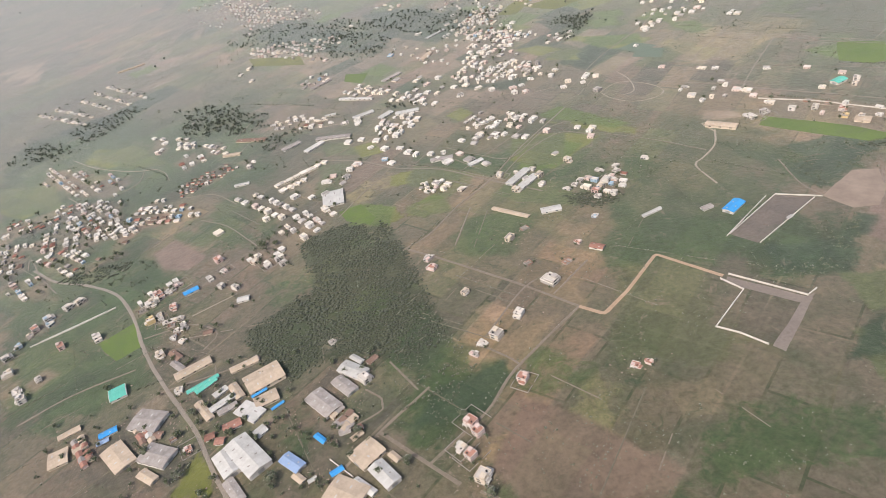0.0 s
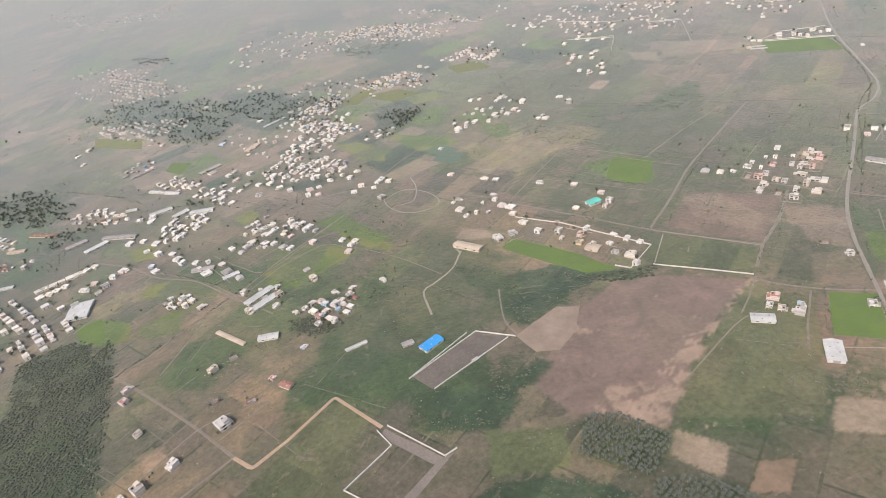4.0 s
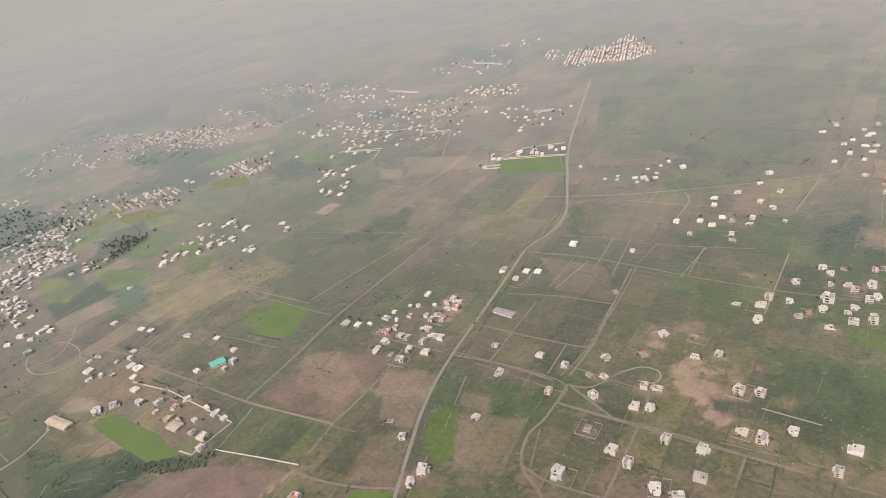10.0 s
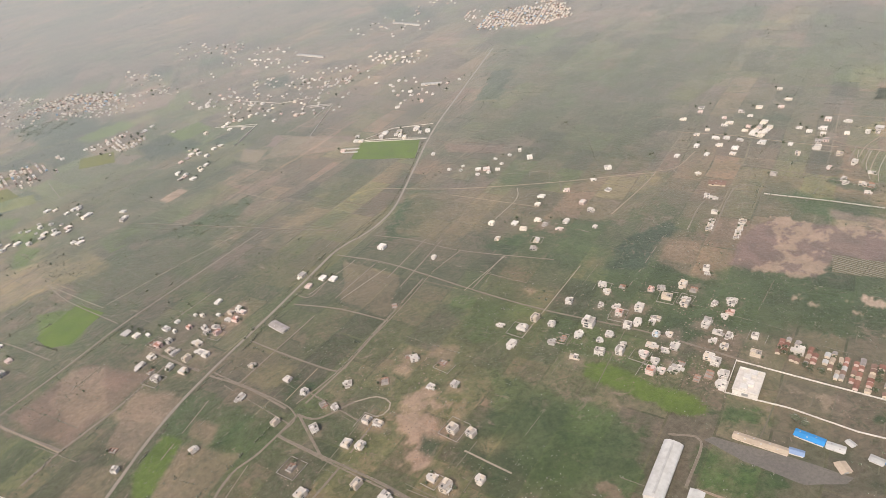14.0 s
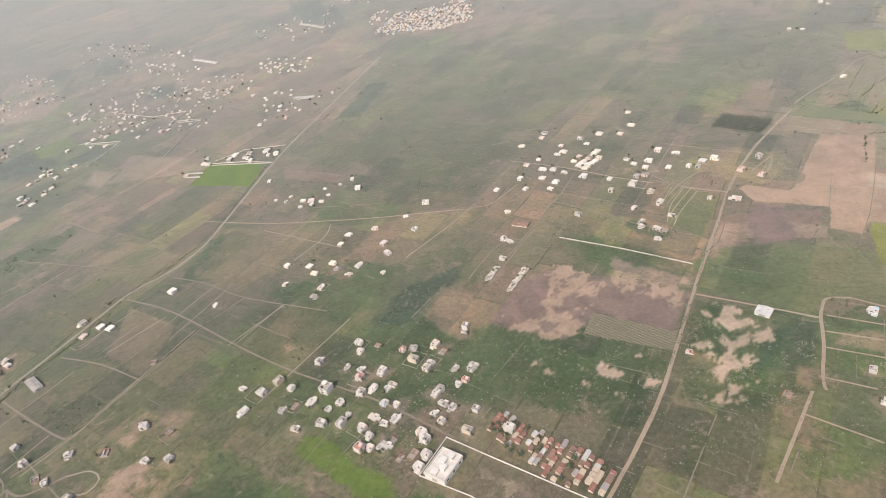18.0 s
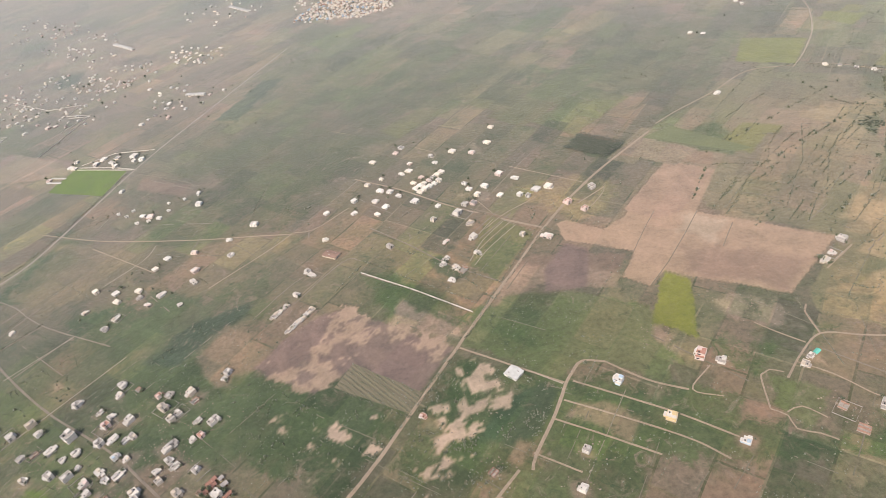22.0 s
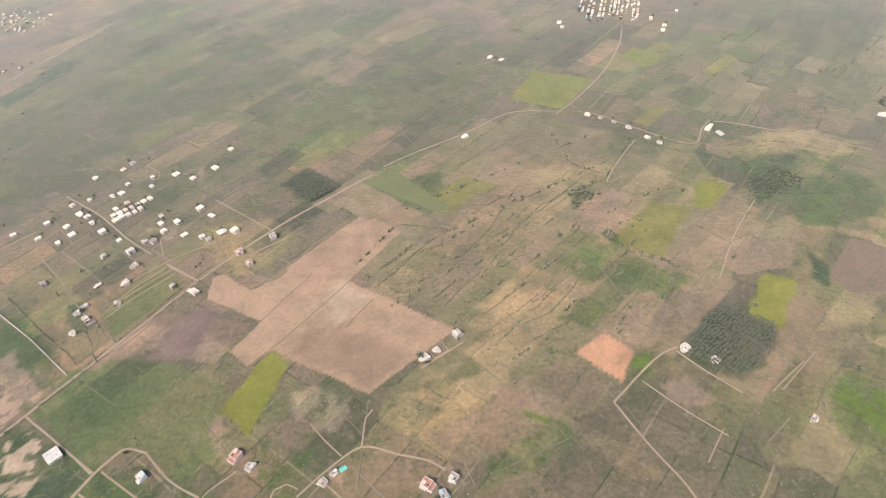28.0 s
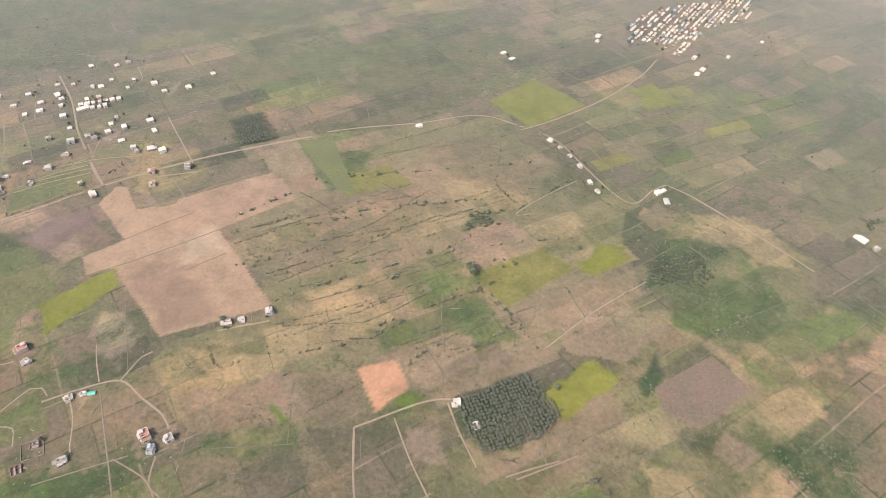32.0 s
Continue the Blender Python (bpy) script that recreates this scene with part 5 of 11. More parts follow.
def stem(rng, h, r):
    """A tapered trunk with two limbs, in triangles."""
    vs, fs = [], []
    for (x0, y0, z0, r0), (x1, y1, z1, r1) in (((0, 0, -0.2, r), (0.1, 0.05, h, r * 0.6)), ((0.05, 0, h * 0.6, r * 0.5), (h * 0.35, 0.2, h * 1.2, r * 0.2)), ((0.05, 0, h * 0.7, r * 0.5), (-h * 0.3, -0.3, h * 1.25, r * 0.2))):
        k = len(vs)
        for x, y, z, q in ((x0, y0, z0, r0), (x1, y1, z1, r1)):
            vs += [(x + q * math.cos(a), y + q * math.sin(a), z) for a in (0, 1.257, 2.513, 3.77, 5.027)]
        for i in range(5):
            j = (i + 1) % 5
            fs += [(k + i, k + j, k + 5 + j), (k + i, k + 5 + j, k + 5 + i)]
    return np.array(vs), np.array(fs)


def planting():
    rng = random.Random(11)
    bush = [join(at(lump(rng, 0.95), 0, 0, 0.5), shards(rng, 10, 1.5, 1.2, 0.2, 0.45)) for _ in range(6)]
    crown = [join(stem(rng, 2.2, 0.22), at(lump(rng, 1.5), 0.4, 0.2, 3.4), at(lump(rng, 1.3), -0.8, -0.5, 3.0), shards(rng, 60, 2.9, 3.6, 1.6, 0.6)) for _ in range(6)]

    def palm():
        vs, fs = [list(stem(rng, 3.4, 0.16)[0])], [stem(rng, 3.4, 0.16)[1]]
        V, F = list(map(tuple, vs[0])), [tuple(f) for f in fs[0]]
        for i in range(13):
            a, up = i * 2.4, rng.uniform(0.1, 0.9)
            dx, dy = math.cos(a), math.sin(a)
            k = len(V)
            for s, h, wd in ((0.1, 0.0, 0.1), (1.1, up * 0.9, 0.38), (2.1, up * 0.6 - 0.5, 0.04)):
                V += [(dx * s - dy * wd, dy * s + dx * wd, 3.5 + h - 0.1), (dx * s + dy * wd, dy * s - dx * wd, 3.5 + h - 0.1)]
            for b in (0, 2):
                F += [(k + b, k + b + 1, k + b + 3), (k + b, k + b + 3, k + b + 2)]
        return np.array(V), np.array(F)

    palms = [palm() for _ in range(4)]
    # scattered thorn scrub over the open land, denser in drifts, off the roads
    lines = [(w, p) for w, line in ROAD_LINES for p in line]
    taken = {(int(p.x // 4), int(p.y // 4)) for w, p in lines}
    r2 = random.Random(21)
    spots = []
    crisp = [(min(q[0] for q in p), max(q[0] for q in p), min(q[1] for q in p), max(q[1] for q in p), p) for p in CRISP]
    while len(spots) < 16000:
        y = 90 + 700 * r2.random() ** 1.5
        x = r2.uniform(-350 - y * 0.35, 1420 + y * 0.4)
        if (int(x // 4), int(y // 4)) in taken or any(x0 < x < x1 and y0 < y < y1 and inside(x, y, p) for x0, x1, y0, y1, p in crisp):
            continue
        d = noise.noise(Vector((x * 0.018, y * 0.018, 2.0))) + 0.9 * noise.noise(Vector((x * 0.09, y * 0.09, 7.0)))
        if r2.random() < (2.2 * d - 0.35) * (1.0 if y < 300 else 0.8 if y < 480 else 0.5):
            spots.append((x, y, (r2.uniform(0.1, 0.32) if r2.random() < 0.95 else r2.uniform(0.35, 0.6)) * (1.0 if y < 260 else 1.6)))
    BUSHES.extend(spots)
    # growth along the shoulders of the wider roads
    for w, line in ROAD_LINES:
        for p in line:
            if w > 2.5 and p.y < 900 and r2.random() < 0.35:
                a = r2.uniform(0, 6.28)
                BUSHES.append((p.x + math.cos(a) * (w * 0.5 + 1.8), p.y + math.sin(a) * (w * 0.5 + 1.8), r2.uniform(0.3, 0.9)))
    far = [(r2.uniform(-900, 2000), r2.uniform(520, 1900), r2.uniform(0.3, 0.6)) for _ in range(500)]
    far = [q for q in far if noise.noise(Vector((q[0] * 0.012, q[1] * 0.012, 5.0))) > 0.25]
    hedged = [q for q in BUSHES if not any(x0 < q[0] < x1 and y0 < q[1] < y1 and inside(q[0], q[1], p) for x0, x1, y0, y1, p in crisp)]
    scatter("bushes", bush, hedged + ROWED, MAT_BUSH, "scattered dull green thorn bushes", "bushes")
    rock = [lump(rng, 1.0, 0.55) for _ in range(8)]
    scatter("rubble", rock, DEBRIS, MAT_DEBRIS, "broken stone, brick and sand heaps on building plots", "rubble")
    low = [at(lump(rng, 1.25, 0.17), 0, 0, 0.1) for _ in range(8)]
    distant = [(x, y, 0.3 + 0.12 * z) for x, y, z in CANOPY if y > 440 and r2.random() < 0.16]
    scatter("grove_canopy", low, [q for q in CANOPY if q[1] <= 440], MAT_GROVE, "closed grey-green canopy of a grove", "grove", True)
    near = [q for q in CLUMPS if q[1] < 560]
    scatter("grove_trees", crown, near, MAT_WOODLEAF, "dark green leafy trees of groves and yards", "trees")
    scatter("far_trees", crown, [q for q in CLUMPS if q[1] >= 560 and (q[1] < 760 or r2.random() < 0.25)] + far + distant, MAT_HAZED_GROVE, "far dark trees between the fields", "trees")
    scatter("palm_plantation", palms, PALMS, MAT_PALM, "dark green palms planted in straight rows", "palms")


TREES = []


def tree(x, y, size):
    """A single broad-crowned tree: trunk with limbs, and a crown of leaf sprays."""
    m = pose(x, y, 0, 0, 0, (x * 37 + y * 11) % 360)
    if len(TREES) < 4:
        rng = random.Random(40 + len(TREES))
        ob = tagged(new("tree"), "broad-crowned dark green tree standing alone in the fields", "tree", "single trees")
        for name, (vs, fs), mat in (("trunk", stem(rng, 2.0, 0.2), MAT_BARK), ("crown", join(at(lump(rng, 1.3), 0.3, 0.2, 3.0), at(lump(rng, 1.1), -0.7, -0.4, 2.7), shards(rng, 110, 2.5, 3.0, 1.4, 0.5)), MAT_LEAF)):
            o = from_arrays(name, [tuple(v) for v in vs], [tuple(int(i) for i in f) for f in fs], mat)
            o.parent = ob
        TREES.append(ob)
    else:
        ob = copy_thing(TREES[int(x + y) % 4], m)
    ob.matrix_basis = m @ Matrix.Diagonal((size, size, size, 1))
    return ob


# ---- the plan ----

# fallow strips
FALLOW = ("plot_a", "plot_d", "plot_c", "plot_b", "plot_c", "plot_d", "field2", "plot_e", "fallow_a")
FARLAND = ("greenish", "limegrass", "darkish", "pinkish", "plot_f", "moss", "plot_e", "brownish", "green", "darkish")
FARGREEN = ("greenish", "moss", "plot_e", "greenish", "green", "plot_c", "moss")
GREENISH = ("plot_c", "plot_e", "moss", "plot_c", "plot_e", "plot_a", "field2", "plot_f", "olivish")
strips(36, 19, 52, FALLOW, (1118.7, 429.3), (1220.8, 349.4), (1218.2, 285.8), (1180.1, 212.7), (1093.5, 157.4), (1058.0, 147.8), (1005.8, 144.2), (976.7, 174.7), (982.4, 187.0), (1029.6, 215.9), (979.2, 275.3), (1013.0, 315.6), (972.8, 371.5), (1066.2, 408.5))
strips(35, 20, 48, FALLOW, (1266.1, 339.0), (1332.8, 319.7), (1330.4, 230.8), (1270.3, 145.8), (1169.9, 97.9), (1138.7, 110.0), (1136.6, 144.0), (1185.8, 187.3), (1243.5, 253.6))
strips(34, 15, 36, GREENISH, (1156.3, 427.1), (1225.4, 503.7), (1354.7, 505.6), (1450.6, 449.2), (1380.3, 342.4), (1267.2, 368.7), (1216.3, 392.0))
strips(30, 34, 60, FARLAND, (-348.5, 1420.8), (-15.1, 1284.2), (347.3, 983.3), (448.7, 594.7), (327.1, 408.9), (206.0, 431.1), (67.8, 583.6), (-43.8, 639.9))
strips(30, 24, 45, FARLAND, (-304.9, 901.3), (-176.1, 954.1), (52.5, 678.7), (143.8, 501.6), (76.1, 451.1), (-30.3, 548.6), (-146.5, 581.3))
strips(30, 34, 70, FARGREEN, (777.9, 836.8), (1031.2, 698.1), (1118.4, 535.1), (1046.5, 447.7), (940.2, 427.0), (811.5, 496.9), (712.2, 616.8))
# fields and open patches
field("lush", (-15.0, 203.3), (6.5, 212.6), (20.7, 189.1), (-4.7, 157.2), (-26.0, 173.0))
field("lush", (-73.3, 209.0), (-58.8, 197.0), (-59.0, 173.7), (-72.4, 181.2))
field("lush", (614.6, 130.2), (621.1, 128.9), (631.3, 114.5), (608.5, 124.0))
field("lush", (543.0, 209.1), (586.3, 182.2), (593.0, 151.9), (550.7, 128.2), (514.6, 150.4), (514.3, 183.4))
field("lush", (621.5, 165.3), (639.6, 150.3), (645.8, 139.4), (623.9, 150.6))
field("lush", (837.7, 190.1), (880.5, 166.9), (915.4, 128.3), (949.3, 102.2), (963.6, 88.9), (814.0, 140.0))
field("lush", (398.0, 225.3), (417.5, 224.3), (406.4, 177.7), (387.3, 186.4))
field("lush", (462.5, 228.7), (497.4, 211.1), (489.4, 188.3), (456.8, 183.3))
field("lush", (681.0, 134.6), (696.1, 123.4), (684.0, 112.8), (672.9, 128.5))
field("lush", (999.7, 132.8), (1014.2, 127.4), (976.4, 84.6), (934.6, 98.8))
field("lush", (450.8, 257.2), (469.2, 257.3), (468.6, 229.9), (451.4, 230.1))
field("lush", (177.4, 318.2), (236.6, 274.5), (228.2, 254.7), (199.7, 245.9))
field("lush", (19.6, 393.0), (93.8, 367.0), (171.5, 299.5), (189.0, 250.5), (174.2, 194.6), (69.9, 234.4))
field("lush", (768.0, 300.7), (802.7, 297.5), (816.8, 259.1), (793.2, 231.3), (772.1, 267.3))
field("lush", (580.6, 334.1), (619.8, 339.9), (691.4, 249.1), (727.6, 231.4), (765.9, 194.9), (748.1, 162.5), (617.1, 207.2))
field("lush", (-131.8, 392.2), (-100.9, 379.5), (-81.0, 341.8), (-104.4, 337.7), (-127.8, 362.1))
field("lush", (626.2, 360.5), (669.9, 330.5), (687.5, 291.4), (660.2, 260.9), (629.3, 295.0))
field("lush", (-255.6, 388.5), (-327.8, 581.0), (-316.3, 635.7), (-212.3, 629.1), (-82.9, 502.3), (-79.8, 407.0), (-153.1, 431.5), (-152.0, 345.6), (-124.3, 323.7), (-129.7, 287.4), (-133.4, 231.9), (-168.4, 221.5), (-201.1, 243.3))
field("lush", (558.9, 453.7), (589.2, 417.0), (548.8, 362.5), (518.9, 372.0))
field("dry", (4.7, 143.9), (52.1, 144.7), (58.1, 158.9), (56.9, 177.9), (39.1, 160.4), (25.0, 171.5))
field("field2", (84.8, 224.3), (111.5, 228.8), (127.4, 207.2), (109.4, 181.3), (119.0, 165.0), (96.6, 160.8), (61.8, 173.0), (72.7, 201.4))
field("drysoil", (6.5, 212.6), (59.1, 209.6), (41.9, 196.0), (25.2, 184.0), (14.9, 194.8))
field("moss", (299.8, 178.0), (335.5, 166.5), (327.2, 154.0), (295.6, 160.7))
field("moss", (-5.3, 233.5), (6.5, 212.6), (14.9, 194.8), (0.6, 195.3), (-11.2, 212.4))
field("moss", (408.6, 251.5), (525.0, 237.3), (575.9, 146.7), (547.9, 124.0), (408.1, 186.8))
field("dry", (530.4, 182.9), (545.8, 180.9), (545.1, 172.0), (531.8, 174.9))
field("drysoil", (1087.4, 148.8), (1094.9, 119.3), (1116.3, 109.2), (1079.5, 116.9), (1065.0, 142.0))
field("moss", (775.3, 159.2), (886.9, 146.6), (826.1, 83.0), (729.3, 121.9))
field("drysoil", (1109.6, 176.5), (1129.1, 175.9), (1148.2, 150.0), (1138.1, 140.3), (1119.0, 149.7))
field("drysoil", (1118.8, 163.8), (1151.2, 146.8), (1128.2, 128.3), (1109.1, 150.1))
field("drysoil", (1061.1, 180.2), (1082.9, 189.2), (1097.0, 165.4), (1083.7, 155.7))
field("dry", (994.3, 163.2), (1034.5, 193.2), (1050.7, 186.0), (1020.1, 154.6))
field("drysoil", (338.7, 249.2), (368.4, 234.9), (357.7, 211.9), (330.1, 222.2))
field("dry", (990.4, 184.6), (1010.3, 193.5), (1016.2, 184.2), (1000.0, 178.2))
field("drysoil", (397.8, 223.3), (423.5, 220.8), (399.3, 186.7), (380.1, 199.5))
field("moss", (929.6, 183.5), (961.9, 182.7), (973.5, 161.8), (953.7, 151.9))
field("drysoil", (1156.4, 133.6), (1189.5, 157.7), (1228.3, 155.5), (1231.6, 128.9), (1195.1, 146.5), (1178.0, 128.9))
field("drysoil", (862.0, 221.8), (898.3, 225.7), (905.3, 204.5), (888.2, 178.6), (854.2, 187.7))
field("drysoil", (-11.8, 289.5), (26.7, 311.6), (59.1, 335.2), (91.8, 309.2), (111.7, 278.3), (91.3, 244.1), (64.7, 211.1), (35.7, 246.3))
field("drysoil", (350.0, 268.2), (377.2, 251.8), (369.5, 237.0), (342.2, 250.1))
field("drysoil", (1103.9, 191.6), (1121.1, 210.7), (1156.6, 223.1), (1158.2, 201.8), (1123.8, 179.7))
field("moss", (515.6, 263.4), (575.7, 276.8), (592.1, 242.5), (550.1, 223.8), (518.8, 221.7))
field("drysoil", (835.9, 257.2), (881.6, 242.0), (866.9, 207.8), (845.1, 217.9))
field("dry", (1042.7, 213.5), (1065.0, 241.2), (1086.5, 236.0), (1092.1, 217.7), (1065.9, 208.0))
field("drysoil", (432.4, 301.1), (457.2, 273.9), (444.5, 255.8), (414.2, 281.4))
field("moss", (443.3, 357.1), (584.7, 265.7), (656.3, 157.6), (559.5, 190.1), (479.2, 222.3))
field("soilw", (666.8, 302.5), (696.0, 290.6), (706.1, 252.1), (690.0, 240.1), (667.0, 266.0))
field("moss", (561.4, 328.8), (660.0, 265.8), (629.3, 200.1), (550.1, 223.8))
field("dry", (1235.7, 168.0), (1269.1, 183.0), (1272.5, 152.2), (1244.7, 145.0))
field("moss", (1246.1, 180.6), (1283.9, 196.0), (1292.6, 177.3), (1258.4, 129.0), (1243.4, 152.0))
field("drysoil", (122.7, 338.0), (138.9, 348.7), (185.3, 373.8), (235.5, 362.4), (256.1, 297.0), (179.2, 289.3), (161.3, 297.5))
field("moss", (637.0, 285.9), (662.7, 320.4), (710.8, 335.9), (717.5, 291.7), (679.9, 265.0), (652.7, 257.8))
field("drysoil", (777.5, 252.0), (810.1, 219.7), (802.2, 216.7), (772.1, 249.6))
field("drysoil", (777.2, 326.6), (806.8, 326.4), (843.1, 258.5), (815.1, 250.0), (787.4, 287.0))
field("drysoil", (1002.2, 256.6), (1031.0, 293.1), (1076.5, 314.4), (1108.0, 323.9), (1084.8, 279.3), (1040.7, 251.7))
field("drysoil", (1183.7, 234.4), (1218.5, 260.2), (1242.0, 243.7), (1203.8, 220.2))
field("drysoil", (156.0, 353.3), (198.6, 359.4), (209.5, 333.0), (195.3, 327.2))
field("moss", (236.2, 393.1), (343.2, 400.9), (410.8, 278.2), (379.7, 199.6), (275.2, 246.5))
field("dry", (-35.2, 366.1), (-0.1, 385.9), (9.3, 372.0), (-22.3, 348.0))
field("moss", (54.7, 427.7), (179.6, 367.8), (221.1, 293.0), (174.1, 239.1), (116.4, 261.0))
field("moss", (1148.7, 306.8), (1179.9, 310.4), (1200.5, 304.7), (1187.7, 290.4))
field("moss", (373.9, 382.9), (462.8, 409.7), (496.0, 370.6), (433.4, 309.3), (395.0, 343.2))
field("drysoil", (593.2, 417.2), (668.3, 409.0), (724.7, 359.1), (662.7, 320.4), (614.9, 359.0))
field("drysoil", (25.9, 430.5), (55.3, 431.9), (55.0, 411.3), (40.1, 396.8), (23.0, 412.3))
field("drysoil", (1063.4, 390.4), (1132.6, 400.9), (1176.0, 372.6), (1149.8, 337.8), (1105.6, 350.2))
field("drysoil", (557.5, 437.4), (622.0, 401.3), (620.6, 369.8), (566.6, 341.8), (538.7, 377.9))
field("moss", (1322.3, 289.5), (1375.0, 293.9), (1324.4, 222.4), (1298.3, 239.2))
field("dry", (1238.1, 340.0), (1300.9, 350.9), (1332.7, 312.8), (1275.8, 302.5), (1244.4, 317.8))
field("dry", (219.6, 475.9), (310.2, 506.3), (336.5, 436.5), (290.9, 431.5), (251.2, 404.8))
field("moss", (309.3, 420.0), (417.9, 521.8), (449.7, 449.9), (399.0, 395.7), (335.6, 364.6))
field("drysoil", (465.6, 426.9), (545.1, 458.7), (581.3, 512.6), (519.4, 490.7), (441.7, 442.9))
field("moss", (617.1, 468.7), (716.5, 460.6), (741.5, 381.2), (669.0, 377.4), (625.4, 398.8))
field("moss", (666.7, 542.3), (741.8, 546.6), (805.2, 473.7), (757.0, 412.8), (688.3, 425.2))
field("moss", (252.8, 577.8), (364.6, 668.2), (442.0, 578.8), (362.2, 470.1), (282.7, 471.6))
field("moss", (1017.4, 586.1), (1161.6, 559.6), (1141.9, 486.4), (1072.2, 420.2), (997.9, 451.5))
field("moss", (-218.6, 633.5), (-131.1, 631.5), (-43.9, 588.9), (-64.7, 553.0), (-137.0, 583.6), (-201.4, 574.2))
field("moss", (776.3, 703.7), (904.7, 684.9), (966.6, 540.6), (912.6, 480.5), (794.3, 538.7))
field("moss", (763.0, 740.0), (840.4, 627.9), (710.1, 488.2), (631.7, 495.3), (629.0, 545.4))
field("drysoil", (288.7, 886.8), (327.3, 921.5), (349.3, 874.1), (317.2, 846.0))
field("green", (27.6, 122.6), (42.5, 126.4), (65.9, 122.9), (95.9, 144.5), (136.6, 123.8), (124.9, 109.1), (59.4, 113.8))
field("darksoil", (-49.1, 150.2), (-54.9, 164.4), (-28.4, 171.1), (-17.9, 154.2), (-23.8, 141.8))
field("soilw", (-46.1, 169.2), (-23.9, 172.2), (-20.2, 152.5), (-29.6, 143.3), (-49.2, 149.8))
field("green", (17.6, 177.4), (41.4, 194.4), (62.8, 175.5), (40.9, 165.5))
field("darksoil", (-58.7, 203.4), (-46.0, 215.6), (-21.3, 192.4), (-18.1, 181.8), (-45.9, 171.8))
field("darksoil", (-57.4, 209.6), (-43.7, 212.9), (-24.4, 185.7), (-37.1, 172.8), (-52.2, 179.7), (-58.8, 197.0))
field("green", (295.8, 201.4), (316.3, 185.1), (299.4, 159.1), (281.9, 143.3), (236.1, 160.6), (259.4, 194.8))
field("soilw", (-110.8, 245.2), (-63.6, 241.8), (-58.6, 206.7), (-72.7, 189.9), (-63.4, 167.3), (-46.5, 161.5), (-51.2, 150.4), (-84.3, 161.4), (-90.6, 184.8), (-106.4, 221.6))
field("green", (356.7, 195.4), (367.8, 205.1), (387.5, 189.8), (399.6, 178.1), (387.1, 158.1), (344.8, 174.2))
field("green", (257.1, 202.8), (285.2, 214.0), (294.3, 198.2), (255.4, 176.7))
field("green", (849.9, 157.9), (909.9, 118.6), (924.7, 102.2), (840.9, 130.8))
field("darksoil", (-120.4, 230.4), (-90.0, 236.9), (-63.6, 219.0), (-68.1, 194.3), (-90.8, 187.7), (-110.7, 216.5))
field("pinksoil", (190.5, 209.2), (211.0, 226.1), (231.5, 246.3), (256.2, 262.7), (276.0, 258.5), (314.5, 235.4), (284.0, 214.5), (260.5, 194.3), (232.2, 162.1), (202.6, 179.5))
field("green", (610.5, 143.3), (632.5, 116.3), (610.9, 111.7), (596.9, 127.1))
field("soilw", (-139.8, 237.9), (-112.5, 229.2), (-106.0, 208.2), (-97.9, 190.3), (-92.4, 169.5), (-104.3, 171.0), (-114.8, 196.2), (-141.2, 191.3), (-155.7, 220.1), (-148.4, 230.6))
field("darksoil", (-145.1, 207.0), (-135.4, 229.2), (-119.8, 226.7), (-107.9, 196.7), (-107.0, 174.4), (-122.0, 174.4), (-161.3, 198.2))
field("green", (550.1, 223.8), (597.0, 160.9), (578.6, 132.7), (541.3, 153.4), (533.3, 189.1))
field("green", (1036.4, 160.0), (1063.2, 160.2), (1065.0, 142.0), (1042.8, 130.3), (1018.1, 129.8))
field("green", (838.2, 187.6), (870.8, 138.3), (849.1, 107.1), (803.8, 92.5), (774.3, 104.3), (814.2, 142.0))
field("green", (929.0, 181.1), (947.8, 159.6), (930.2, 145.7), (916.2, 163.9))
field("green", (410.0, 268.9), (441.0, 235.3), (443.4, 218.0), (420.4, 207.1), (408.6, 192.7), (379.7, 198.9), (388.2, 237.0))
field("green", (1111.2, 183.9), (1119.0, 178.9), (1112.1, 165.6), (1100.8, 163.1))
field("green", (27.8, 286.7), (56.0, 299.1), (64.0, 288.6), (48.1, 270.8), (34.6, 264.2))
field("green", (830.7, 242.8), (845.5, 219.8), (837.6, 191.6), (820.2, 209.0))
field("green", (380.1, 240.9), (398.4, 274.9), (409.7, 264.4), (398.8, 231.9), (379.8, 215.6))
field("green", (18.3, 285.7), (40.5, 301.1), (56.0, 299.1), (46.8, 277.0), (29.3, 266.7))
field("soilw", (317.6, 284.4), (339.5, 261.3), (317.8, 237.2), (291.8, 252.0))
field("green", (-87.6, 283.3), (-60.7, 296.6), (-35.8, 298.4), (-39.6, 286.6), (-57.8, 279.7), (-78.0, 265.0))
field("green", (280.4, 266.9), (299.2, 292.5), (337.4, 258.3), (317.1, 237.6))
field("marl", (697.9, 246.0), (729.5, 273.5), (750.9, 274.4), (803.6, 219.4), (780.3, 197.2), (773.9, 193.6), (752.3, 227.1), (728.6, 214.9), (705.1, 237.7))
field("green", (616.4, 275.0), (661.8, 273.8), (689.4, 250.1), (701.4, 225.4), (682.6, 200.4), (657.0, 246.2))
field("green", (-201.1, 257.7), (-182.1, 295.8), (-149.2, 295.9), (-141.1, 267.7), (-161.4, 261.5), (-177.1, 241.3), (-192.3, 233.3))
field("green", (770.5, 288.6), (792.0, 269.3), (817.8, 239.4), (806.8, 221.7), (771.7, 262.6))
field("soil", (827.0, 238.1), (859.6, 275.9), (877.4, 271.1), (918.0, 253.6), (898.6, 230.5), (863.4, 247.5))
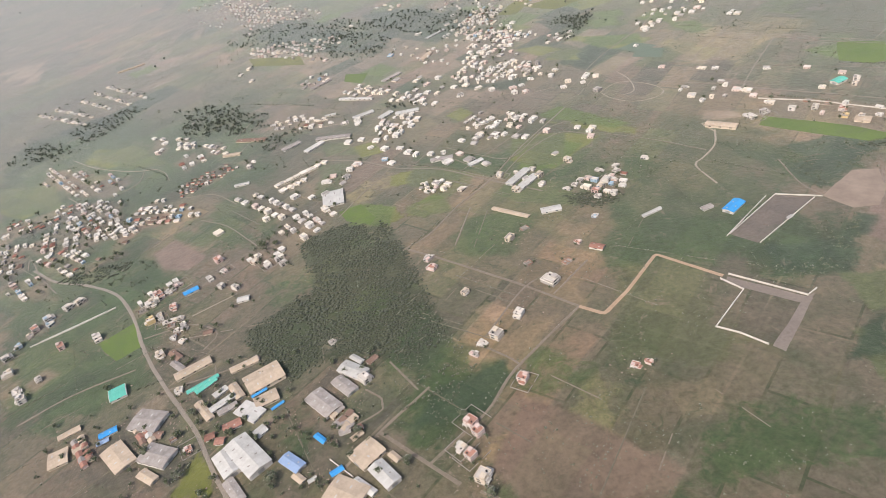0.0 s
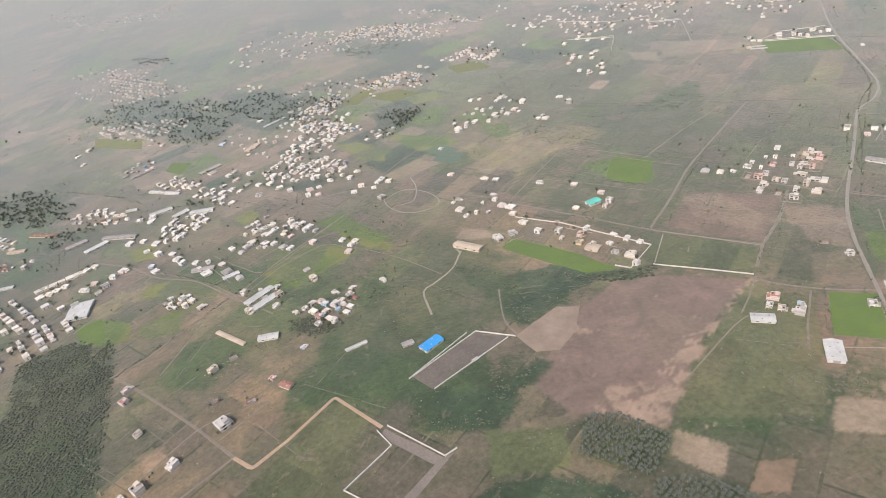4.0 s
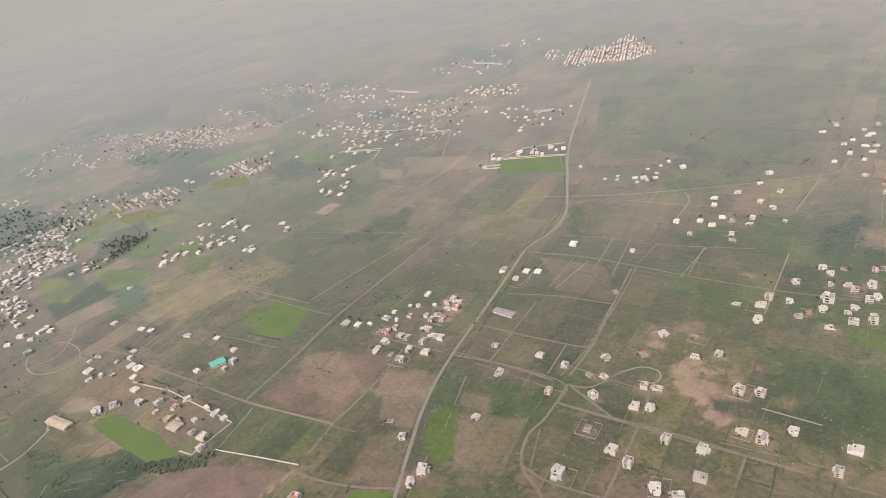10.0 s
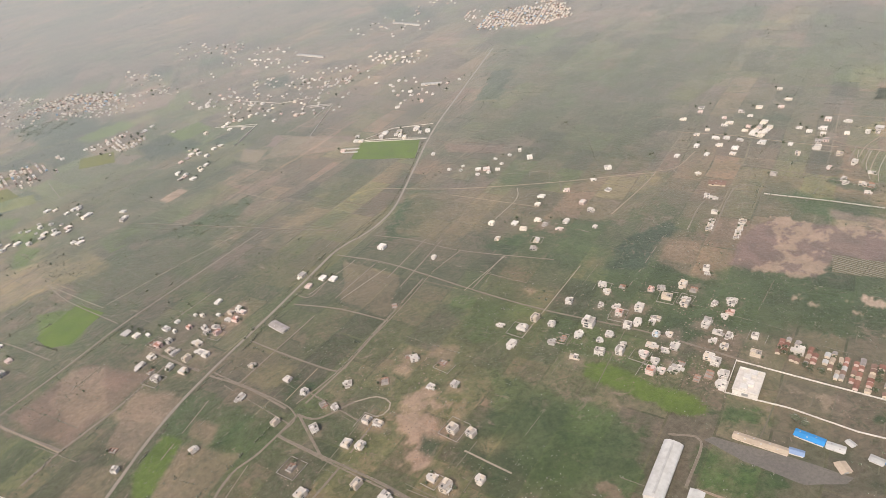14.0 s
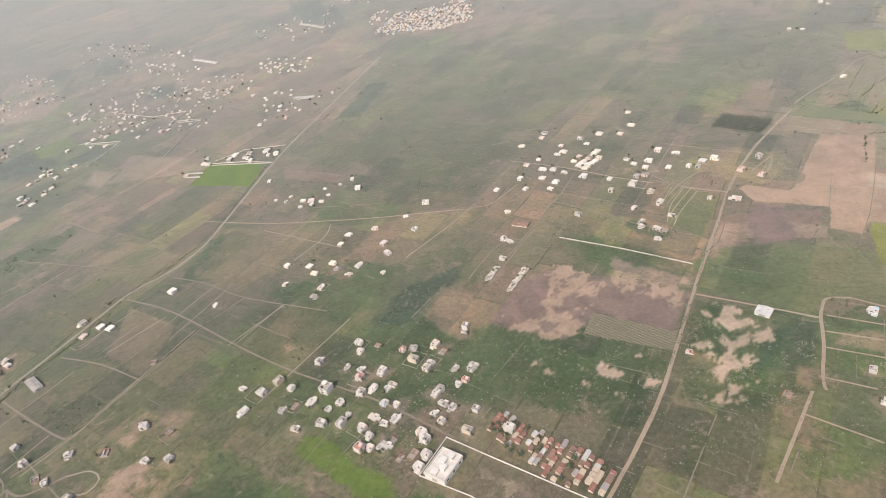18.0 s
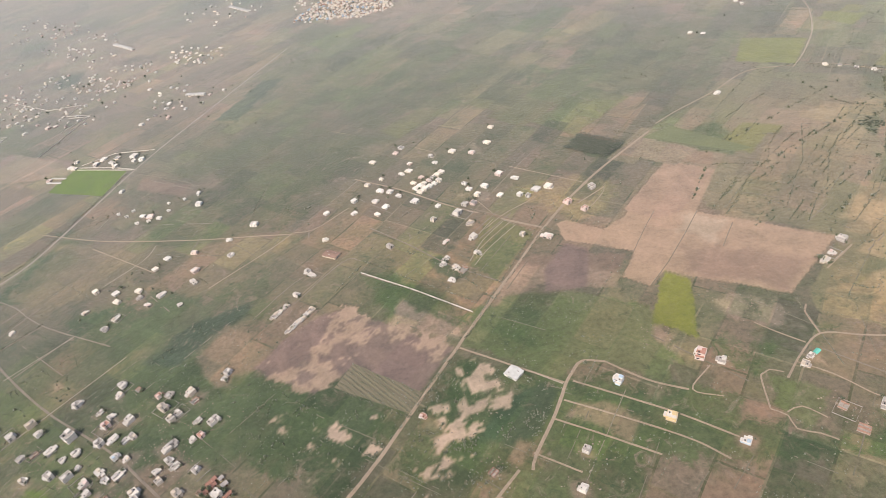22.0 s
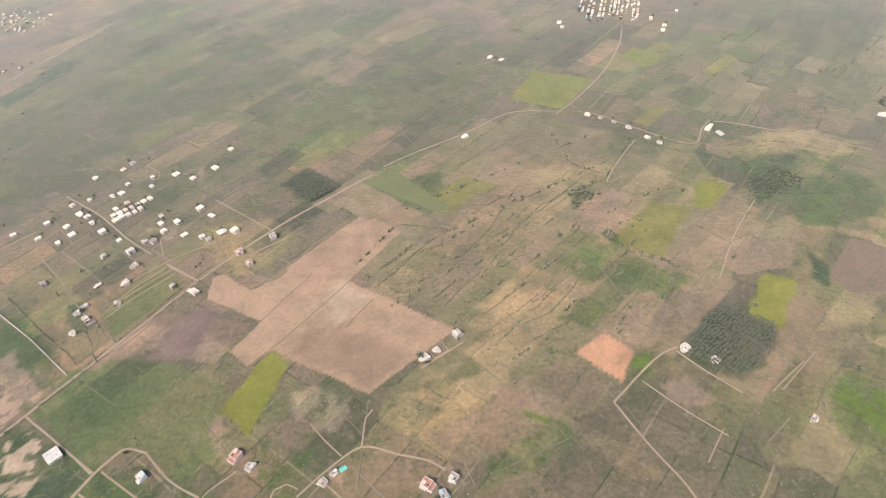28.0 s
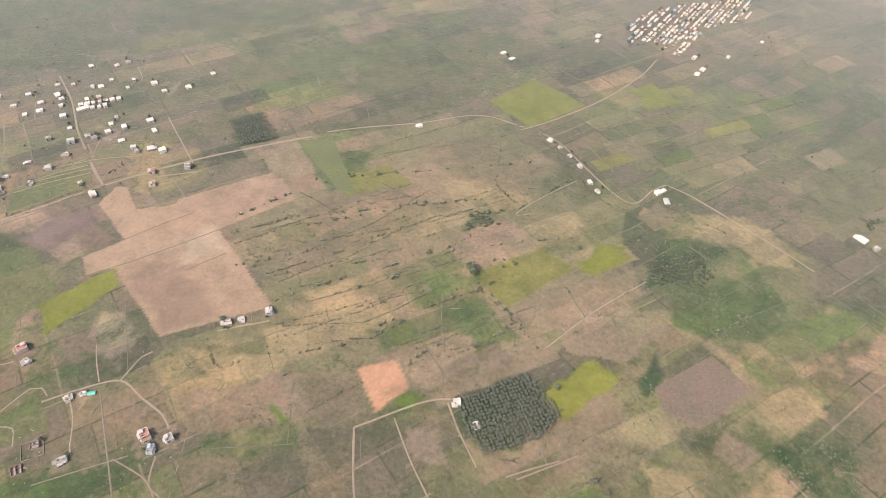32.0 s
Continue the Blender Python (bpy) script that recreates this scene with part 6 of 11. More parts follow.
field("green", (1082.8, 214.3), (1096.8, 223.6), (1112.7, 216.0), (1093.8, 204.1))
field("soil", (303.4, 299.3), (336.4, 328.8), (379.8, 298.6), (339.5, 261.3), (316.6, 281.8))
field("green", (93.2, 322.8), (107.3, 333.5), (113.4, 322.1), (100.5, 314.8))
field("green", (1091.1, 248.0), (1109.5, 257.8), (1120.0, 243.3), (1101.8, 234.1))
field("green", (-124.3, 392.0), (-110.0, 399.6), (-89.4, 369.8), (-95.1, 348.9), (-108.9, 349.4))
field("green", (-48.2, 423.6), (-25.1, 407.8), (-35.0, 369.8), (-49.7, 366.6))
field("green", (51.8, 456.9), (68.0, 451.2), (62.5, 427.0), (50.7, 429.7))
field("green", (994.3, 359.1), (1044.5, 370.3), (1051.5, 329.4), (1010.9, 324.8))
field("green", (-262.1, 449.0), (-232.3, 457.9), (-216.4, 445.2), (-235.1, 427.3))
field("green", (234.0, 516.4), (256.9, 508.0), (275.8, 482.4), (257.0, 482.0))
field("green", (196.1, 485.6), (215.7, 487.3), (219.3, 465.2), (205.6, 465.0))
field("soil", (608.1, 513.7), (651.5, 477.3), (646.1, 459.5), (605.8, 492.5))
field("green", (198.4, 554.1), (220.9, 576.4), (237.4, 542.1), (216.6, 534.8))
field("green", (-18.0, 584.4), (-2.0, 587.9), (6.3, 565.3), (-9.5, 559.2))
field("pinksoil", (467.0, 637.9), (542.7, 579.3), (517.7, 555.9), (455.8, 611.4))
field("pinksoil", (263.1, 910.9), (319.9, 920.4), (348.2, 843.0), (305.8, 834.6), (267.2, 878.8))
field("plot", (51.5, 136.1), (67.3, 129.3), (68.5, 119.8), (56.2, 114.9), (38.4, 123.4))
field("soil", (6.6, 143.3), (25.0, 171.5), (39.1, 160.4), (51.2, 142.4), (69.2, 121.8), (57.8, 114.4), (12.2, 127.7))
field("scrub", (-25.8, 174.4), (0.6, 195.3), (21.5, 192.1), (24.7, 182.5), (-9.1, 156.2), (-17.1, 159.0))
field("rubble", (-89.4, 172.4), (-84.1, 173.1), (-80.1, 161.7), (-86.3, 161.4))
field("tan", (284.6, 142.2), (299.3, 156.8), (310.7, 150.3), (317.0, 142.2), (310.4, 130.4))
field("scrub", (296.9, 173.4), (318.6, 167.8), (315.4, 151.4), (291.9, 155.0))
field("rubble", (-55.0, 205.3), (-43.9, 207.8), (-32.9, 193.6), (-36.5, 179.7), (-47.8, 178.1), (-54.2, 189.2))
field("olive", (-110.6, 170.1), (-102.3, 189.0), (-94.3, 178.0), (-92.9, 164.3))
field("tan", (316.9, 156.6), (325.9, 152.1), (322.1, 145.8), (315.6, 152.7))
field("brown", (332.5, 154.9), (344.2, 147.1), (334.9, 135.2), (324.2, 139.4))
field("brown", (254.1, 139.5), (266.5, 136.1), (255.8, 123.9), (243.1, 128.7))
field("tan", (235.1, 163.8), (249.8, 148.5), (238.7, 137.0), (227.5, 152.7))
field("rubble", (-82.6, 201.2), (-73.0, 199.2), (-68.0, 185.3), (-79.7, 192.5))
field("greenish", (348.4, 143.9), (362.6, 135.3), (351.4, 124.9), (340.8, 135.6))
field("asph", (614.0, 146.0), (618.2, 145.7), (638.0, 125.8), (652.3, 109.0), (647.9, 107.6), (634.4, 113.2), (621.3, 130.8))
field("concrete", (152.4, 181.7), (123.4, 156.7), (120.8, 161.0), (145.0, 179.3))
field("rubble", (-129.6, 184.7), (-121.6, 183.3), (-117.3, 172.4), (-126.5, 175.4))
field("rubble", (626.0, 149.7), (645.3, 134.9), (644.0, 129.4), (629.1, 141.9))
field("scrub", (135.5, 202.4), (144.4, 221.0), (163.9, 213.2), (185.2, 229.3), (201.8, 226.1), (193.3, 211.5), (182.8, 205.7), (171.6, 185.1), (142.6, 193.9))
field("scrub", (193.5, 222.0), (203.7, 223.2), (193.0, 208.7), (178.8, 192.8), (174.0, 200.5))
field("concrete", (127.1, 203.6), (149.1, 178.3), (144.9, 175.7), (124.4, 199.8))
field("plot", (843.0, 162.8), (863.0, 148.5), (856.6, 143.3), (839.4, 157.9))
field("rubble", (662.8, 158.4), (681.4, 137.8), (674.0, 131.3), (659.3, 144.4))
field("scrub", (821.5, 181.6), (844.1, 173.4), (831.5, 158.1), (817.7, 144.9), (800.4, 145.2), (809.8, 165.8))
field("rubble", (877.0, 160.8), (887.6, 160.4), (881.9, 151.2), (876.0, 153.2))
field("rubble", (499.9, 218.3), (512.4, 220.5), (512.9, 203.3), (506.2, 180.2), (497.9, 182.4), (497.4, 203.1))
field("lime", (339.4, 212.2), (355.3, 202.7), (339.8, 175.0), (321.1, 186.7))
field("rubble", (160.8, 231.2), (166.0, 232.8), (167.0, 227.2), (162.4, 226.2))
field("rubble", (503.1, 223.2), (517.6, 222.3), (521.9, 211.3), (511.2, 192.4), (501.8, 178.9), (496.2, 185.0), (497.4, 203.1))
field("rubble", (791.0, 179.0), (802.8, 199.5), (816.3, 202.8), (821.4, 187.0), (818.0, 172.6), (803.7, 168.0), (792.5, 156.6), (781.4, 148.9), (772.2, 154.3), (784.2, 168.6))
field("water", (196.6, 240.2), (221.5, 253.0), (232.3, 249.6), (224.7, 234.2), (211.7, 222.7), (201.7, 225.4))
field("scrub", (1025.4, 156.4), (1053.7, 168.6), (1062.1, 154.4), (1034.4, 143.0))
field("rubble", (171.5, 236.9), (175.6, 239.1), (176.7, 233.6), (172.5, 232.3))
field("clay", (144.0, 230.8), (178.6, 250.4), (192.3, 240.8), (151.3, 219.6))
field("rubble", (523.1, 210.6), (531.8, 210.5), (526.9, 196.3), (519.9, 199.8))
field("brown", (774.6, 175.1), (779.5, 183.1), (788.0, 176.8), (782.0, 171.8))
field("rubble", (-142.2, 220.0), (-135.0, 217.3), (-131.1, 208.0), (-139.8, 209.6))
field("rubble", (-140.2, 230.3), (-133.8, 233.8), (-120.4, 230.4), (-111.0, 218.3), (-119.8, 211.7), (-133.1, 217.6))
field("scrub", (703.9, 233.5), (727.9, 213.0), (775.1, 193.0), (758.9, 170.2), (730.6, 151.3), (703.2, 176.5), (691.7, 212.4))
field("scrub", (781.3, 179.7), (798.5, 188.6), (828.7, 174.2), (828.7, 157.8), (796.3, 136.2), (772.2, 140.1), (758.0, 152.8))
field("wood", (-88.7, 256.5), (-52.0, 277.0), (-60.6, 325.2), (-37.1, 332.2), (-11.2, 321.9), (-3.9, 291.1), (0.0, 258.1), (4.9, 217.1), (-12.2, 205.6), (-33.3, 217.8), (-53.4, 222.2), (-63.5, 215.4), (-76.6, 231.5))
field("plot", (778.9, 180.7), (788.3, 176.4), (783.9, 166.6), (773.6, 171.2))
field("rubble", (896.6, 196.9), (908.2, 191.9), (905.4, 178.4), (895.6, 184.9))
field("rubble", (996.7, 142.2), (1007.6, 141.8), (1012.9, 129.7), (1001.2, 121.1), (992.2, 127.4))
field("scrub", (790.7, 193.9), (803.1, 211.3), (808.3, 204.9), (799.8, 187.3), (789.9, 177.7))
field("rubble", (896.1, 197.4), (905.1, 183.8), (905.5, 172.1), (891.0, 185.2))
field("copse", (236.6, 274.5), (271.2, 265.9), (283.8, 267.7), (275.0, 256.8), (252.6, 262.3))
field("orchard", (739.1, 215.6), (751.0, 228.6), (781.2, 196.4), (771.8, 185.9))
field("mustard", (901.6, 196.6), (927.3, 231.0), (938.2, 219.4), (917.2, 180.3))
field("rubble", (500.2, 255.8), (517.8, 251.5), (509.1, 236.1), (500.1, 245.8))
field("rubble", (947.4, 202.9), (958.8, 194.3), (952.1, 186.4), (945.2, 191.1))
field("scrub", (180.6, 316.7), (214.4, 295.2), (236.6, 274.5), (249.0, 276.3), (228.2, 254.7), (199.7, 245.9), (194.8, 260.7))
field("plot", (526.5, 257.4), (537.9, 245.6), (531.8, 238.7), (518.9, 245.7))
field("rubble", (355.7, 277.7), (371.0, 275.8), (392.8, 265.4), (386.8, 257.7), (366.2, 270.1))
field("rubble", (936.3, 210.2), (965.7, 189.1), (965.2, 164.4), (940.2, 182.2))
field("pink3", (1080.6, 189.5), (1100.1, 197.8), (1110.2, 182.2), (1096.5, 165.4))
field("fallow_b", (1056.5, 233.3), (1080.4, 239.2), (1083.2, 225.5), (1055.3, 222.8))
field("lime", (212.6, 318.6), (220.7, 327.3), (248.9, 294.6), (263.1, 270.9), (246.8, 273.3), (229.8, 295.2))
field("copse", (-50.9, 320.3), (-24.7, 319.4), (-10.5, 300.2), (-32.2, 305.1))
field("lime", (-164.6, 279.5), (-148.1, 290.7), (-141.1, 267.7), (-151.8, 261.7))
field("rubble", (370.4, 291.8), (392.2, 277.0), (383.2, 260.1), (361.3, 268.3))
field("wood", (86.9, 298.8), (101.7, 297.0), (114.4, 285.3), (103.7, 280.1), (91.4, 287.6))
field("rubble", (784.3, 269.1), (810.7, 231.8), (808.5, 222.2), (775.5, 249.9))
field("scrub", (1301.0, 194.0), (1323.4, 181.5), (1315.1, 154.8), (1293.3, 159.3), (1279.8, 176.1))
field("olive", (2.9, 327.6), (18.5, 339.9), (26.0, 325.2), (11.2, 316.6))
field("wood4", (1131.5, 179.6), (1165.6, 200.9), (1185.3, 181.1), (1175.3, 165.8), (1150.8, 152.5), (1139.0, 165.4))
field("olive", (-16.6, 334.6), (-5.8, 339.1), (2.0, 321.4), (-9.9, 319.3))
field("scrub", (128.3, 316.9), (141.8, 324.2), (146.5, 298.6), (131.1, 286.8))
field("lime", (-36.2, 348.5), (-22.1, 350.1), (-15.3, 330.6), (-19.3, 324.2), (-32.9, 335.2))
field("olive", (1145.1, 276.1), (1176.6, 289.0), (1190.1, 283.1), (1168.5, 258.5), (1153.7, 243.6), (1134.3, 260.8))
field("fallow_d", (1221.6, 254.6), (1256.1, 262.0), (1269.5, 244.2), (1236.9, 229.1), (1215.8, 242.0))
field("orchardp", (1231.5, 204.6), (1262.5, 231.0), (1279.9, 212.5), (1253.0, 186.9), (1233.9, 191.6))
field("tan", (190.0, 342.9), (197.9, 352.6), (211.2, 345.7), (212.7, 331.4), (199.5, 334.8))
field("tan2", (990.7, 332.2), (1009.3, 309.9), (973.7, 273.8), (1026.3, 220.0), (975.7, 189.2), (937.0, 221.3), (928.1, 230.6), (914.9, 222.1), (904.7, 235.4), (921.1, 253.3), (890.0, 280.4), (890.8, 299.2), (899.2, 299.8), (916.0, 281.7), (931.6, 287.7))
field("plot", (907.3, 298.4), (933.3, 295.1), (919.1, 281.3))
field("tan3", (968.0, 276.3), (986.1, 258.5), (965.9, 241.1), (954.6, 260.5))
field("fallow_d", (1111.2, 284.2), (1133.6, 313.3), (1154.8, 313.6), (1155.3, 296.9), (1134.8, 276.1))
field("scrub", (1244.7, 277.5), (1294.9, 272.9), (1281.3, 241.4), (1258.4, 241.2))
field("yellow", (1173.7, 189.2), (1200.9, 218.1), (1215.5, 208.1), (1187.8, 178.2))
field("olive", (-1.1, 378.1), (17.5, 377.1), (30.0, 363.9), (14.3, 357.2), (-2.9, 363.2))
field("olive", (71.6, 355.2), (97.7, 380.2), (116.4, 366.1), (95.6, 335.0))
field("olive", (94.5, 382.3), (114.1, 372.3), (130.7, 356.8), (92.4, 330.7), (79.8, 346.2))
field("brown", (-152.3, 358.0), (-136.1, 366.3), (-116.1, 337.3), (-133.5, 330.9))
field("scrub", (648.6, 288.2), (677.3, 301.8), (657.4, 267.4), (641.0, 270.6))
field("olive", (1202.3, 306.1), (1223.4, 307.6), (1214.4, 292.0), (1198.4, 285.3))
field("scrub", (-195.4, 342.6), (-184.1, 364.0), (-142.8, 347.2), (-149.1, 326.9), (-167.9, 324.6))
field("copse", (1122.2, 320.0), (1142.9, 326.8), (1142.6, 311.4), (1121.7, 302.3))
field("olive", (104.1, 401.1), (127.6, 374.5), (149.0, 360.2), (138.7, 355.3))
field("pink2", (935.1, 294.7), (987.1, 335.1), (1008.0, 310.3), (964.9, 277.7), (947.5, 276.1))
field("olive", (118.4, 387.9), (141.2, 373.0), (153.7, 353.6), (150.2, 345.3), (127.3, 371.8))
field("copse", (-209.0, 354.6), (-193.2, 359.1), (-165.1, 356.8), (-153.7, 351.3), (-172.3, 343.4), (-191.6, 340.8))
field("scrub", (1241.2, 319.5), (1292.2, 325.6), (1292.7, 307.1), (1257.0, 282.4), (1234.0, 276.5))
field("lime", (300.7, 371.5), (320.2, 400.7), (339.9, 380.8), (323.8, 353.9), (311.3, 356.8))
field("rubble", (892.2, 344.6), (911.8, 342.1), (907.5, 330.5), (894.2, 331.5))
field("fallow_a", (1333.0, 279.5), (1375.8, 268.5), (1360.3, 232.0), (1320.8, 236.7))
field("tan", (967.0, 359.2), (989.4, 372.7), (1007.9, 344.0), (1022.1, 321.9), (997.4, 330.9))
field("copse", (1237.7, 294.5), (1262.3, 306.3), (1273.5, 290.7), (1258.9, 276.9), (1233.8, 278.0))
field("moss2", (989.4, 372.7), (1015.3, 378.2), (1045.6, 323.3), (1034.2, 324.1))
field("rubble", (842.3, 362.2), (865.4, 358.6), (864.5, 343.1), (847.8, 347.6))
field("olive", (-27.3, 434.5), (-6.5, 436.2), (-0.8, 413.1), (-16.7, 413.6))
field("scrub", (1338.4, 278.8), (1363.7, 277.9), (1330.4, 230.8), (1322.2, 243.4))
field("brown", (1233.5, 348.5), (1251.9, 334.7), (1238.7, 322.8), (1229.6, 339.0))
field("brown", (961.5, 358.2), (983.5, 373.9), (1024.7, 334.6), (1010.7, 316.8), (987.7, 336.5))
field("olive", (49.8, 446.7), (62.4, 455.3), (69.4, 438.7), (57.1, 430.7))
field("teal", (200.7, 465.1), (211.1, 481.1), (227.2, 465.4), (216.5, 450.1))
field("rubble", (860.9, 428.0), (875.9, 428.0), (877.1, 403.7), (863.7, 407.2))
field("brown", (1119.6, 294.0), (1142.4, 317.1), (1160.5, 307.3), (1127.7, 273.8))
field("copse", (-104.6, 486.3), (-64.6, 501.8), (-46.7, 481.8), (-81.6, 463.5))
field("copse", (1374.5, 364.1), (1393.7, 365.8), (1378.2, 352.0))
field("scrub", (355.0, 470.7), (390.8, 484.4), (436.6, 508.0), (437.6, 478.7), (397.8, 454.8))
field("olive", (186.5, 521.2), (205.7, 521.8), (230.8, 492.7), (211.1, 481.1), (193.9, 491.9))
field("wood3", (932.3, 385.0), (952.5, 401.5), (976.2, 371.9), (954.5, 358.1))
field("teal", (198.7, 488.4), (214.7, 493.4), (225.1, 475.5), (209.8, 467.9))
field("olive", (141.4, 505.1), (156.7, 514.9), (171.5, 511.7), (166.7, 486.8))
field("wood2", (-1.7, 509.6), (33.0, 485.6), (31.5, 472.6), (6.3, 493.6))
field("brown", (128.6, 524.0), (144.2, 534.5), (150.3, 524.7), (134.3, 509.3))
field("olive", (1118.4, 455.4), (1153.6, 497.5), (1196.7, 465.3), (1154.3, 424.0))
field("olive", (-290.0, 480.2), (-307.5, 526.8), (-270.1, 510.6), (-240.3, 470.8), (-265.6, 458.9))
field("copse", (-170.5, 569.1), (-127.4, 591.0), (-99.4, 553.2), (-83.3, 514.4), (-120.4, 514.2), (-156.8, 542.5))
field("wood2", (158.0, 514.2), (167.8, 533.2), (201.6, 598.1), (223.3, 599.2), (177.7, 540.0))
field("tan", (362.0, 546.8), (378.9, 561.3), (384.5, 549.1), (370.8, 537.5))
field("olive", (168.2, 542.9), (181.1, 546.0), (208.0, 512.9), (196.3, 504.6))
field("wood2", (168.7, 566.8), (201.0, 590.3), (221.7, 583.8), (177.5, 533.5))
field("wood2", (-177.2, 611.8), (-128.1, 598.7), (-84.1, 539.9), (-106.8, 518.1), (-156.2, 538.6))
field("lime", (526.9, 528.4), (544.1, 564.6), (592.5, 533.7), (578.0, 497.3))
field("lime", (-16.2, 596.0), (2.9, 583.9), (-4.2, 561.2), (-18.4, 576.9))
field("olive", (-242.3, 540.9), (-239.7, 568.0), (-211.1, 550.0), (-194.7, 517.5), (-217.1, 515.1))
field("olive", (128.2, 545.9), (150.6, 542.8), (164.1, 519.0), (143.7, 516.3))
field("copse", (169.0, 596.3), (195.4, 604.3), (215.7, 582.5), (189.5, 548.9))
field("olive", (1232.9, 498.2), (1249.7, 510.4), (1273.9, 484.9), (1243.6, 467.4))
field("scrub", (180.2, 579.9), (201.5, 601.4), (209.6, 582.5), (187.5, 562.9))
field("olive", (204.6, 639.3), (238.1, 632.8), (246.3, 608.4), (213.1, 606.5))
field("olive", (124.8, 618.5), (149.9, 615.3), (163.7, 593.2), (139.9, 593.5))
field("copse", (-327.8, 581.0), (-309.6, 615.8), (-251.2, 574.0), (-293.5, 567.3))
field("wood2", (-320.5, 588.2), (-323.1, 640.2), (-265.8, 590.6), (-271.2, 558.4))
field("copse", (-283.8, 635.0), (-224.1, 660.1), (-207.8, 639.3), (-252.8, 579.9))
field("wood2", (-40.1, 737.3), (8.7, 714.5), (39.4, 663.7), (12.6, 628.2), (-30.8, 655.9))
field("olive", (172.1, 666.0), (204.4, 667.4), (223.4, 637.7), (193.1, 628.5))
field("olive", (142.7, 657.3), (184.7, 703.8), (202.9, 700.2), (159.6, 645.1))
field("olive", (-115.1, 727.6), (-59.3, 690.0), (-53.7, 656.4), (-107.1, 695.0))
field("olive", (267.5, 707.6), (300.6, 705.9), (307.0, 671.1), (271.1, 676.0))
field("wood2", (11.1, 752.4), (65.3, 763.7), (159.7, 654.0), (104.8, 632.9), (59.2, 655.9))
field("wood2", (-148.8, 806.5), (-124.1, 850.0), (-1.7, 792.6), (56.0, 683.4), (-29.3, 716.0), (-90.3, 731.2))
field("scrub", (153.1, 884.0), (229.6, 901.1), (240.2, 836.7), (180.9, 824.0))
field("tan", (-472.8, 967.1), (-408.9, 959.6), (-380.5, 848.9), (-448.0, 901.1))
field("wood2", (-150.2, 1118.1), (-92.6, 1084.9), (-70.8, 1016.3), (-127.6, 1058.2))
field("tan2d", (936.2, 224.8), (948.3, 246.3), (967.8, 236.9), (986.7, 228.3), (1002.2, 209.9), (976.0, 192.4))

# roads and tracks
road("track", 2.2, (0.8, 135.9), (8.7, 128.9))
road("track", 3.0, (-30.0, 173.0), (-14.0, 152.3), (-5.1, 140.6))
road("track", 2.4, (-48.8, 157.3), (-30.0, 173.0), (-14.3, 184.0), (-7.7, 188.7))
road("track", 2.4, (-14.0, 152.3), (10.7, 168.1), (25.0, 183.4), (41.9, 196.0), (63.4, 210.9))
road("track", 2.0, (17.2, 204.4), (27.3, 191.5), (29.6, 187.2))
road("track", 1.8, (-21.6, 209.4), (-12.4, 188.9))
road("track", 2.2, (496.8, 160.1), (486.0, 151.2))
road("track", 2.2, (430.5, 157.9), (442.0, 148.9), (449.1, 139.9), (459.1, 135.2))
road("track", 1.4, (252.6, 185.0), (289.0, 207.7), (304.1, 212.8))
road("pale", 1.2, (318.0, 179.0), (336.8, 170.4))
road("pale", 1.6, (520.9, 180.2), (535.3, 161.1))
road("track", 2.8, (441.9, 224.6), (453.0, 211.4), (467.7, 195.1), (483.1, 177.6), (496.8, 160.1), (511.2, 143.3))
road("track", 1.6, (333.2, 216.5), (316.2, 196.0), (306.6, 182.4))
road("dirt", 2.2, (597.8, 126.7), (606.1, 117.4), (613.9, 109.8))
road("dirt", 1.4, (922.0, 130.8), (926.3, 125.3), (925.4, 118.4), (932.3, 113.4), (936.9, 108.2))
road("dirt", 1.8, (834.3, 158.7), (850.3, 143.8), (868.6, 126.0))
road("track", 2.0, (20.8, 208.5), (44.2, 232.2), (60.2, 239.5))
road("orange", 3.2, (63.4, 210.9), (71.4, 202.2), (85.8, 212.0), (107.8, 231.0), (126.1, 204.9))
road("track", 2.2, (411.6, 194.2), (418.5, 180.6), (434.5, 164.1))
road("dirt", 1.8, (842.2, 167.2), (860.7, 150.8), (882.7, 129.5), (893.0, 114.9))
road("dirt", 1.2, (927.1, 127.0), (934.5, 127.5), (940.2, 119.0))
road("pinkr", 1.4, (1129.6, 130.7), (1115.2, 117.1))
road("track", 2.4, (467.5, 193.3), (450.1, 177.9), (434.5, 164.1), (413.6, 148.0))
road("track", 1.8, (399.5, 157.0), (422.5, 139.1))
road("dirt", 1.8, (850.5, 176.3), (871.0, 156.8), (885.9, 141.9), (902.1, 122.8))
road("dirt", 1.8, (798.8, 130.2), (815.5, 106.5))
road("track", 2.2, (603.0, 154.2), (612.6, 145.8), (594.2, 128.4))
road("dirt", 2.0, (939.0, 142.7), (953.4, 152.9), (969.4, 160.6), (984.9, 153.1), (998.6, 146.2), (1004.5, 140.1))
road("track", 2.2, (56.1, 223.3), (78.5, 240.4))
road("dirt", 1.2, (908.1, 143.8), (898.0, 152.0), (912.6, 161.7))
road("dirt", 1.4, (922.0, 130.8), (929.6, 148.5), (934.8, 149.9), (939.8, 146.2))
road("dirt", 2.6, (869.4, 182.0), (859.5, 186.4), (852.1, 181.1), (845.8, 174.5), (834.7, 160.1), (820.0, 144.1), (815.8, 137.2))
road("track", 1.2, (992.6, 124.1), (979.7, 116.6), (959.0, 104.1))
road("track", 1.6, (296.5, 214.1), (306.9, 224.0), (318.7, 236.6))
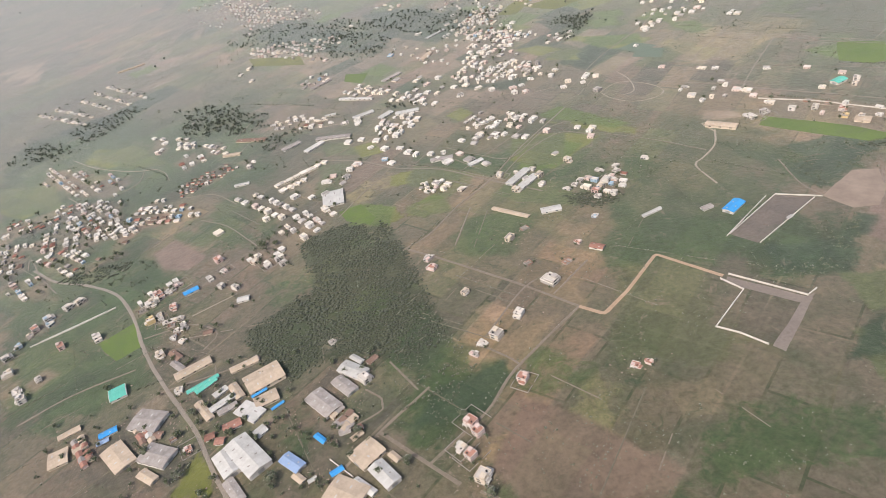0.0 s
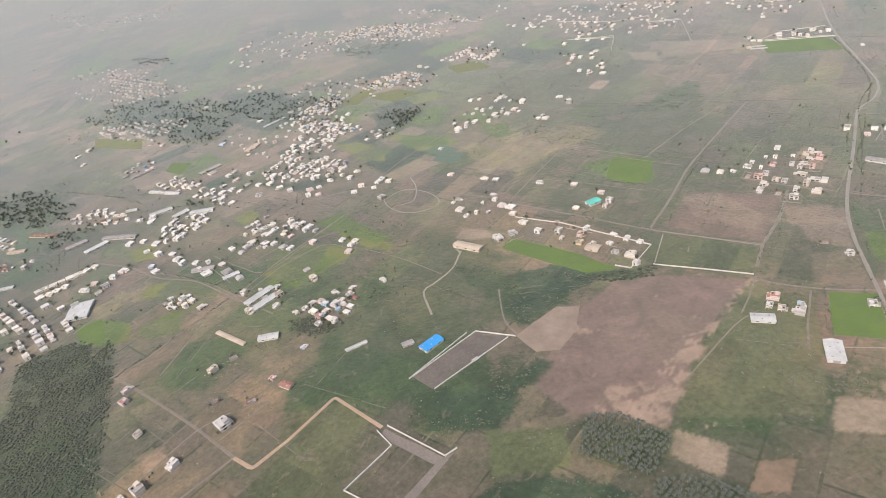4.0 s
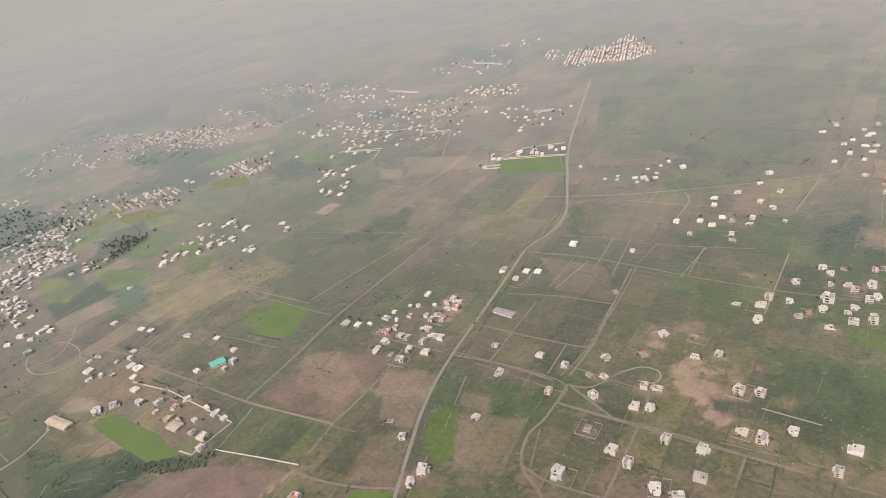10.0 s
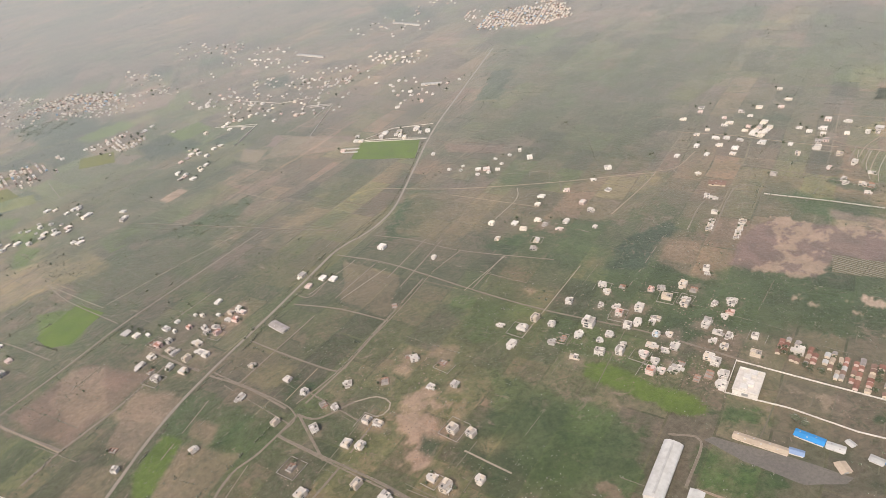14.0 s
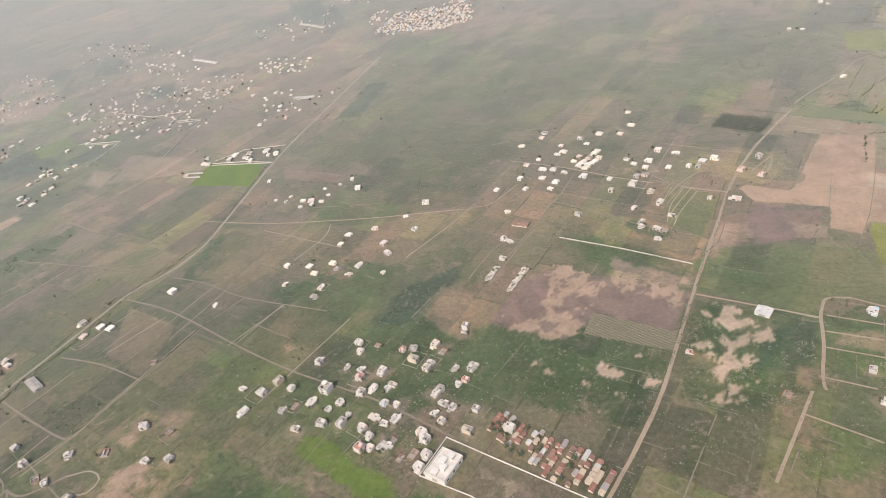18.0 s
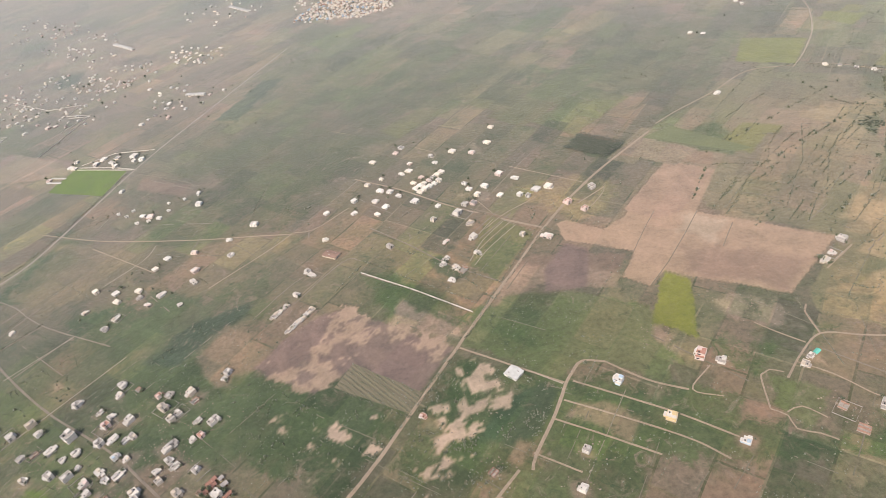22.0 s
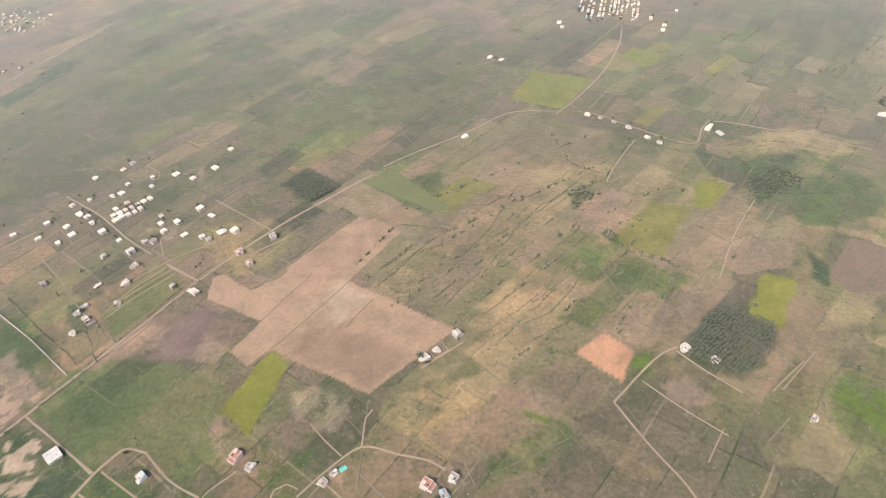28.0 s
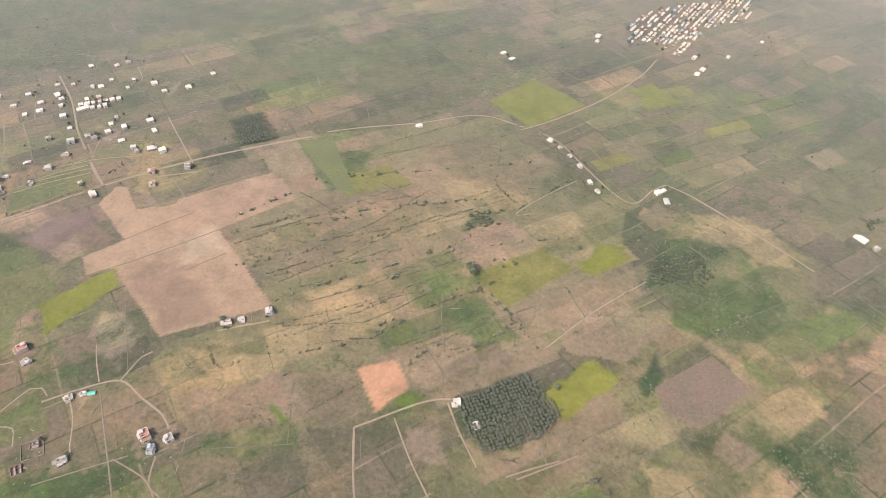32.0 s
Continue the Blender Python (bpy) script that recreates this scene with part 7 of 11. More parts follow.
road("track", 2.6, (453.2, 233.8), (433.5, 217.1), (421.1, 209.8), (411.6, 194.2), (412.3, 176.3), (408.5, 165.1))
road("dirt", 1.4, (948.4, 149.8), (958.2, 137.6), (965.5, 122.8), (967.7, 120.0))
road("dirt", 2.2, (869.4, 182.0), (882.3, 164.5), (896.5, 152.5))
road("track", 1.6, (-120.4, 230.4), (-89.7, 233.0))
road("track", 1.4, (963.6, 152.3), (983.7, 122.6), (992.7, 109.3), (1007.9, 86.8))
road("track", 2.8, (-3.9, 291.1), (10.4, 275.9), (29.2, 254.1), (47.0, 232.7), (63.4, 210.9))
road("track", 1.4, (181.5, 246.7), (197.1, 240.0))
road("dirt", 1.8, (969.4, 160.6), (972.8, 175.9), (976.5, 179.9))
road("pinkr", 1.4, (986.9, 121.5), (1004.9, 115.3), (1012.6, 108.3))
road("pale", 1.6, (480.4, 230.4), (491.7, 229.0), (496.8, 222.0), (491.9, 216.0), (482.7, 218.5))
road("dirt", 2.0, (1088.5, 156.1), (1094.8, 130.9), (1101.8, 108.8), (1103.3, 92.7))
road("dirt", 1.8, (819.2, 145.1), (834.7, 129.4))
road("track", 2.6, (316.1, 235.6), (324.5, 225.9), (339.8, 214.3), (357.5, 204.8))
road("pinkr", 1.6, (1004.8, 126.1), (1008.2, 112.7), (1016.7, 106.9), (1020.4, 90.5))
road("dirt", 2.2, (806.1, 217.9), (827.7, 195.8), (846.5, 176.7))
road("track", 1.6, (199.4, 280.0), (194.7, 253.7), (197.1, 240.0))
road("track", 2.4, (453.2, 233.8), (461.2, 199.9))
road("dirt", 1.2, (946.8, 178.5), (952.4, 168.8), (959.8, 158.2))
road("track", 3.2, (337.9, 259.2), (323.7, 243.2))
road("track", 2.4, (538.0, 316.9), (510.8, 289.5), (482.5, 260.3), (457.2, 239.7))
road("pinkr", 1.4, (1166.1, 143.5), (1193.5, 160.1))
road("dirt", 2.4, (810.5, 139.3), (797.0, 129.4), (766.5, 107.0))
road("track", 2.6, (409.7, 283.8), (430.5, 263.0), (447.4, 240.4))
road("track", 2.6, (452.2, 233.9), (462.1, 226.8), (480.4, 230.4))
road("dirt", 1.8, (1003.4, 198.7), (1027.6, 210.2))
road("dirt", 1.4, (1106.0, 164.4), (1117.3, 145.2), (1129.9, 126.9))
road("track", 1.8, (-107.6, 251.9), (-101.8, 262.0), (-116.1, 274.7), (-140.3, 273.8))
road("track", 2.0, (-190.0, 234.2), (-167.7, 245.0), (-139.9, 251.0))
road("dirt", 2.2, (1088.5, 156.1), (1118.5, 175.7), (1131.5, 179.6))
road("track", 2.0, (473.3, 199.5), (488.3, 214.1))
road("asphalt", 4.2, (-229.8, 376.4), (-209.0, 354.6), (-188.7, 342.3), (-165.8, 322.6), (-150.8, 296.6), (-138.5, 264.5), (-125.5, 237.8), (-113.1, 215.7), (-103.5, 198.1), (-95.5, 178.4), (-87.3, 160.5))
road("pale", 1.4, (-117.0, 282.0), (-94.2, 291.2))
road("track", 2.4, (432.7, 303.8), (454.7, 277.9), (475.3, 256.5), (482.5, 260.3))
road("dirt", 1.6, (1130.0, 177.2), (1137.4, 162.9), (1147.8, 146.3))
road("pale", 2.2, (190.2, 326.6), (180.7, 310.3), (167.6, 299.9), (161.3, 295.0), (161.5, 272.9))
road("track", 2.2, (492.3, 373.1), (523.2, 343.4), (565.9, 286.0), (593.1, 252.9), (629.2, 215.3), (657.7, 177.9))
road("track", 3.2, (337.9, 259.2), (362.6, 280.1), (384.3, 303.5))
road("track", 3.0, (403.9, 290.5), (395.1, 299.4), (374.8, 323.2))
road("bund", 0.9, (967.8, 236.9), (976.4, 245.8), (985.3, 254.6))
road("track", 3.2, (233.1, 370.0), (262.7, 336.5), (298.6, 295.4), (337.9, 259.2))
road("track", 1.8, (766.3, 301.4), (792.6, 274.2), (819.4, 242.5))
road("pale", 0.9, (1175.9, 219.6), (1202.1, 250.7), (1231.1, 278.3))
road("track", 1.4, (459.1, 247.8), (484.0, 211.5))
road("track", 2.2, (-5.1, 289.5), (11.2, 298.0), (31.5, 318.9), (55.8, 338.6), (82.6, 368.0), (127.1, 409.0))
road("bund", 0.9, (973.7, 273.8), (956.4, 257.3), (934.2, 237.2), (915.9, 223.0))
road("pale", 1.8, (193.0, 338.0), (187.8, 337.4), (189.3, 323.9))
road("track", 1.4, (174.2, 307.7), (155.7, 334.2), (135.2, 357.0))
road("track", 1.6, (591.4, 317.4), (561.2, 292.1))
road("track", 1.4, (700.7, 288.2), (722.4, 308.6), (740.8, 319.4))
road("dirt", 3.0, (998.8, 379.6), (937.6, 342.1), (891.5, 305.7), (851.8, 266.0), (814.2, 228.4), (776.9, 189.5), (751.9, 163.7), (730.8, 145.2), (716.4, 133.7), (700.2, 121.3), (685.5, 109.9), (672.5, 98.8))
road("track", 1.6, (779.1, 348.9), (798.6, 320.4), (818.6, 287.8), (843.1, 258.5))
road("track", 1.6, (710.0, 277.6), (755.8, 318.4), (768.1, 315.2))
road("bund", 0.7, (921.1, 253.3), (938.5, 272.2), (950.8, 284.5))
road("track", 1.6, (22.1, 281.1), (38.0, 314.2))
road("track", 1.8, (4.4, 391.8), (-21.1, 362.0), (-36.6, 341.8))
road("track", 1.6, (0.8, 393.9), (37.2, 363.6), (59.1, 335.2))
road("track", 2.0, (459.1, 329.1), (484.8, 310.5), (509.4, 285.5))
road("track", 1.8, (65.3, 341.4), (84.0, 360.2), (111.0, 374.3), (126.6, 361.8))
road("track", 1.6, (568.4, 336.4), (544.8, 321.2))
road("track", 2.0, (-125.3, 385.1), (-107.2, 368.6), (-91.4, 343.8), (-83.9, 330.7))
road("track", 2.4, (-44.1, 426.6), (-17.2, 408.4), (3.6, 385.4), (30.7, 367.5), (53.4, 340.0), (79.1, 310.9))
road("track", 1.6, (40.7, 377.2), (52.6, 355.6))
road("dirt", 1.0, (912.7, 302.0), (932.5, 318.2), (937.0, 326.9))
road("dirt", 1.2, (837.4, 292.3), (850.1, 302.4), (866.9, 314.1))
road("dirt", 1.6, (913.3, 314.2), (936.0, 324.2))
road("track", 2.0, (-35.0, 369.8), (-19.5, 380.6), (0.8, 393.9))
road("track", 1.8, (425.0, 270.1), (469.9, 310.9))
road("track", 1.6, (43.7, 359.8), (70.3, 377.6), (94.5, 395.0))
road("dirt", 3.0, (1007.8, 387.2), (1031.5, 398.1), (1073.4, 413.6), (1114.4, 432.4), (1149.8, 423.7))
road("track", 2.0, (257.6, 396.4), (286.8, 370.8), (315.6, 342.0))
road("track", 1.6, (843.1, 304.7), (870.2, 323.2))
road("track", 1.8, (39.7, 395.1), (57.6, 372.3), (74.6, 359.2), (102.4, 382.9), (119.6, 388.0))
road("track", 1.6, (520.2, 385.6), (543.1, 365.9), (568.4, 336.4), (615.9, 297.7))
road("track", 2.2, (462.7, 336.8), (470.7, 332.1), (487.1, 351.1))
road("dirt", 1.2, (849.4, 313.4), (866.6, 324.4), (892.0, 333.5))
road("track", 1.6, (839.1, 311.4), (862.8, 328.6))
road("dirt", 1.8, (726.6, 366.3), (711.5, 354.6), (671.5, 329.0))
road("track", 1.6, (484.0, 322.7), (513.8, 348.6))
road("track", 1.8, (14.4, 381.4), (31.0, 400.6), (43.4, 413.9))
road("track", 2.0, (-33.1, 405.5), (0.8, 393.9))
road("track", 3.0, (294.9, 299.2), (322.6, 326.4), (353.0, 358.8), (393.7, 393.6), (444.9, 436.4))
road("dirt", 1.0, (854.6, 346.5), (859.2, 328.1))
road("dirt", 3.0, (778.7, 418.8), (807.3, 388.1), (834.1, 352.1), (851.0, 332.8))
road("dirt", 3.0, (862.2, 320.0), (865.0, 316.8), (882.4, 299.0))
road("track", 2.2, (233.1, 370.0), (257.6, 396.4), (295.8, 433.9))
road("dirt", 2.0, (888.6, 381.0), (929.3, 332.8))
road("pale", 1.6, (156.0, 418.0), (172.9, 426.4), (188.1, 411.6), (191.4, 394.4), (180.7, 388.0), (167.7, 391.0), (158.5, 404.0), (156.0, 418.0))
road("dirt", 1.8, (727.0, 367.7), (742.9, 365.2), (769.0, 380.9))
road("track", 2.0, (295.8, 433.9), (313.7, 406.7), (350.8, 362.9))
road("track", 1.8, (-140.1, 424.2), (-119.5, 416.9), (-102.0, 393.7))
road("pale", 1.6, (166.2, 403.9), (176.0, 407.0), (181.0, 426.4), (180.0, 446.1))
road("track", 2.2, (-234.1, 378.4), (-237.1, 392.8), (-220.1, 362.7), (-205.0, 341.3))
road("dirt", 2.0, (584.9, 415.1), (604.8, 394.3), (634.3, 363.0))
road("asphalt", 4.4, (745.9, 764.8), (671.8, 648.6), (610.4, 551.2), (569.1, 470.4), (541.7, 417.5), (518.0, 393.0), (494.6, 380.4), (467.7, 351.0), (442.7, 323.0), (415.5, 293.5), (395.3, 269.3), (380.1, 246.6), (367.8, 223.3), (353.6, 195.9), (340.8, 174.6), (328.7, 153.4), (314.7, 128.8))
road("dirt", 2.4, (537.0, 457.6), (584.9, 426.1), (621.8, 407.8), (665.4, 388.9), (704.1, 375.1), (726.6, 366.3))
road("track", 2.4, (84.8, 439.5), (112.1, 446.7), (157.1, 444.7), (177.5, 437.8))
road("track", 2.0, (133.4, 465.0), (148.4, 451.8))
road("track", 2.0, (193.6, 412.0), (199.6, 406.7), (228.1, 379.2))
road("dirt", 2.8, (1160.8, 420.1), (1177.7, 407.8), (1195.8, 382.1), (1210.1, 362.7), (1222.0, 350.4), (1230.4, 350.9), (1240.3, 365.1), (1250.2, 373.7))
road("dirt", 2.2, (1250.2, 373.7), (1265.6, 365.2), (1289.6, 345.2), (1317.3, 320.7), (1332.5, 306.1))
road("track", 1.8, (522.9, 315.0), (561.4, 355.1))
road("track", 2.0, (346.7, 507.6), (448.1, 439.4), (497.3, 406.2))
road("track", 1.8, (517.9, 328.4), (551.8, 362.0))
road("track", 1.6, (214.6, 437.2), (241.7, 411.8))
road("track", 2.4, (228.6, 378.3), (243.0, 392.6))
road("track", 1.8, (-48.1, 428.1), (-23.1, 436.8), (7.7, 488.1), (51.4, 529.7), (76.4, 556.3))
road("pale", 1.6, (-18.7, 486.0), (-33.2, 484.2), (-55.5, 492.2))
road("dirt", 1.0, (831.8, 445.0), (843.8, 428.1), (839.0, 418.0))
road("track", 1.8, (-198.9, 456.8), (-182.9, 470.4), (-181.0, 493.6), (-165.2, 479.2), (-157.9, 460.6))
road("pale", 1.6, (632.0, 397.4), (625.4, 382.5), (602.0, 363.0))
road("track", 1.6, (-234.2, 450.5), (-223.9, 457.6), (-238.3, 478.7))
road("track", 2.0, (236.8, 438.0), (285.7, 477.2))
road("track", 2.0, (142.0, 438.9), (181.8, 482.5), (231.2, 521.6), (265.6, 556.8))
road("track", 1.6, (603.2, 522.7), (652.0, 478.4), (646.1, 459.5))
road("dirt", 3.0, (1147.7, 419.4), (1173.1, 439.8), (1209.7, 476.7), (1241.3, 521.2), (1257.0, 552.7))
road("pale", 2.0, (-255.6, 554.6), (-228.5, 524.0), (-195.2, 498.0), (-171.0, 487.7))
road("track", 1.2, (-63.3, 543.7), (-23.3, 526.6), (32.5, 510.6))
road("track", 1.8, (246.7, 655.5), (268.0, 604.7))
road("track", 2.0, (291.7, 557.9), (359.3, 627.2), (419.8, 681.8))
road("pale", 1.4, (-36.3, 660.6), (6.6, 689.7))
road("track", 1.6, (-25.2, 651.2), (7.0, 693.7), (45.9, 713.8))
road("track", 1.6, (-102.3, 874.2), (-1.3, 747.9))

# compound walls
compound_wall(1.4, (-49.4, 166.4), (-41.6, 156.1))
compound_wall(2.0, (123.9, 203.4), (128.5, 193.4), (107.6, 177.7), (113.9, 171.2), (119.7, 162.1))
compound_wall(1.6, (637.5, 164.6), (655.1, 146.3), (669.7, 125.5), (684.0, 111.1), (696.4, 119.9))
compound_wall(2.0, (128.5, 204.7), (148.2, 180.6), (153.4, 182.8))
compound_wall(1.5, (151.8, 219.0), (192.2, 240.0))
compound_wall(1.8, (654.3, 179.5), (637.5, 164.6))
compound_wall(1.6, (654.3, 179.5), (669.9, 160.7), (700.3, 124.4))
compound_wall(1.6, (144.3, 230.7), (179.1, 250.6), (195.7, 239.4))
compound_wall(1.5, (280.3, 266.4), (300.7, 251.4), (318.2, 238.0))
compound_wall(1.6, (262.5, 273.9), (268.5, 268.3))
compound_wall(1.6, (142.2, 229.8), (174.4, 251.1))
compound_wall(1.6, (231.4, 349.5), (253.8, 329.1), (288.0, 284.1), (268.5, 268.3))
compound_wall(1.3, (766.4, 302.5), (792.6, 274.2), (819.8, 241.4))
compound_wall(1.2, (-198.4, 295.3), (-162.6, 308.7))
compound_wall(1.6, (-203.7, 293.4), (-183.4, 300.1), (-162.6, 308.7))
compound_wall(1.2, (-198.5, 295.8), (-183.7, 301.2), (-162.8, 309.2))
compound_wall(1.3, (545.8, 560.6), (597.5, 532.8))
compound_wall(1.4, (543.8, 565.6), (576.2, 549.4), (598.9, 533.2))
compound_wall(1.3, (548.7, 568.1), (576.5, 577.6), (613.2, 564.9))
compound_wall(1.2, (417.7, 699.9), (448.6, 679.4), (428.7, 635.3))
compound_wall(1.3, (406.8, 706.6), (451.1, 684.9), (425.9, 635.7))
compound_wall(1.2, (509.9, 699.5), (533.5, 690.2), (499.7, 610.7))
compound_wall(1.3, (416.9, 775.1), (428.2, 793.4), (479.7, 739.3), (516.4, 733.1), (505.7, 706.7), (532.8, 694.9), (510.3, 664.0))
compound_wall(1.3, (237.3, 894.3), (281.1, 932.0), (323.8, 931.8), (348.4, 884.6))

# sheds and halls: roof colour, width, height, the two ends of the long axis
shed("white", 2.6, 3.0, (-40.7, 153.9), (-34.5, 146.2))
shed("white", 5.9, 5.0, (-32.9, 157.5), (-27.1, 147.4))
shed("tan", 10.7, 4.0, (-49.6, 153.6), (-39.0, 144.7))
shed("tan", 2.2, 2.2, (-27.0, 161.3), (-24.4, 157.3))
shed("blue", 2.0, 2.2, (-49.3, 159.3), (-45.0, 161.1))
shed("tan", 9.4, 5.0, (-39.8, 160.6), (-31.2, 166.5))
shed("white", 1.2, 1.8, (-57.7, 159.2), (-54.9, 160.3))
shed("tan", 2.4, 2.2, (-62.9, 164.0), (-59.7, 159.9))
shed("tan", 2.0, 2.0, (-40.6, 172.8), (-36.5, 175.0))
shed("slate", 4.8, 3.6, (-66.8, 173.1), (-60.3, 165.6))
shed("grey", 2.0, 2.0, (-45.2, 177.3), (-41.1, 177.8))
shed("grey", 4.0, 2.8, (-88.2, 169.5), (-82.5, 159.1))
shed("blue", 2.0, 2.2, (-54.4, 179.8), (-51.0, 175.2))
shed("grey", 5.2, 2.6, (-45.5, 184.0), (-41.3, 178.2))
shed("white", 9.8, 6.0, (-86.6, 187.0), (-75.4, 169.8))
shed("white", 7.5, 5.0, (-91.6, 183.2), (-85.8, 171.8))
shed("grey", 8.1, 4.0, (-55.1, 201.6), (-46.4, 188.9))
shed("white", 4.0, 3.0, (-78.5, 188.4), (-74.9, 191.0))
shed("grey", 5.4, 3.4, (-44.8, 206.6), (-38.4, 196.8))
shed("grey", 2.4, 2.2, (-57.1, 199.8), (-53.4, 201.6))
shed("red", 3.0, 2.6, (-95.1, 190.9), (-91.6, 190.2))
shed("white", 6.4, 4.0, (-41.9, 213.5), (-32.8, 204.6))
shed("blue", 1.0, 2.0, (-72.5, 200.2), (-67.8, 202.9))
shed("brown", 2.4, 2.2, (-30.9, 211.6), (-26.9, 214.3))
shed("red", 4.0, 3.0, (-92.2, 196.3), (-85.3, 198.1))
shed("tan", 4.0, 2.8, (652.1, 116.0), (651.1, 111.5))
shed("red", 3.0, 2.6, (-99.6, 194.0), (-96.0, 194.7))
shed("white", 12.1, 3.0, (-84.3, 199.5), (-79.3, 204.6))
shed("white", 6.6, 4.5, (310.4, 171.4), (316.7, 182.1))
shed("white", 2.2, 2.2, (-37.4, 218.5), (-33.2, 213.2))
shed("tan", 4.0, 3.0, (-124.0, 185.4), (-117.6, 179.5))
shed("slate", 2.6, 2.6, (639.9, 128.0), (643.3, 124.3))
shed("tan", 6.4, 3.5, (-79.4, 205.3), (-70.3, 208.1))
shed("tan", 3.4, 2.6, (625.8, 142.9), (638.7, 127.4))
shed("white", 3.0, 2.4, (663.9, 113.8), (666.2, 109.8))
shed("white", 5.0, 3.0, (593.6, 121.9), (597.0, 125.0))
shed("blue", 3.2, 2.6, (667.7, 110.0), (673.2, 102.7))
shed("white", 3.2, 2.4, (654.3, 124.8), (658.2, 119.9))
shed("grey", 9.0, 4.0, (-124.4, 195.5), (-112.8, 188.1))
shed("blue", 1.2, 2.2, (-81.4, 210.6), (-75.4, 213.4))
shed("blue", 3.6, 2.8, (648.0, 134.5), (653.9, 125.6))
shed("grey", 3.0, 2.6, (-95.5, 206.2), (-87.8, 209.1))
shed("white", 2.0, 2.2, (662.6, 123.0), (662.8, 120.6))
shed("white", 7.2, 7.0, (579.4, 127.7), (600.9, 147.2))
shed("white", 3.0, 3.4, (-98.9, 208.7), (-89.2, 214.6))
shed("tan", 11.6, 5.0, (-83.7, 216.6), (-68.9, 222.4))
shed("tan", 3.2, 3.0, (-105.1, 215.6), (-98.4, 204.1))
shed("tan", 3.6, 3.0, (-90.8, 221.1), (-86.1, 211.8))
shed("brown", 3.0, 2.4, (-127.5, 205.5), (-118.8, 202.9))
shed("white", 5.5, 3.0, (297.4, 208.8), (306.0, 204.2))
shed("white", 3.0, 3.0, (-98.3, 217.1), (-93.2, 220.6))
shed("tan", 8.8, 3.4, (-140.0, 203.3), (-130.9, 190.8))
shed("white", 1.2, 1.6, (172.2, 230.1), (174.9, 231.2))
shed("grey", 10.6, 4.0, (-132.5, 216.1), (-120.0, 209.9))
shed("tan", 3.5, 3.0, (-92.1, 230.5), (-80.1, 234.0))
shed("grey", 3.0, 2.4, (-84.0, 232.9), (-80.2, 235.2))
shed("teal", 3.0, 2.4, (-107.2, 222.9), (-99.1, 228.6))
shed("teal", 2.0, 2.4, (-111.2, 224.4), (-98.0, 230.3))
shed("red", 3.0, 2.4, (-152.9, 202.1), (-147.9, 202.3))
shed("slate", 2.0, 2.0, (-147.0, 207.9), (-142.6, 209.4))
shed("blue", 3.0, 2.8, (-146.8, 211.8), (-140.1, 214.1))
shed("tan", 3.4, 2.6, (-156.8, 207.5), (-152.2, 209.8))
shed("red", 3.6, 3.0, (83.7, 249.7), (88.4, 245.2))
shed("tan", 8.7, 3.0, (-166.1, 204.9), (-158.9, 206.8))
shed("teal", 1.6, 2.0, (958.8, 150.6), (961.2, 151.7))
shed("white", 7.0, 4.0, (823.4, 188.6), (828.5, 192.2))
shed("tan", 5.0, 3.6, (-118.0, 236.0), (-102.6, 242.3))
shed("blue", 1.8, 2.0, (-111.4, 240.9), (-108.4, 241.9))
shed("blue", 5.5, 4.0, (151.9, 246.3), (161.3, 252.0))
shed("grey", 3.0, 2.4, (-121.2, 247.9), (-115.7, 241.0))
shed("tan", 3.0, 2.4, (-166.0, 217.8), (-157.7, 221.1))
shed("grey", 3.0, 2.4, (143.0, 254.0), (148.4, 255.0))
shed("teal", 7.9, 3.4, (-148.1, 235.4), (-141.2, 237.7))
shed("brown", 3.0, 2.6, (-123.3, 255.9), (-118.0, 249.3))
shed("white", 10.2, 7.0, (643.0, 159.0), (654.0, 168.4))
shed("brown", 2.6, 2.4, (-108.4, 263.9), (-104.2, 263.9))
shed("white", 1.8, 2.4, (115.7, 261.5), (126.3, 264.4))
shed("white", 3.6, 3.0, (-93.0, 283.8), (-87.1, 283.6))
shed("white", 4.5, 3.0, (71.8, 289.9), (82.1, 288.7))
shed("tan", 2.4, 1.8, (49.1, 306.0), (64.3, 288.9))
shed("tan", 6.0, 3.0, (256.4, 297.5), (261.4, 292.0))
shed("blue", 3.6, 3.4, (-123.8, 302.7), (-116.5, 305.6))
shed("white", 4.5, 3.4, (67.7, 318.7), (80.9, 328.5))
shed("tan", 5.5, 4.0, (188.9, 334.4), (201.1, 322.0))
shed("white", 4.5, 3.4, (63.7, 326.0), (78.2, 337.8))
shed("grey", 5.0, 3.0, (445.2, 314.8), (452.5, 303.5))
shed("teal", 5.5, 4.0, (276.0, 342.2), (284.0, 344.8))
shed("white", 17.8, 3.4, (-44.9, 365.7), (-32.3, 365.5))
shed("brown", 6.0, 3.0, (746.9, 332.8), (754.6, 325.7))
shed("white", 3.6, 2.6, (48.0, 361.8), (57.2, 365.3))
shed("grey", 4.0, 2.6, (26.8, 381.7), (40.8, 379.4))
shed("white", 3.0, 2.6, (-105.4, 420.5), (-95.5, 420.0))
shed("white", 4.5, 3.4, (-55.5, 445.9), (-42.6, 456.1))
shed("white", 3.0, 2.4, (1248.7, 357.9), (1249.7, 352.4))
shed("grey", 5.0, 3.0, (-46.7, 464.0), (-21.4, 455.0))
shed("grey", 5.0, 3.0, (-72.4, 459.6), (-59.6, 467.1))
shed("white", 5.0, 3.0, (15.2, 472.9), (32.6, 470.2))
shed("white", 5.0, 3.0, (2.8, 472.2), (12.5, 479.6))
shed("white", 5.0, 3.0, (-17.0, 485.8), (-0.8, 490.2))
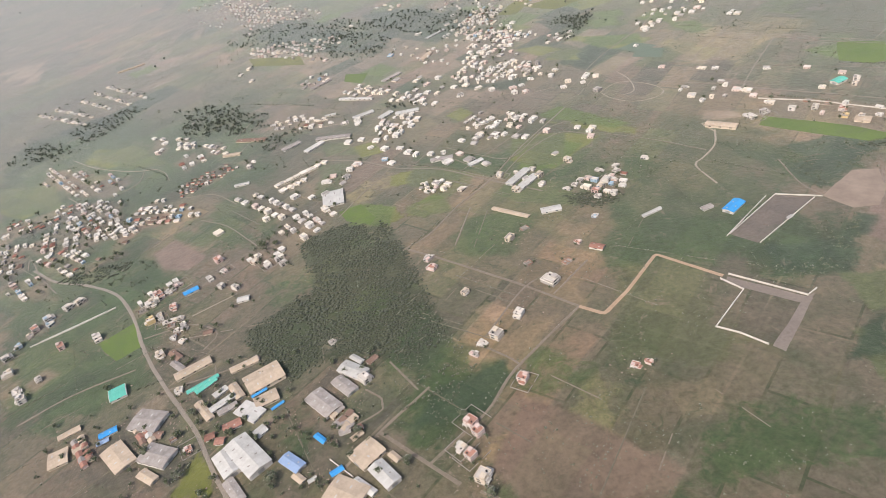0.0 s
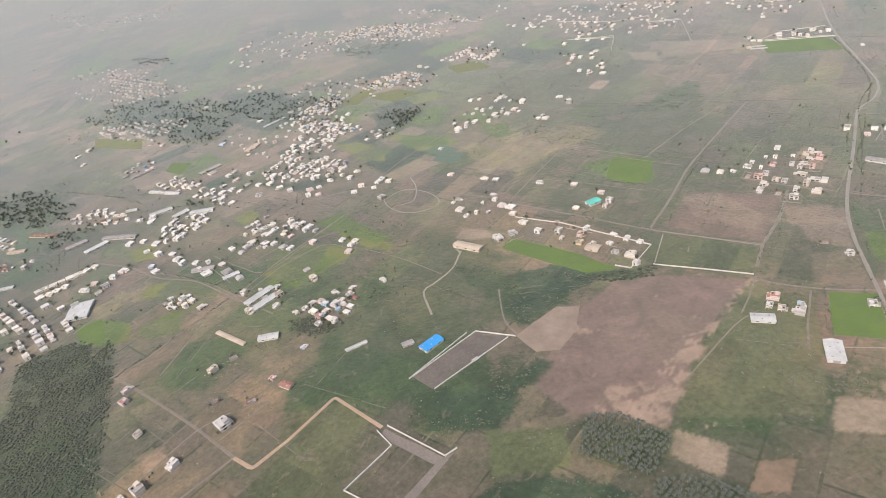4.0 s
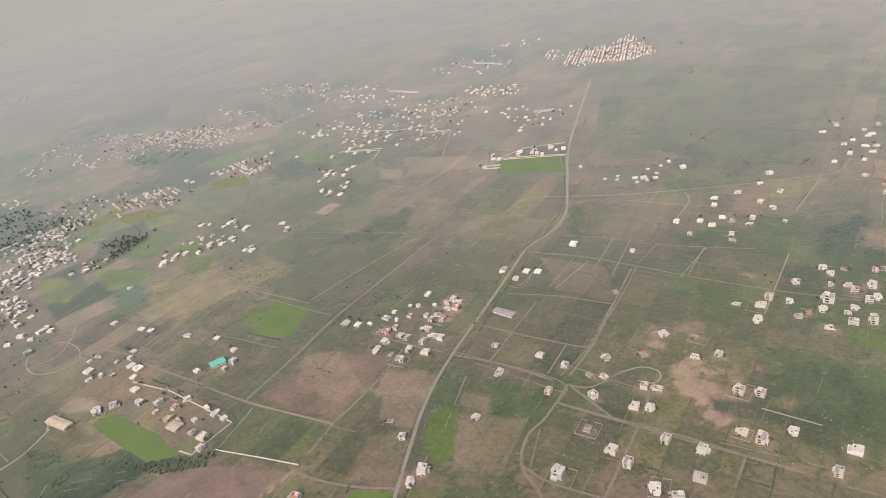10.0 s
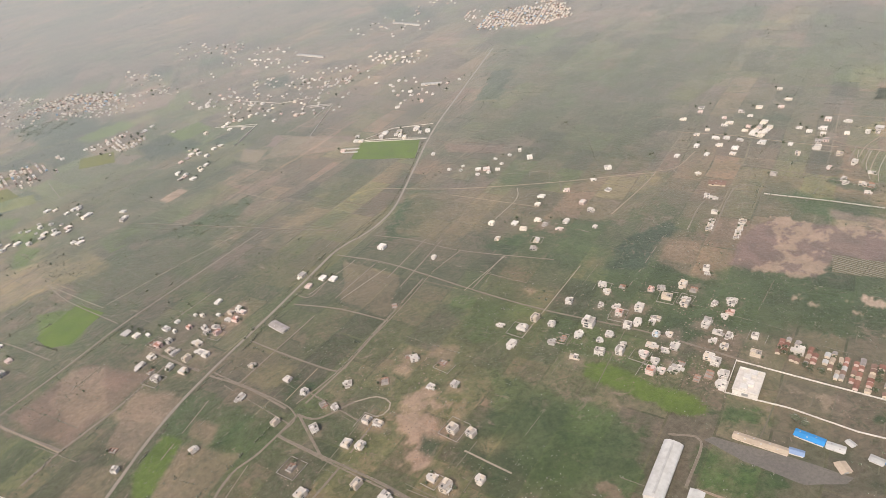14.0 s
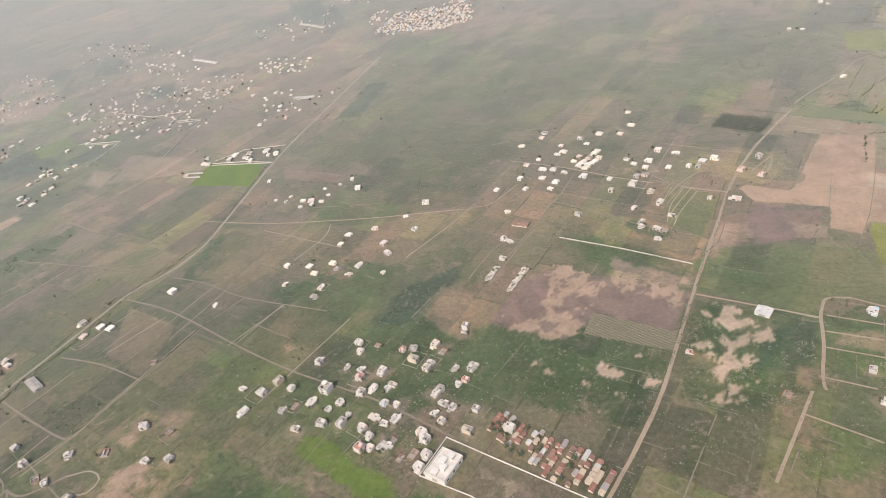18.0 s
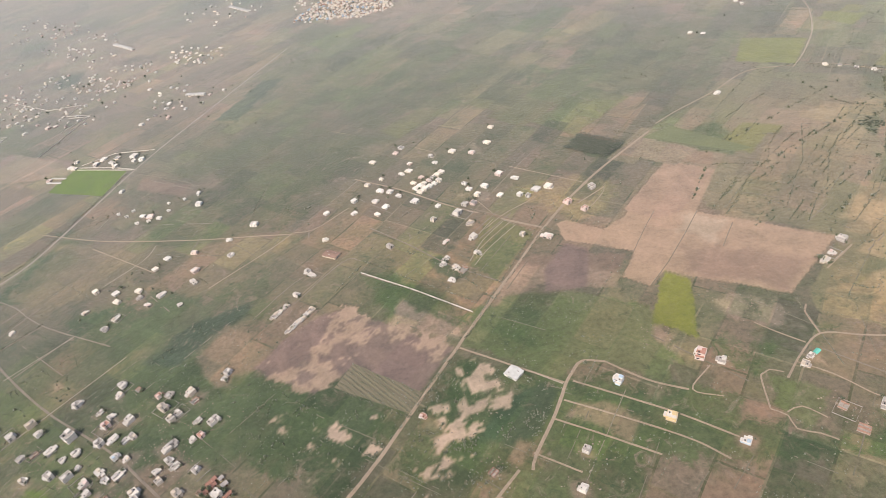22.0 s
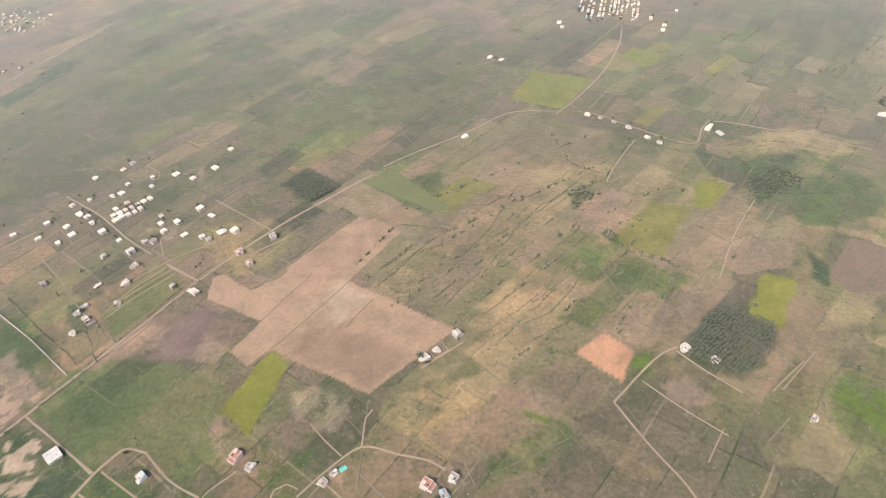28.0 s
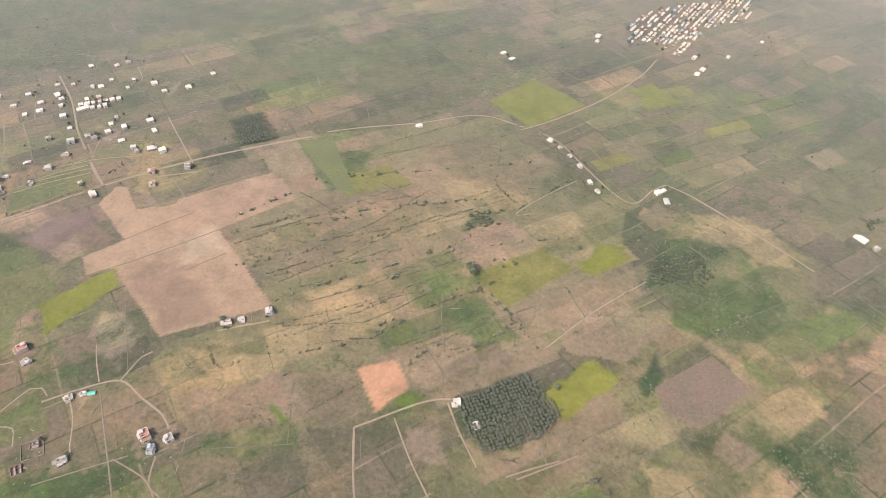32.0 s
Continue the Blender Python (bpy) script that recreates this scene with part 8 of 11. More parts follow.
shed("tan", 4.0, 2.6, (-118.8, 478.2), (-105.5, 475.1))
shed("brown", 5.0, 2.6, (-109.6, 501.5), (-86.4, 489.8))
shed("white", 2.8, 2.6, (-38.7, 505.9), (-30.1, 505.0))
shed("white", 3.4, 3.0, (-24.9, 534.9), (1.4, 517.0))
shed("white", 1.4, 1.6, (522.9, 547.8), (535.6, 541.2))
shed("tan", 5.0, 3.0, (52.6, 580.0), (62.9, 594.1))
shed("grey", 5.0, 2.6, (14.0, 550.8), (30.4, 562.3))
shed("white", 1.4, 1.6, (525.5, 555.0), (538.3, 548.3))
shed("grey", 4.0, 2.4, (-48.3, 578.1), (-30.7, 591.7))
shed("white", 3.0, 2.6, (67.2, 638.5), (87.4, 653.9))
shed("white", 5.0, 3.0, (634.0, 687.6), (653.7, 676.6))
shed("tan", 4.0, 3.0, (-274.9, 807.4), (-245.8, 818.1))
shed("white", 5.0, 3.0, (519.1, 948.3), (550.7, 903.2))
shed("white", 5.0, 3.0, (675.3, 1016.9), (703.8, 965.1))

# houses: x, y, turn, size
house(3.1, 140.5, 138, 1.5)
house(1.0, 150.6, 33, 1.4, "pink")
house(-1.4, 155.1, 33, 1.2, "cream")
house(5.8, 159.7, 33, 1.2, "pink")
house(540.7, 125.7, 131, 1.0)
house(336.3, 131.6, 60, 1.0)
house(521.2, 138.1, 131, 1.0)
house(473.0, 157.0, 39, 1.3)
house(396.4, 155.1, 142, 1.0)
house(544.2, 133.2, 127, 1.3)
house(-32.9, 202.2, 125, 1.3)
house(553.4, 132.4, 127, 1.6)
house(534.9, 144.2, 127, 1.4)
house(402.8, 160.4, 142, 1.0)
house(410.4, 161.3, 71, 1.0)
house(417.2, 160.4, 38, 1.0)
house(329.2, 164.1, 60, 1.0)
house(-106.1, 191.1, 112, 1.0, "pink")
house(903.3, 119.7, 130, 0.9, "blue")
house(423.6, 182.8, 134, 1.5)
house(840.5, 138.2, 135, 1.0)
house(-113.7, 199.1, 119, 1.2, "raw")
house(948.9, 109.0, 35, 1.4, "raw")
house(881.4, 141.0, 135, 1.1, "ochre")
house(377.7, 143.6, 142, 1.2)
house(460.7, 153.4, 155, 1.0)
house(454.6, 159.7, 142, 1.4)
house(364.2, 205.7, 63, 1.0)
house(-45.8, 231.6, 114, 0.5)
house(383.7, 142.1, 142, 1.4)
house(949.5, 121.5, 35, 1.2, "raw")
house(370.9, 209.3, 63, 1.2)
house(664.1, 179.0, 127, 1.25)
house(965.7, 116.6, 35, 0.9, "grey")
house(318.2, 203.9, 50, 1.0)
house(313.5, 209.9, 50, 1.0)
house(309.7, 213.3, 44, 1.0)
house(321.6, 208.0, 50, 1.0)
house(870.0, 168.5, 126, 1.0, "blue")
house(799.9, 141.7, 36, 1.0)
house(348.9, 197.5, 59, 1.0)
house(314.8, 218.0, 47, 1.0)
house(950.9, 146.9, 35, 0.9)
house(-115.1, 227.3, 5, 1.0)
house(911.9, 168.5, 140, 1.3)
house(1003.8, 103.7, 146, 0.7, "raw")
house(831.8, 121.7, 135, 1.0)
house(956.2, 150.3, 26, 0.6)
house(367.6, 233.5, 62, 1.0)
house(1170.3, 126.1, 122, 0.6)
house(918.7, 161.8, 140, 1.0)
house(778.0, 181.7, 46, 0.5)
house(1001.5, 128.5, 104, 1.2, "blue")
house(995.9, 134.3, 134, 1.3)
house(403.6, 231.0, 30, 1.0)
house(671.7, 189.2, 127, 1.14)
house(1007.3, 134.9, 134, 1.1)
house(-128.4, 256.0, 116, 1.2)
house(515.0, 247.0, 173, 1.0)
house(-118.9, 262.1, 138, 0.8)
house(272.7, 270.7, 131, 1.0)
house(1013.3, 208.1, 25, 0.6)
house(364.5, 247.9, 62, 0.7, "raw")
house(-122.9, 270.2, 2, 1.0, "raw")
house(1025.7, 215.5, 25, 1.1)
house(-126.9, 278.4, 2, 1.2, "raw")
house(95.0, 273.3, 37, 0.7)
house(-95.1, 296.0, 138, 1.0)
house(1134.5, 177.3, 17, 1.0)
house(-69.3, 307.0, 120, 1.0)
house(112.1, 288.9, 131, 1.0)
house(1145.3, 166.9, 122, 1.0)
house(-193.1, 250.4, 26, 1.3)
house(-138.6, 286.0, 111, 1.1, "ochre")
house(-103.2, 300.7, 138, 1.0)
house(103.4, 289.9, 131, 1.0)
house(-78.2, 309.6, 120, 1.0)
house(-128.0, 293.3, 2, 1.1)
house(-72.6, 312.6, 120, 1.0)
house(141.7, 316.3, 38, 0.9)
house(104.2, 295.2, 131, 1.0)
house(-189.3, 262.9, 26, 1.1)
house(108.3, 298.2, 131, 1.0)
house(-198.4, 258.0, 26, 1.0)
house(-85.5, 315.9, 120, 1.0)
house(113.7, 303.2, 131, 1.0)
house(-165.9, 283.9, 111, 1.1)
house(117.1, 305.7, 131, 1.0)
house(-110.5, 311.1, 120, 1.0)
house(122.2, 309.6, 38, 1.0)
house(-145.5, 298.5, 111, 1.2)
house(-103.1, 315.8, 120, 1.0, "pink")
house(-141.6, 301.8, 120, 1.2, "cream")
house(124.0, 315.7, 38, 0.7)
house(92.1, 305.4, 131, 0.7)
house(96.9, 307.3, 131, 0.7)
house(105.5, 310.5, 131, 0.7)
house(-133.7, 309.5, 120, 1.2)
house(-138.1, 307.8, 120, 1.4, "pink")
house(1006.7, 204.3, 25, 1.0)
house(101.0, 310.5, 131, 0.7)
house(102.9, 335.9, 28, 1.0)
house(114.1, 316.0, 131, 0.7)
house(-129.2, 314.3, 120, 1.0)
house(-185.1, 285.2, 120, 1.2)
house(-208.2, 273.5, 26, 1.3, "cream")
house(-107.5, 328.3, 120, 1.4, "pink")
house(380.7, 293.3, 47, 1.0)
house(99.2, 348.2, 28, 1.0)
house(81.0, 317.4, 131, 1.0)
house(284.2, 335.1, 131, 1.0)
house(413.5, 320.8, 47, 1.0)
house(377.0, 301.9, 47, 1.0)
house(407.5, 324.0, 130, 1.0)
house(268.0, 341.7, 131, 1.0)
house(395.1, 293.4, 135, 1.0)
house(387.4, 300.5, 47, 1.0)
house(370.8, 310.0, 130, 1.0)
house(289.3, 340.0, 135, 1.2)
house(65.9, 318.1, 131, 0.9)
house(412.3, 327.3, 47, 1.0)
house(405.8, 329.4, 130, 1.0)
house(-213.6, 288.2, 125, 1.0)
house(82.5, 327.3, 131, 1.0)
house(396.5, 334.5, 130, 1.0)
house(396.7, 304.0, 130, 1.0)
house(58.3, 358.1, 119, 1.5)
house(-210.4, 295.7, 125, 1.0)
house(230.9, 354.2, 131, 1.0)
house(389.0, 313.0, 130, 1.0)
house(49.8, 369.4, 34, 1.4, "grey")
house(-207.2, 303.5, 125, 1.0)
house(-198.5, 309.3, 139, 1.0)
house(376.3, 314.9, 130, 1.0)
house(914.1, 305.2, 24, 1.0)
house(81.0, 336.8, 45, 1.0)
house(407.3, 302.4, 135, 1.0)
house(-205.5, 307.5, 125, 1.3)
house(421.6, 337.5, 47, 1.0)
house(428.3, 335.4, 47, 1.0)
house(289.6, 353.2, 135, 1.0)
house(386.2, 316.9, 130, 1.0)
house(404.3, 306.5, 135, 1.0)
house(232.3, 363.2, 131, 1.3)
house(426.0, 339.1, 48, 1.0)
house(379.4, 324.3, 130, 1.0)
house(-200.3, 315.0, 125, 1.0)
house(-185.7, 324.0, 139, 1.2)
house(-191.2, 321.2, 139, 1.4)
house(485.9, 343.9, 49, 1.0)
house(125.7, 357.7, 141, 1.2)
house(-43.2, 373.6, 35, 1.0)
house(375.7, 328.8, 130, 1.0)
house(36.7, 373.9, 119, 1.6, "raw")
house(736.2, 313.9, 42, 1.0)
house(227.7, 368.2, 131, 1.4)
house(-110.8, 360.9, 123, 1.5, "cream")
house(402.4, 315.7, 130, 1.0)
house(385.4, 325.7, 130, 1.0)
house(-52.3, 374.9, 35, 1.0)
house(61.9, 339.6, 48, 1.0)
house(127.8, 365.5, 141, 1.0)
house(365.0, 341.9, 47, 1.3)
house(413.6, 354.4, 48, 1.0)
house(-31.7, 382.9, 35, 1.0)
house(201.6, 376.0, 136, 1.0)
house(37.4, 335.1, 39, 1.0)
house(131.1, 368.6, 141, 1.2)
house(358.1, 347.7, 47, 1.0)
house(-63.3, 381.0, 35, 1.0)
house(928.6, 326.6, 24, 1.4)
house(382.7, 340.2, 130, 1.0)
house(279.2, 372.5, 139, 1.0)
house(-28.7, 389.3, 35, 1.0)
house(123.1, 374.1, 141, 1.0)
house(2.1, 392.9, 132, 1.0)
house(-42.6, 390.8, 161, 1.5)
house(226.9, 385.5, 136, 1.0)
house(19.0, 395.4, 49, 1.0)
house(31.0, 344.4, 130, 1.0)
house(-37.4, 396.2, 161, 1.2, "pink")
house(260.0, 387.1, 139, 1.0)
house(204.3, 390.8, 136, 1.0)
house(522.4, 365.8, 139, 1.0)
house(479.6, 348.2, 49, 1.0)
house(419.4, 331.5, 47, 1.0)
house(424.3, 328.6, 47, 1.0)
house(-1.6, 400.9, 161, 1.0, "blue")
house(-70.9, 394.8, 127, 1.1, "cream")
house(18.2, 343.7, 130, 1.0)
house(-66.4, 397.1, 161, 1.1, "cream")
house(15.0, 402.4, 49, 1.3)
house(-25.8, 399.1, 161, 1.0)
house(467.4, 357.9, 48, 1.0)
house(25.0, 350.4, 130, 1.0)
house(-20.8, 404.8, 146, 1.4)
house(-61.8, 399.4, 161, 1.1, "cream")
house(89.9, 379.9, 43, 1.0)
house(-57.2, 401.8, 161, 1.1, "cream")
house(104.5, 380.0, 40, 1.0, "pink")
house(-74.9, 403.7, 127, 1.1, "cream")
house(-71.1, 405.7, 19, 1.1, "cream")
house(10.4, 411.9, 140, 1.4)
house(85.0, 383.8, 36, 1.0)
house(-66.5, 408.1, 19, 1.1, "cream")
house(-61.8, 410.5, 19, 1.1, "cream")
house(235.2, 407.0, 137, 1.0)
house(106.9, 395.6, 43, 1.0)
house(0.2, 416.5, 132, 1.6)
house(-57.1, 413.0, 19, 1.1, "cream")
house(-52.4, 415.5, 19, 1.1, "cream")
house(78.9, 391.5, 36, 1.0)
house(228.8, 412.6, 137, 1.0)
house(90.3, 396.3, 36, 1.0)
house(-47.6, 418.0, 146, 1.1, "cream")
house(45.9, 380.5, 128, 1.2)
house(-42.7, 420.6, 146, 1.1, "cream")
house(73.3, 393.6, 36, 1.0)
house(102.8, 403.6, 36, 1.0)
house(-9.0, 425.2, 19, 1.0)
house(58.0, 390.1, 128, 1.0)
house(821.1, 376.5, 127, 0.8)
house(85.8, 401.8, 36, 1.0)
house(824.7, 378.8, 127, 0.8)
house(61.1, 396.2, 128, 1.0)
house(828.8, 380.9, 127, 0.8)
house(155.4, 421.6, 26, 1.0)
house(818.7, 382.5, 127, 0.8)
house(65.0, 400.7, 36, 1.0)
house(98.4, 411.4, 36, 1.0)
house(-4.0, 434.0, 59, 1.3)
house(832.9, 383.0, 127, 0.8)
house(822.4, 384.8, 127, 0.8)
house(92.7, 412.0, 36, 1.0)
house(51.1, 398.4, 128, 1.0)
house(836.6, 385.3, 127, 0.8)
house(76.5, 408.1, 36, 1.0)
house(469.9, 343.2, 48, 1.0)
house(826.0, 387.1, 127, 0.8)
house(28.3, 391.2, 49, 1.2)
house(79.7, 411.8, 36, 1.0)
house(208.7, 432.0, 137, 1.0)
house(1203.7, 356.9, 126, 0.5)
house(829.8, 389.5, 127, 0.8)
house(818.7, 390.7, 127, 0.8)
house(833.6, 391.8, 127, 0.8)
house(-14.4, 442.8, 59, 1.2)
house(-24.0, 443.9, 59, 1.3)
house(837.4, 394.2, 127, 0.8)
house(1198.6, 365.8, 126, 0.5)
house(825.7, 395.7, 127, 0.8)
house(71.4, 417.6, 15, 1.0)
house(841.2, 396.7, 127, 0.8)
house(76.6, 420.4, 15, 1.0)
house(65.7, 418.2, 47, 1.0)
house(163.9, 446.5, 161, 1.0)
house(137.4, 441.5, 177, 1.0)
house(143.6, 449.2, 177, 1.0)
house(1191.5, 383.0, 125, 0.6)
house(152.0, 441.0, 177, 1.0)
house(156.2, 448.9, 48, 1.0)
house(159.5, 452.6, 48, 1.0)
house(1184.2, 393.4, 125, 0.5)
house(1248.0, 366.4, 41, 0.6)
house(111.7, 451.4, 15, 1.3)
house(104.0, 454.5, 15, 1.0)
house(1177.4, 402.5, 125, 0.7)
house(1073.0, 408.4, 20, 1.0)
house(1169.6, 410.2, 144, 0.5)
house(90.7, 470.9, 15, 1.0)
house(136.8, 468.1, 139, 1.0)
house(67.2, 475.8, 15, 1.0)
house(-13.9, 481.2, 7, 1.0)
house(112.5, 465.1, 15, 1.0)
house(105.5, 464.2, 15, 1.3, "pink")
house(-23.6, 481.1, 7, 1.3)
house(10.5, 433.5, 59, 1.0)
house(14.0, 437.1, 59, 1.0)
house(3.1, 433.5, 59, 1.0)
house(121.7, 472.8, 139, 1.0)
house(23.1, 443.6, 47, 1.0)
house(143.0, 478.0, 139, 1.0)
house(212.0, 484.0, 38, 1.0)
house(630.4, 435.0, 154, 1.0)
house(28.9, 452.1, 59, 1.0)
house(23.4, 450.8, 59, 1.0)
house(623.2, 440.7, 73, 1.0)
house(617.3, 444.0, 154, 1.0)
house(37.2, 498.3, 44, 1.0)
house(44.4, 499.6, 44, 1.0)
house(112.4, 485.4, 139, 1.0)
house(9.9, 453.7, 59, 1.0)
house(131.7, 492.2, 139, 1.0)
house(82.8, 482.0, 15, 1.0)
house(123.8, 492.6, 139, 1.0)
house(1244.1, 362.9, 41, 1.0)
house(46.4, 474.4, 44, 1.0)
house(1375.6, 333.5, 136, 1.0)
house(660.0, 440.9, 73, 1.0)
house(105.4, 492.7, 139, 1.0)
house(1369.5, 341.5, 136, 1.6)
house(304.2, 496.5, 39, 1.0)
house(299.2, 499.9, 39, 1.0)
house(113.8, 498.6, 139, 1.0)
house(127.9, 501.2, 139, 1.0)
house(4.3, 465.0, 59, 1.0)
house(121.2, 501.9, 139, 1.0)
house(304.3, 503.7, 39, 1.0)
house(75.0, 493.6, 44, 1.0)
house(234.0, 512.6, 38, 1.0)
house(47.5, 518.0, 44, 1.0)
house(38.4, 484.5, 44, 1.0)
house(87.3, 500.1, 47, 1.0)
house(95.8, 502.7, 47, 1.0)
house(819.6, 409.7, 133, 1.0)
house(66.0, 496.7, 44, 1.0)
house(51.6, 492.7, 44, 1.0)
house(242.1, 518.1, 46, 1.0)
house(658.8, 459.2, 73, 1.0)
house(99.7, 509.2, 47, 1.0)
house(58.2, 524.2, 47, 1.0)
house(261.7, 518.7, 46, 1.0)
house(30.8, 491.7, 44, 1.0)
house(-14.1, 474.8, 59, 1.0)
house(56.6, 502.1, 44, 1.0)
house(108.2, 515.4, 47, 1.0)
house(114.9, 517.1, 47, 1.0)
house(77.5, 509.1, 47, 1.0)
house(40.0, 531.2, 44, 1.3, "cream")
house(270.1, 524.3, 46, 1.0)
house(290.2, 525.0, 46, 1.0)
house(594.1, 495.0, 63, 1.0)
house(25.0, 499.6, 44, 1.0)
house(280.4, 525.7, 46, 1.0)
house(335.4, 524.5, 146, 1.0)
house(334.2, 519.3, 146, 1.0)
house(251.2, 525.4, 46, 1.0)
house(243.9, 526.3, 46, 1.0)
house(15.8, 503.0, 44, 1.0)
house(234.6, 518.2, 38, 1.4)
house(270.8, 532.0, 46, 1.0)
house(234.6, 530.4, 46, 1.0)
house(24.9, 546.2, 44, 1.5, "grey")
house(36.7, 510.7, 44, 1.0)
house(100.1, 532.1, 47, 1.0)
house(90.9, 531.8, 47, 1.4)
house(289.0, 532.7, 46, 1.2)
house(332.5, 537.3, 146, 1.0)
house(116.0, 540.8, 47, 1.0)
house(264.0, 546.5, 46, 1.0)
house(299.7, 544.5, 46, 1.0)
house(272.1, 548.6, 46, 1.0)
house(301.9, 549.7, 46, 1.0)
house(120.2, 550.9, 47, 1.0)
house(15.1, 525.9, 44, 1.0)
house(44.3, 537.7, 47, 1.0)
house(96.2, 551.9, 47, 1.0)
house(129.7, 558.1, 47, 1.0)
house(8.1, 527.8, 44, 1.0)
house(122.1, 564.4, 47, 1.0)
house(102.6, 562.1, 47, 1.0)
house(291.4, 567.1, 46, 1.0)
house(140.3, 569.2, 47, 1.0)
house(108.8, 564.9, 47, 1.0)
house(281.6, 564.2, 46, 1.0)
house(1.0, 539.5, 44, 1.0, "cream")
house(94.9, 567.0, 47, 1.0)
house(290.0, 573.2, 46, 1.0)
house(269.5, 578.2, 46, 1.0)
house(286.5, 569.2, 46, 1.2)
house(261.8, 580.5, 46, 1.0)
house(144.2, 581.0, 47, 1.0)
house(134.0, 583.4, 47, 1.0)
house(1131.7, 525.0, 45, 1.0)
house(1295.1, 543.1, 64, 1.0)
house(121.2, 584.6, 47, 1.0)
house(380.6, 582.9, 46, 1.0)
house(1123.9, 534.1, 45, 1.0)
house(381.7, 588.3, 46, 1.0)
house(388.8, 573.3, 46, 1.0)
house(395.7, 589.1, 46, 1.0)
house(376.8, 579.1, 46, 1.0)
house(374.3, 594.0, 46, 1.0)
house(131.0, 598.9, 47, 1.0)
house(393.9, 596.4, 42, 1.0)
house(1290.1, 562.3, 64, 1.0)
house(578.5, 554.2, 63, 1.0)
house(105.1, 599.8, 47, 1.0)
house(28.3, 615.4, 53, 1.4, "blue")
house(400.1, 600.5, 42, 1.0)
house(1278.7, 570.2, 64, 1.0)
house(543.0, 563.3, 63, 1.0)
house(581.2, 547.8, 63, 1.0)
house(1206.5, 586.7, 64, 1.0)
house(541.9, 577.4, 63, 1.0)
house(105.1, 613.6, 47, 1.4, "cream")
house(567.5, 569.9, 63, 1.6)
house(580.3, 565.1, 63, 1.4)
house(114.8, 611.4, 47, 1.0)
house(595.9, 559.9, 58, 1.6)
house(149.2, 619.6, 47, 1.0)
house(575.5, 559.4, 63, 1.0)
house(1320.5, 571.2, 64, 1.0)
house(596.8, 550.6, 63, 1.0)
house(603.9, 549.3, 63, 1.0)
house(375.1, 623.7, 42, 1.0)
house(523.8, 551.2, 63, 1.0)
house(95.5, 624.5, 47, 1.0)
house(399.9, 623.9, 42, 1.0)
house(380.4, 629.9, 42, 1.0)
house(-55.1, 587.0, 53, 1.0)
house(94.8, 644.6, 27, 1.6)
house(384.5, 636.6, 42, 1.0)
house(-106.4, 646.7, 53, 1.0)
house(406.3, 639.4, 42, 1.0)
house(124.1, 645.7, 47, 1.0)
house(538.8, 567.3, 63, 1.0)
house(137.9, 653.4, 113, 1.0)
house(389.3, 647.1, 42, 1.0)
house(413.0, 644.2, 42, 1.0)
house(62.9, 660.1, 27, 1.4)
house(391.9, 634.6, 42, 1.0)
house(382.5, 653.2, 42, 1.0)
house(1205.6, 575.1, 64, 1.0)
house(1289.5, 534.5, 64, 1.0)
house(562.3, 561.9, 63, 1.0)
house(1356.2, 607.7, 64, 1.0)
house(93.7, 668.1, 27, 1.0)
house(103.4, 669.2, 27, 1.0)
house(-119.6, 674.9, 53, 1.0)
house(593.6, 632.5, 58, 1.0)
house(-111.6, 687.0, 53, 1.0)
house(-269.8, 643.6, 132, 0.9, "cream")
house(104.6, 692.9, 27, 1.0)
house(-33.0, 652.9, 53, 1.0)
house(620.2, 633.4, 58, 1.0)
house(436.6, 680.7, 42, 1.0)
house(-275.5, 650.4, 132, 0.9, "grey")
house(493.0, 682.3, 42, 1.0)
house(-232.2, 672.0, 132, 0.9, "cream")
house(469.3, 683.0, 42, 1.0)
house(-280.1, 655.0, 132, 0.9, "white")
house(499.9, 683.7, 42, 1.0)
house(-268.5, 663.4, 132, 0.9, "cream")
house(-218.7, 681.8, 132, 0.9, "white")
house(-46.4, 664.4, 53, 1.0)
house(416.2, 701.4, 42, 1.0)
house(-285.4, 660.1, 132, 0.9, "cream")
house(-253.2, 674.3, 132, 0.9, "white")
house(397.4, 691.9, 42, 1.0)
house(-238.2, 681.2, 132, 0.9, "grey")
house(422.1, 687.7, 42, 1.0)
house(615.3, 660.3, 58, 1.0)
house(-274.3, 670.5, 132, 0.9, "grey")
house(-224.3, 689.3, 132, 0.9, "cream")
house(-290.1, 664.8, 132, 0.9, "grey")
house(420.7, 709.6, 42, 1.0)
house(433.9, 710.3, 42, 1.0)
house(-258.9, 681.7, 132, 0.9, "cream")
house(-243.9, 688.7, 132, 0.9, "white")
house(-279.7, 675.8, 132, 0.9, "white")
house(98.5, 725.1, 27, 1.0)
house(-229.2, 696.4, 132, 0.9, "grey")
house(427.7, 714.1, 42, 1.0)
house(-296.1, 671.9, 132, 0.9, "white")
house(617.3, 672.8, 58, 1.0)
house(-284.4, 680.7, 132, 0.9, "cream")
house(361.4, 724.8, 42, 1.0)
house(-264.8, 689.1, 132, 0.9, "grey")
house(444.8, 716.5, 42, 1.0)
house(-34.2, 692.5, 53, 1.0)
house(-249.0, 695.8, 132, 0.9, "cream")
house(452.1, 719.5, 42, 1.0)
house(246.8, 720.0, 113, 1.0)
house(-300.9, 676.7, 132, 0.9, "cream")
house(-16.5, 700.5, 53, 1.0)
house(-234.9, 704.1, 132, 0.9, "white")
house(465.7, 720.3, 42, 1.0)
house(276.9, 727.3, 113, 1.0)
house(-290.0, 686.2, 132, 0.9, "grey")
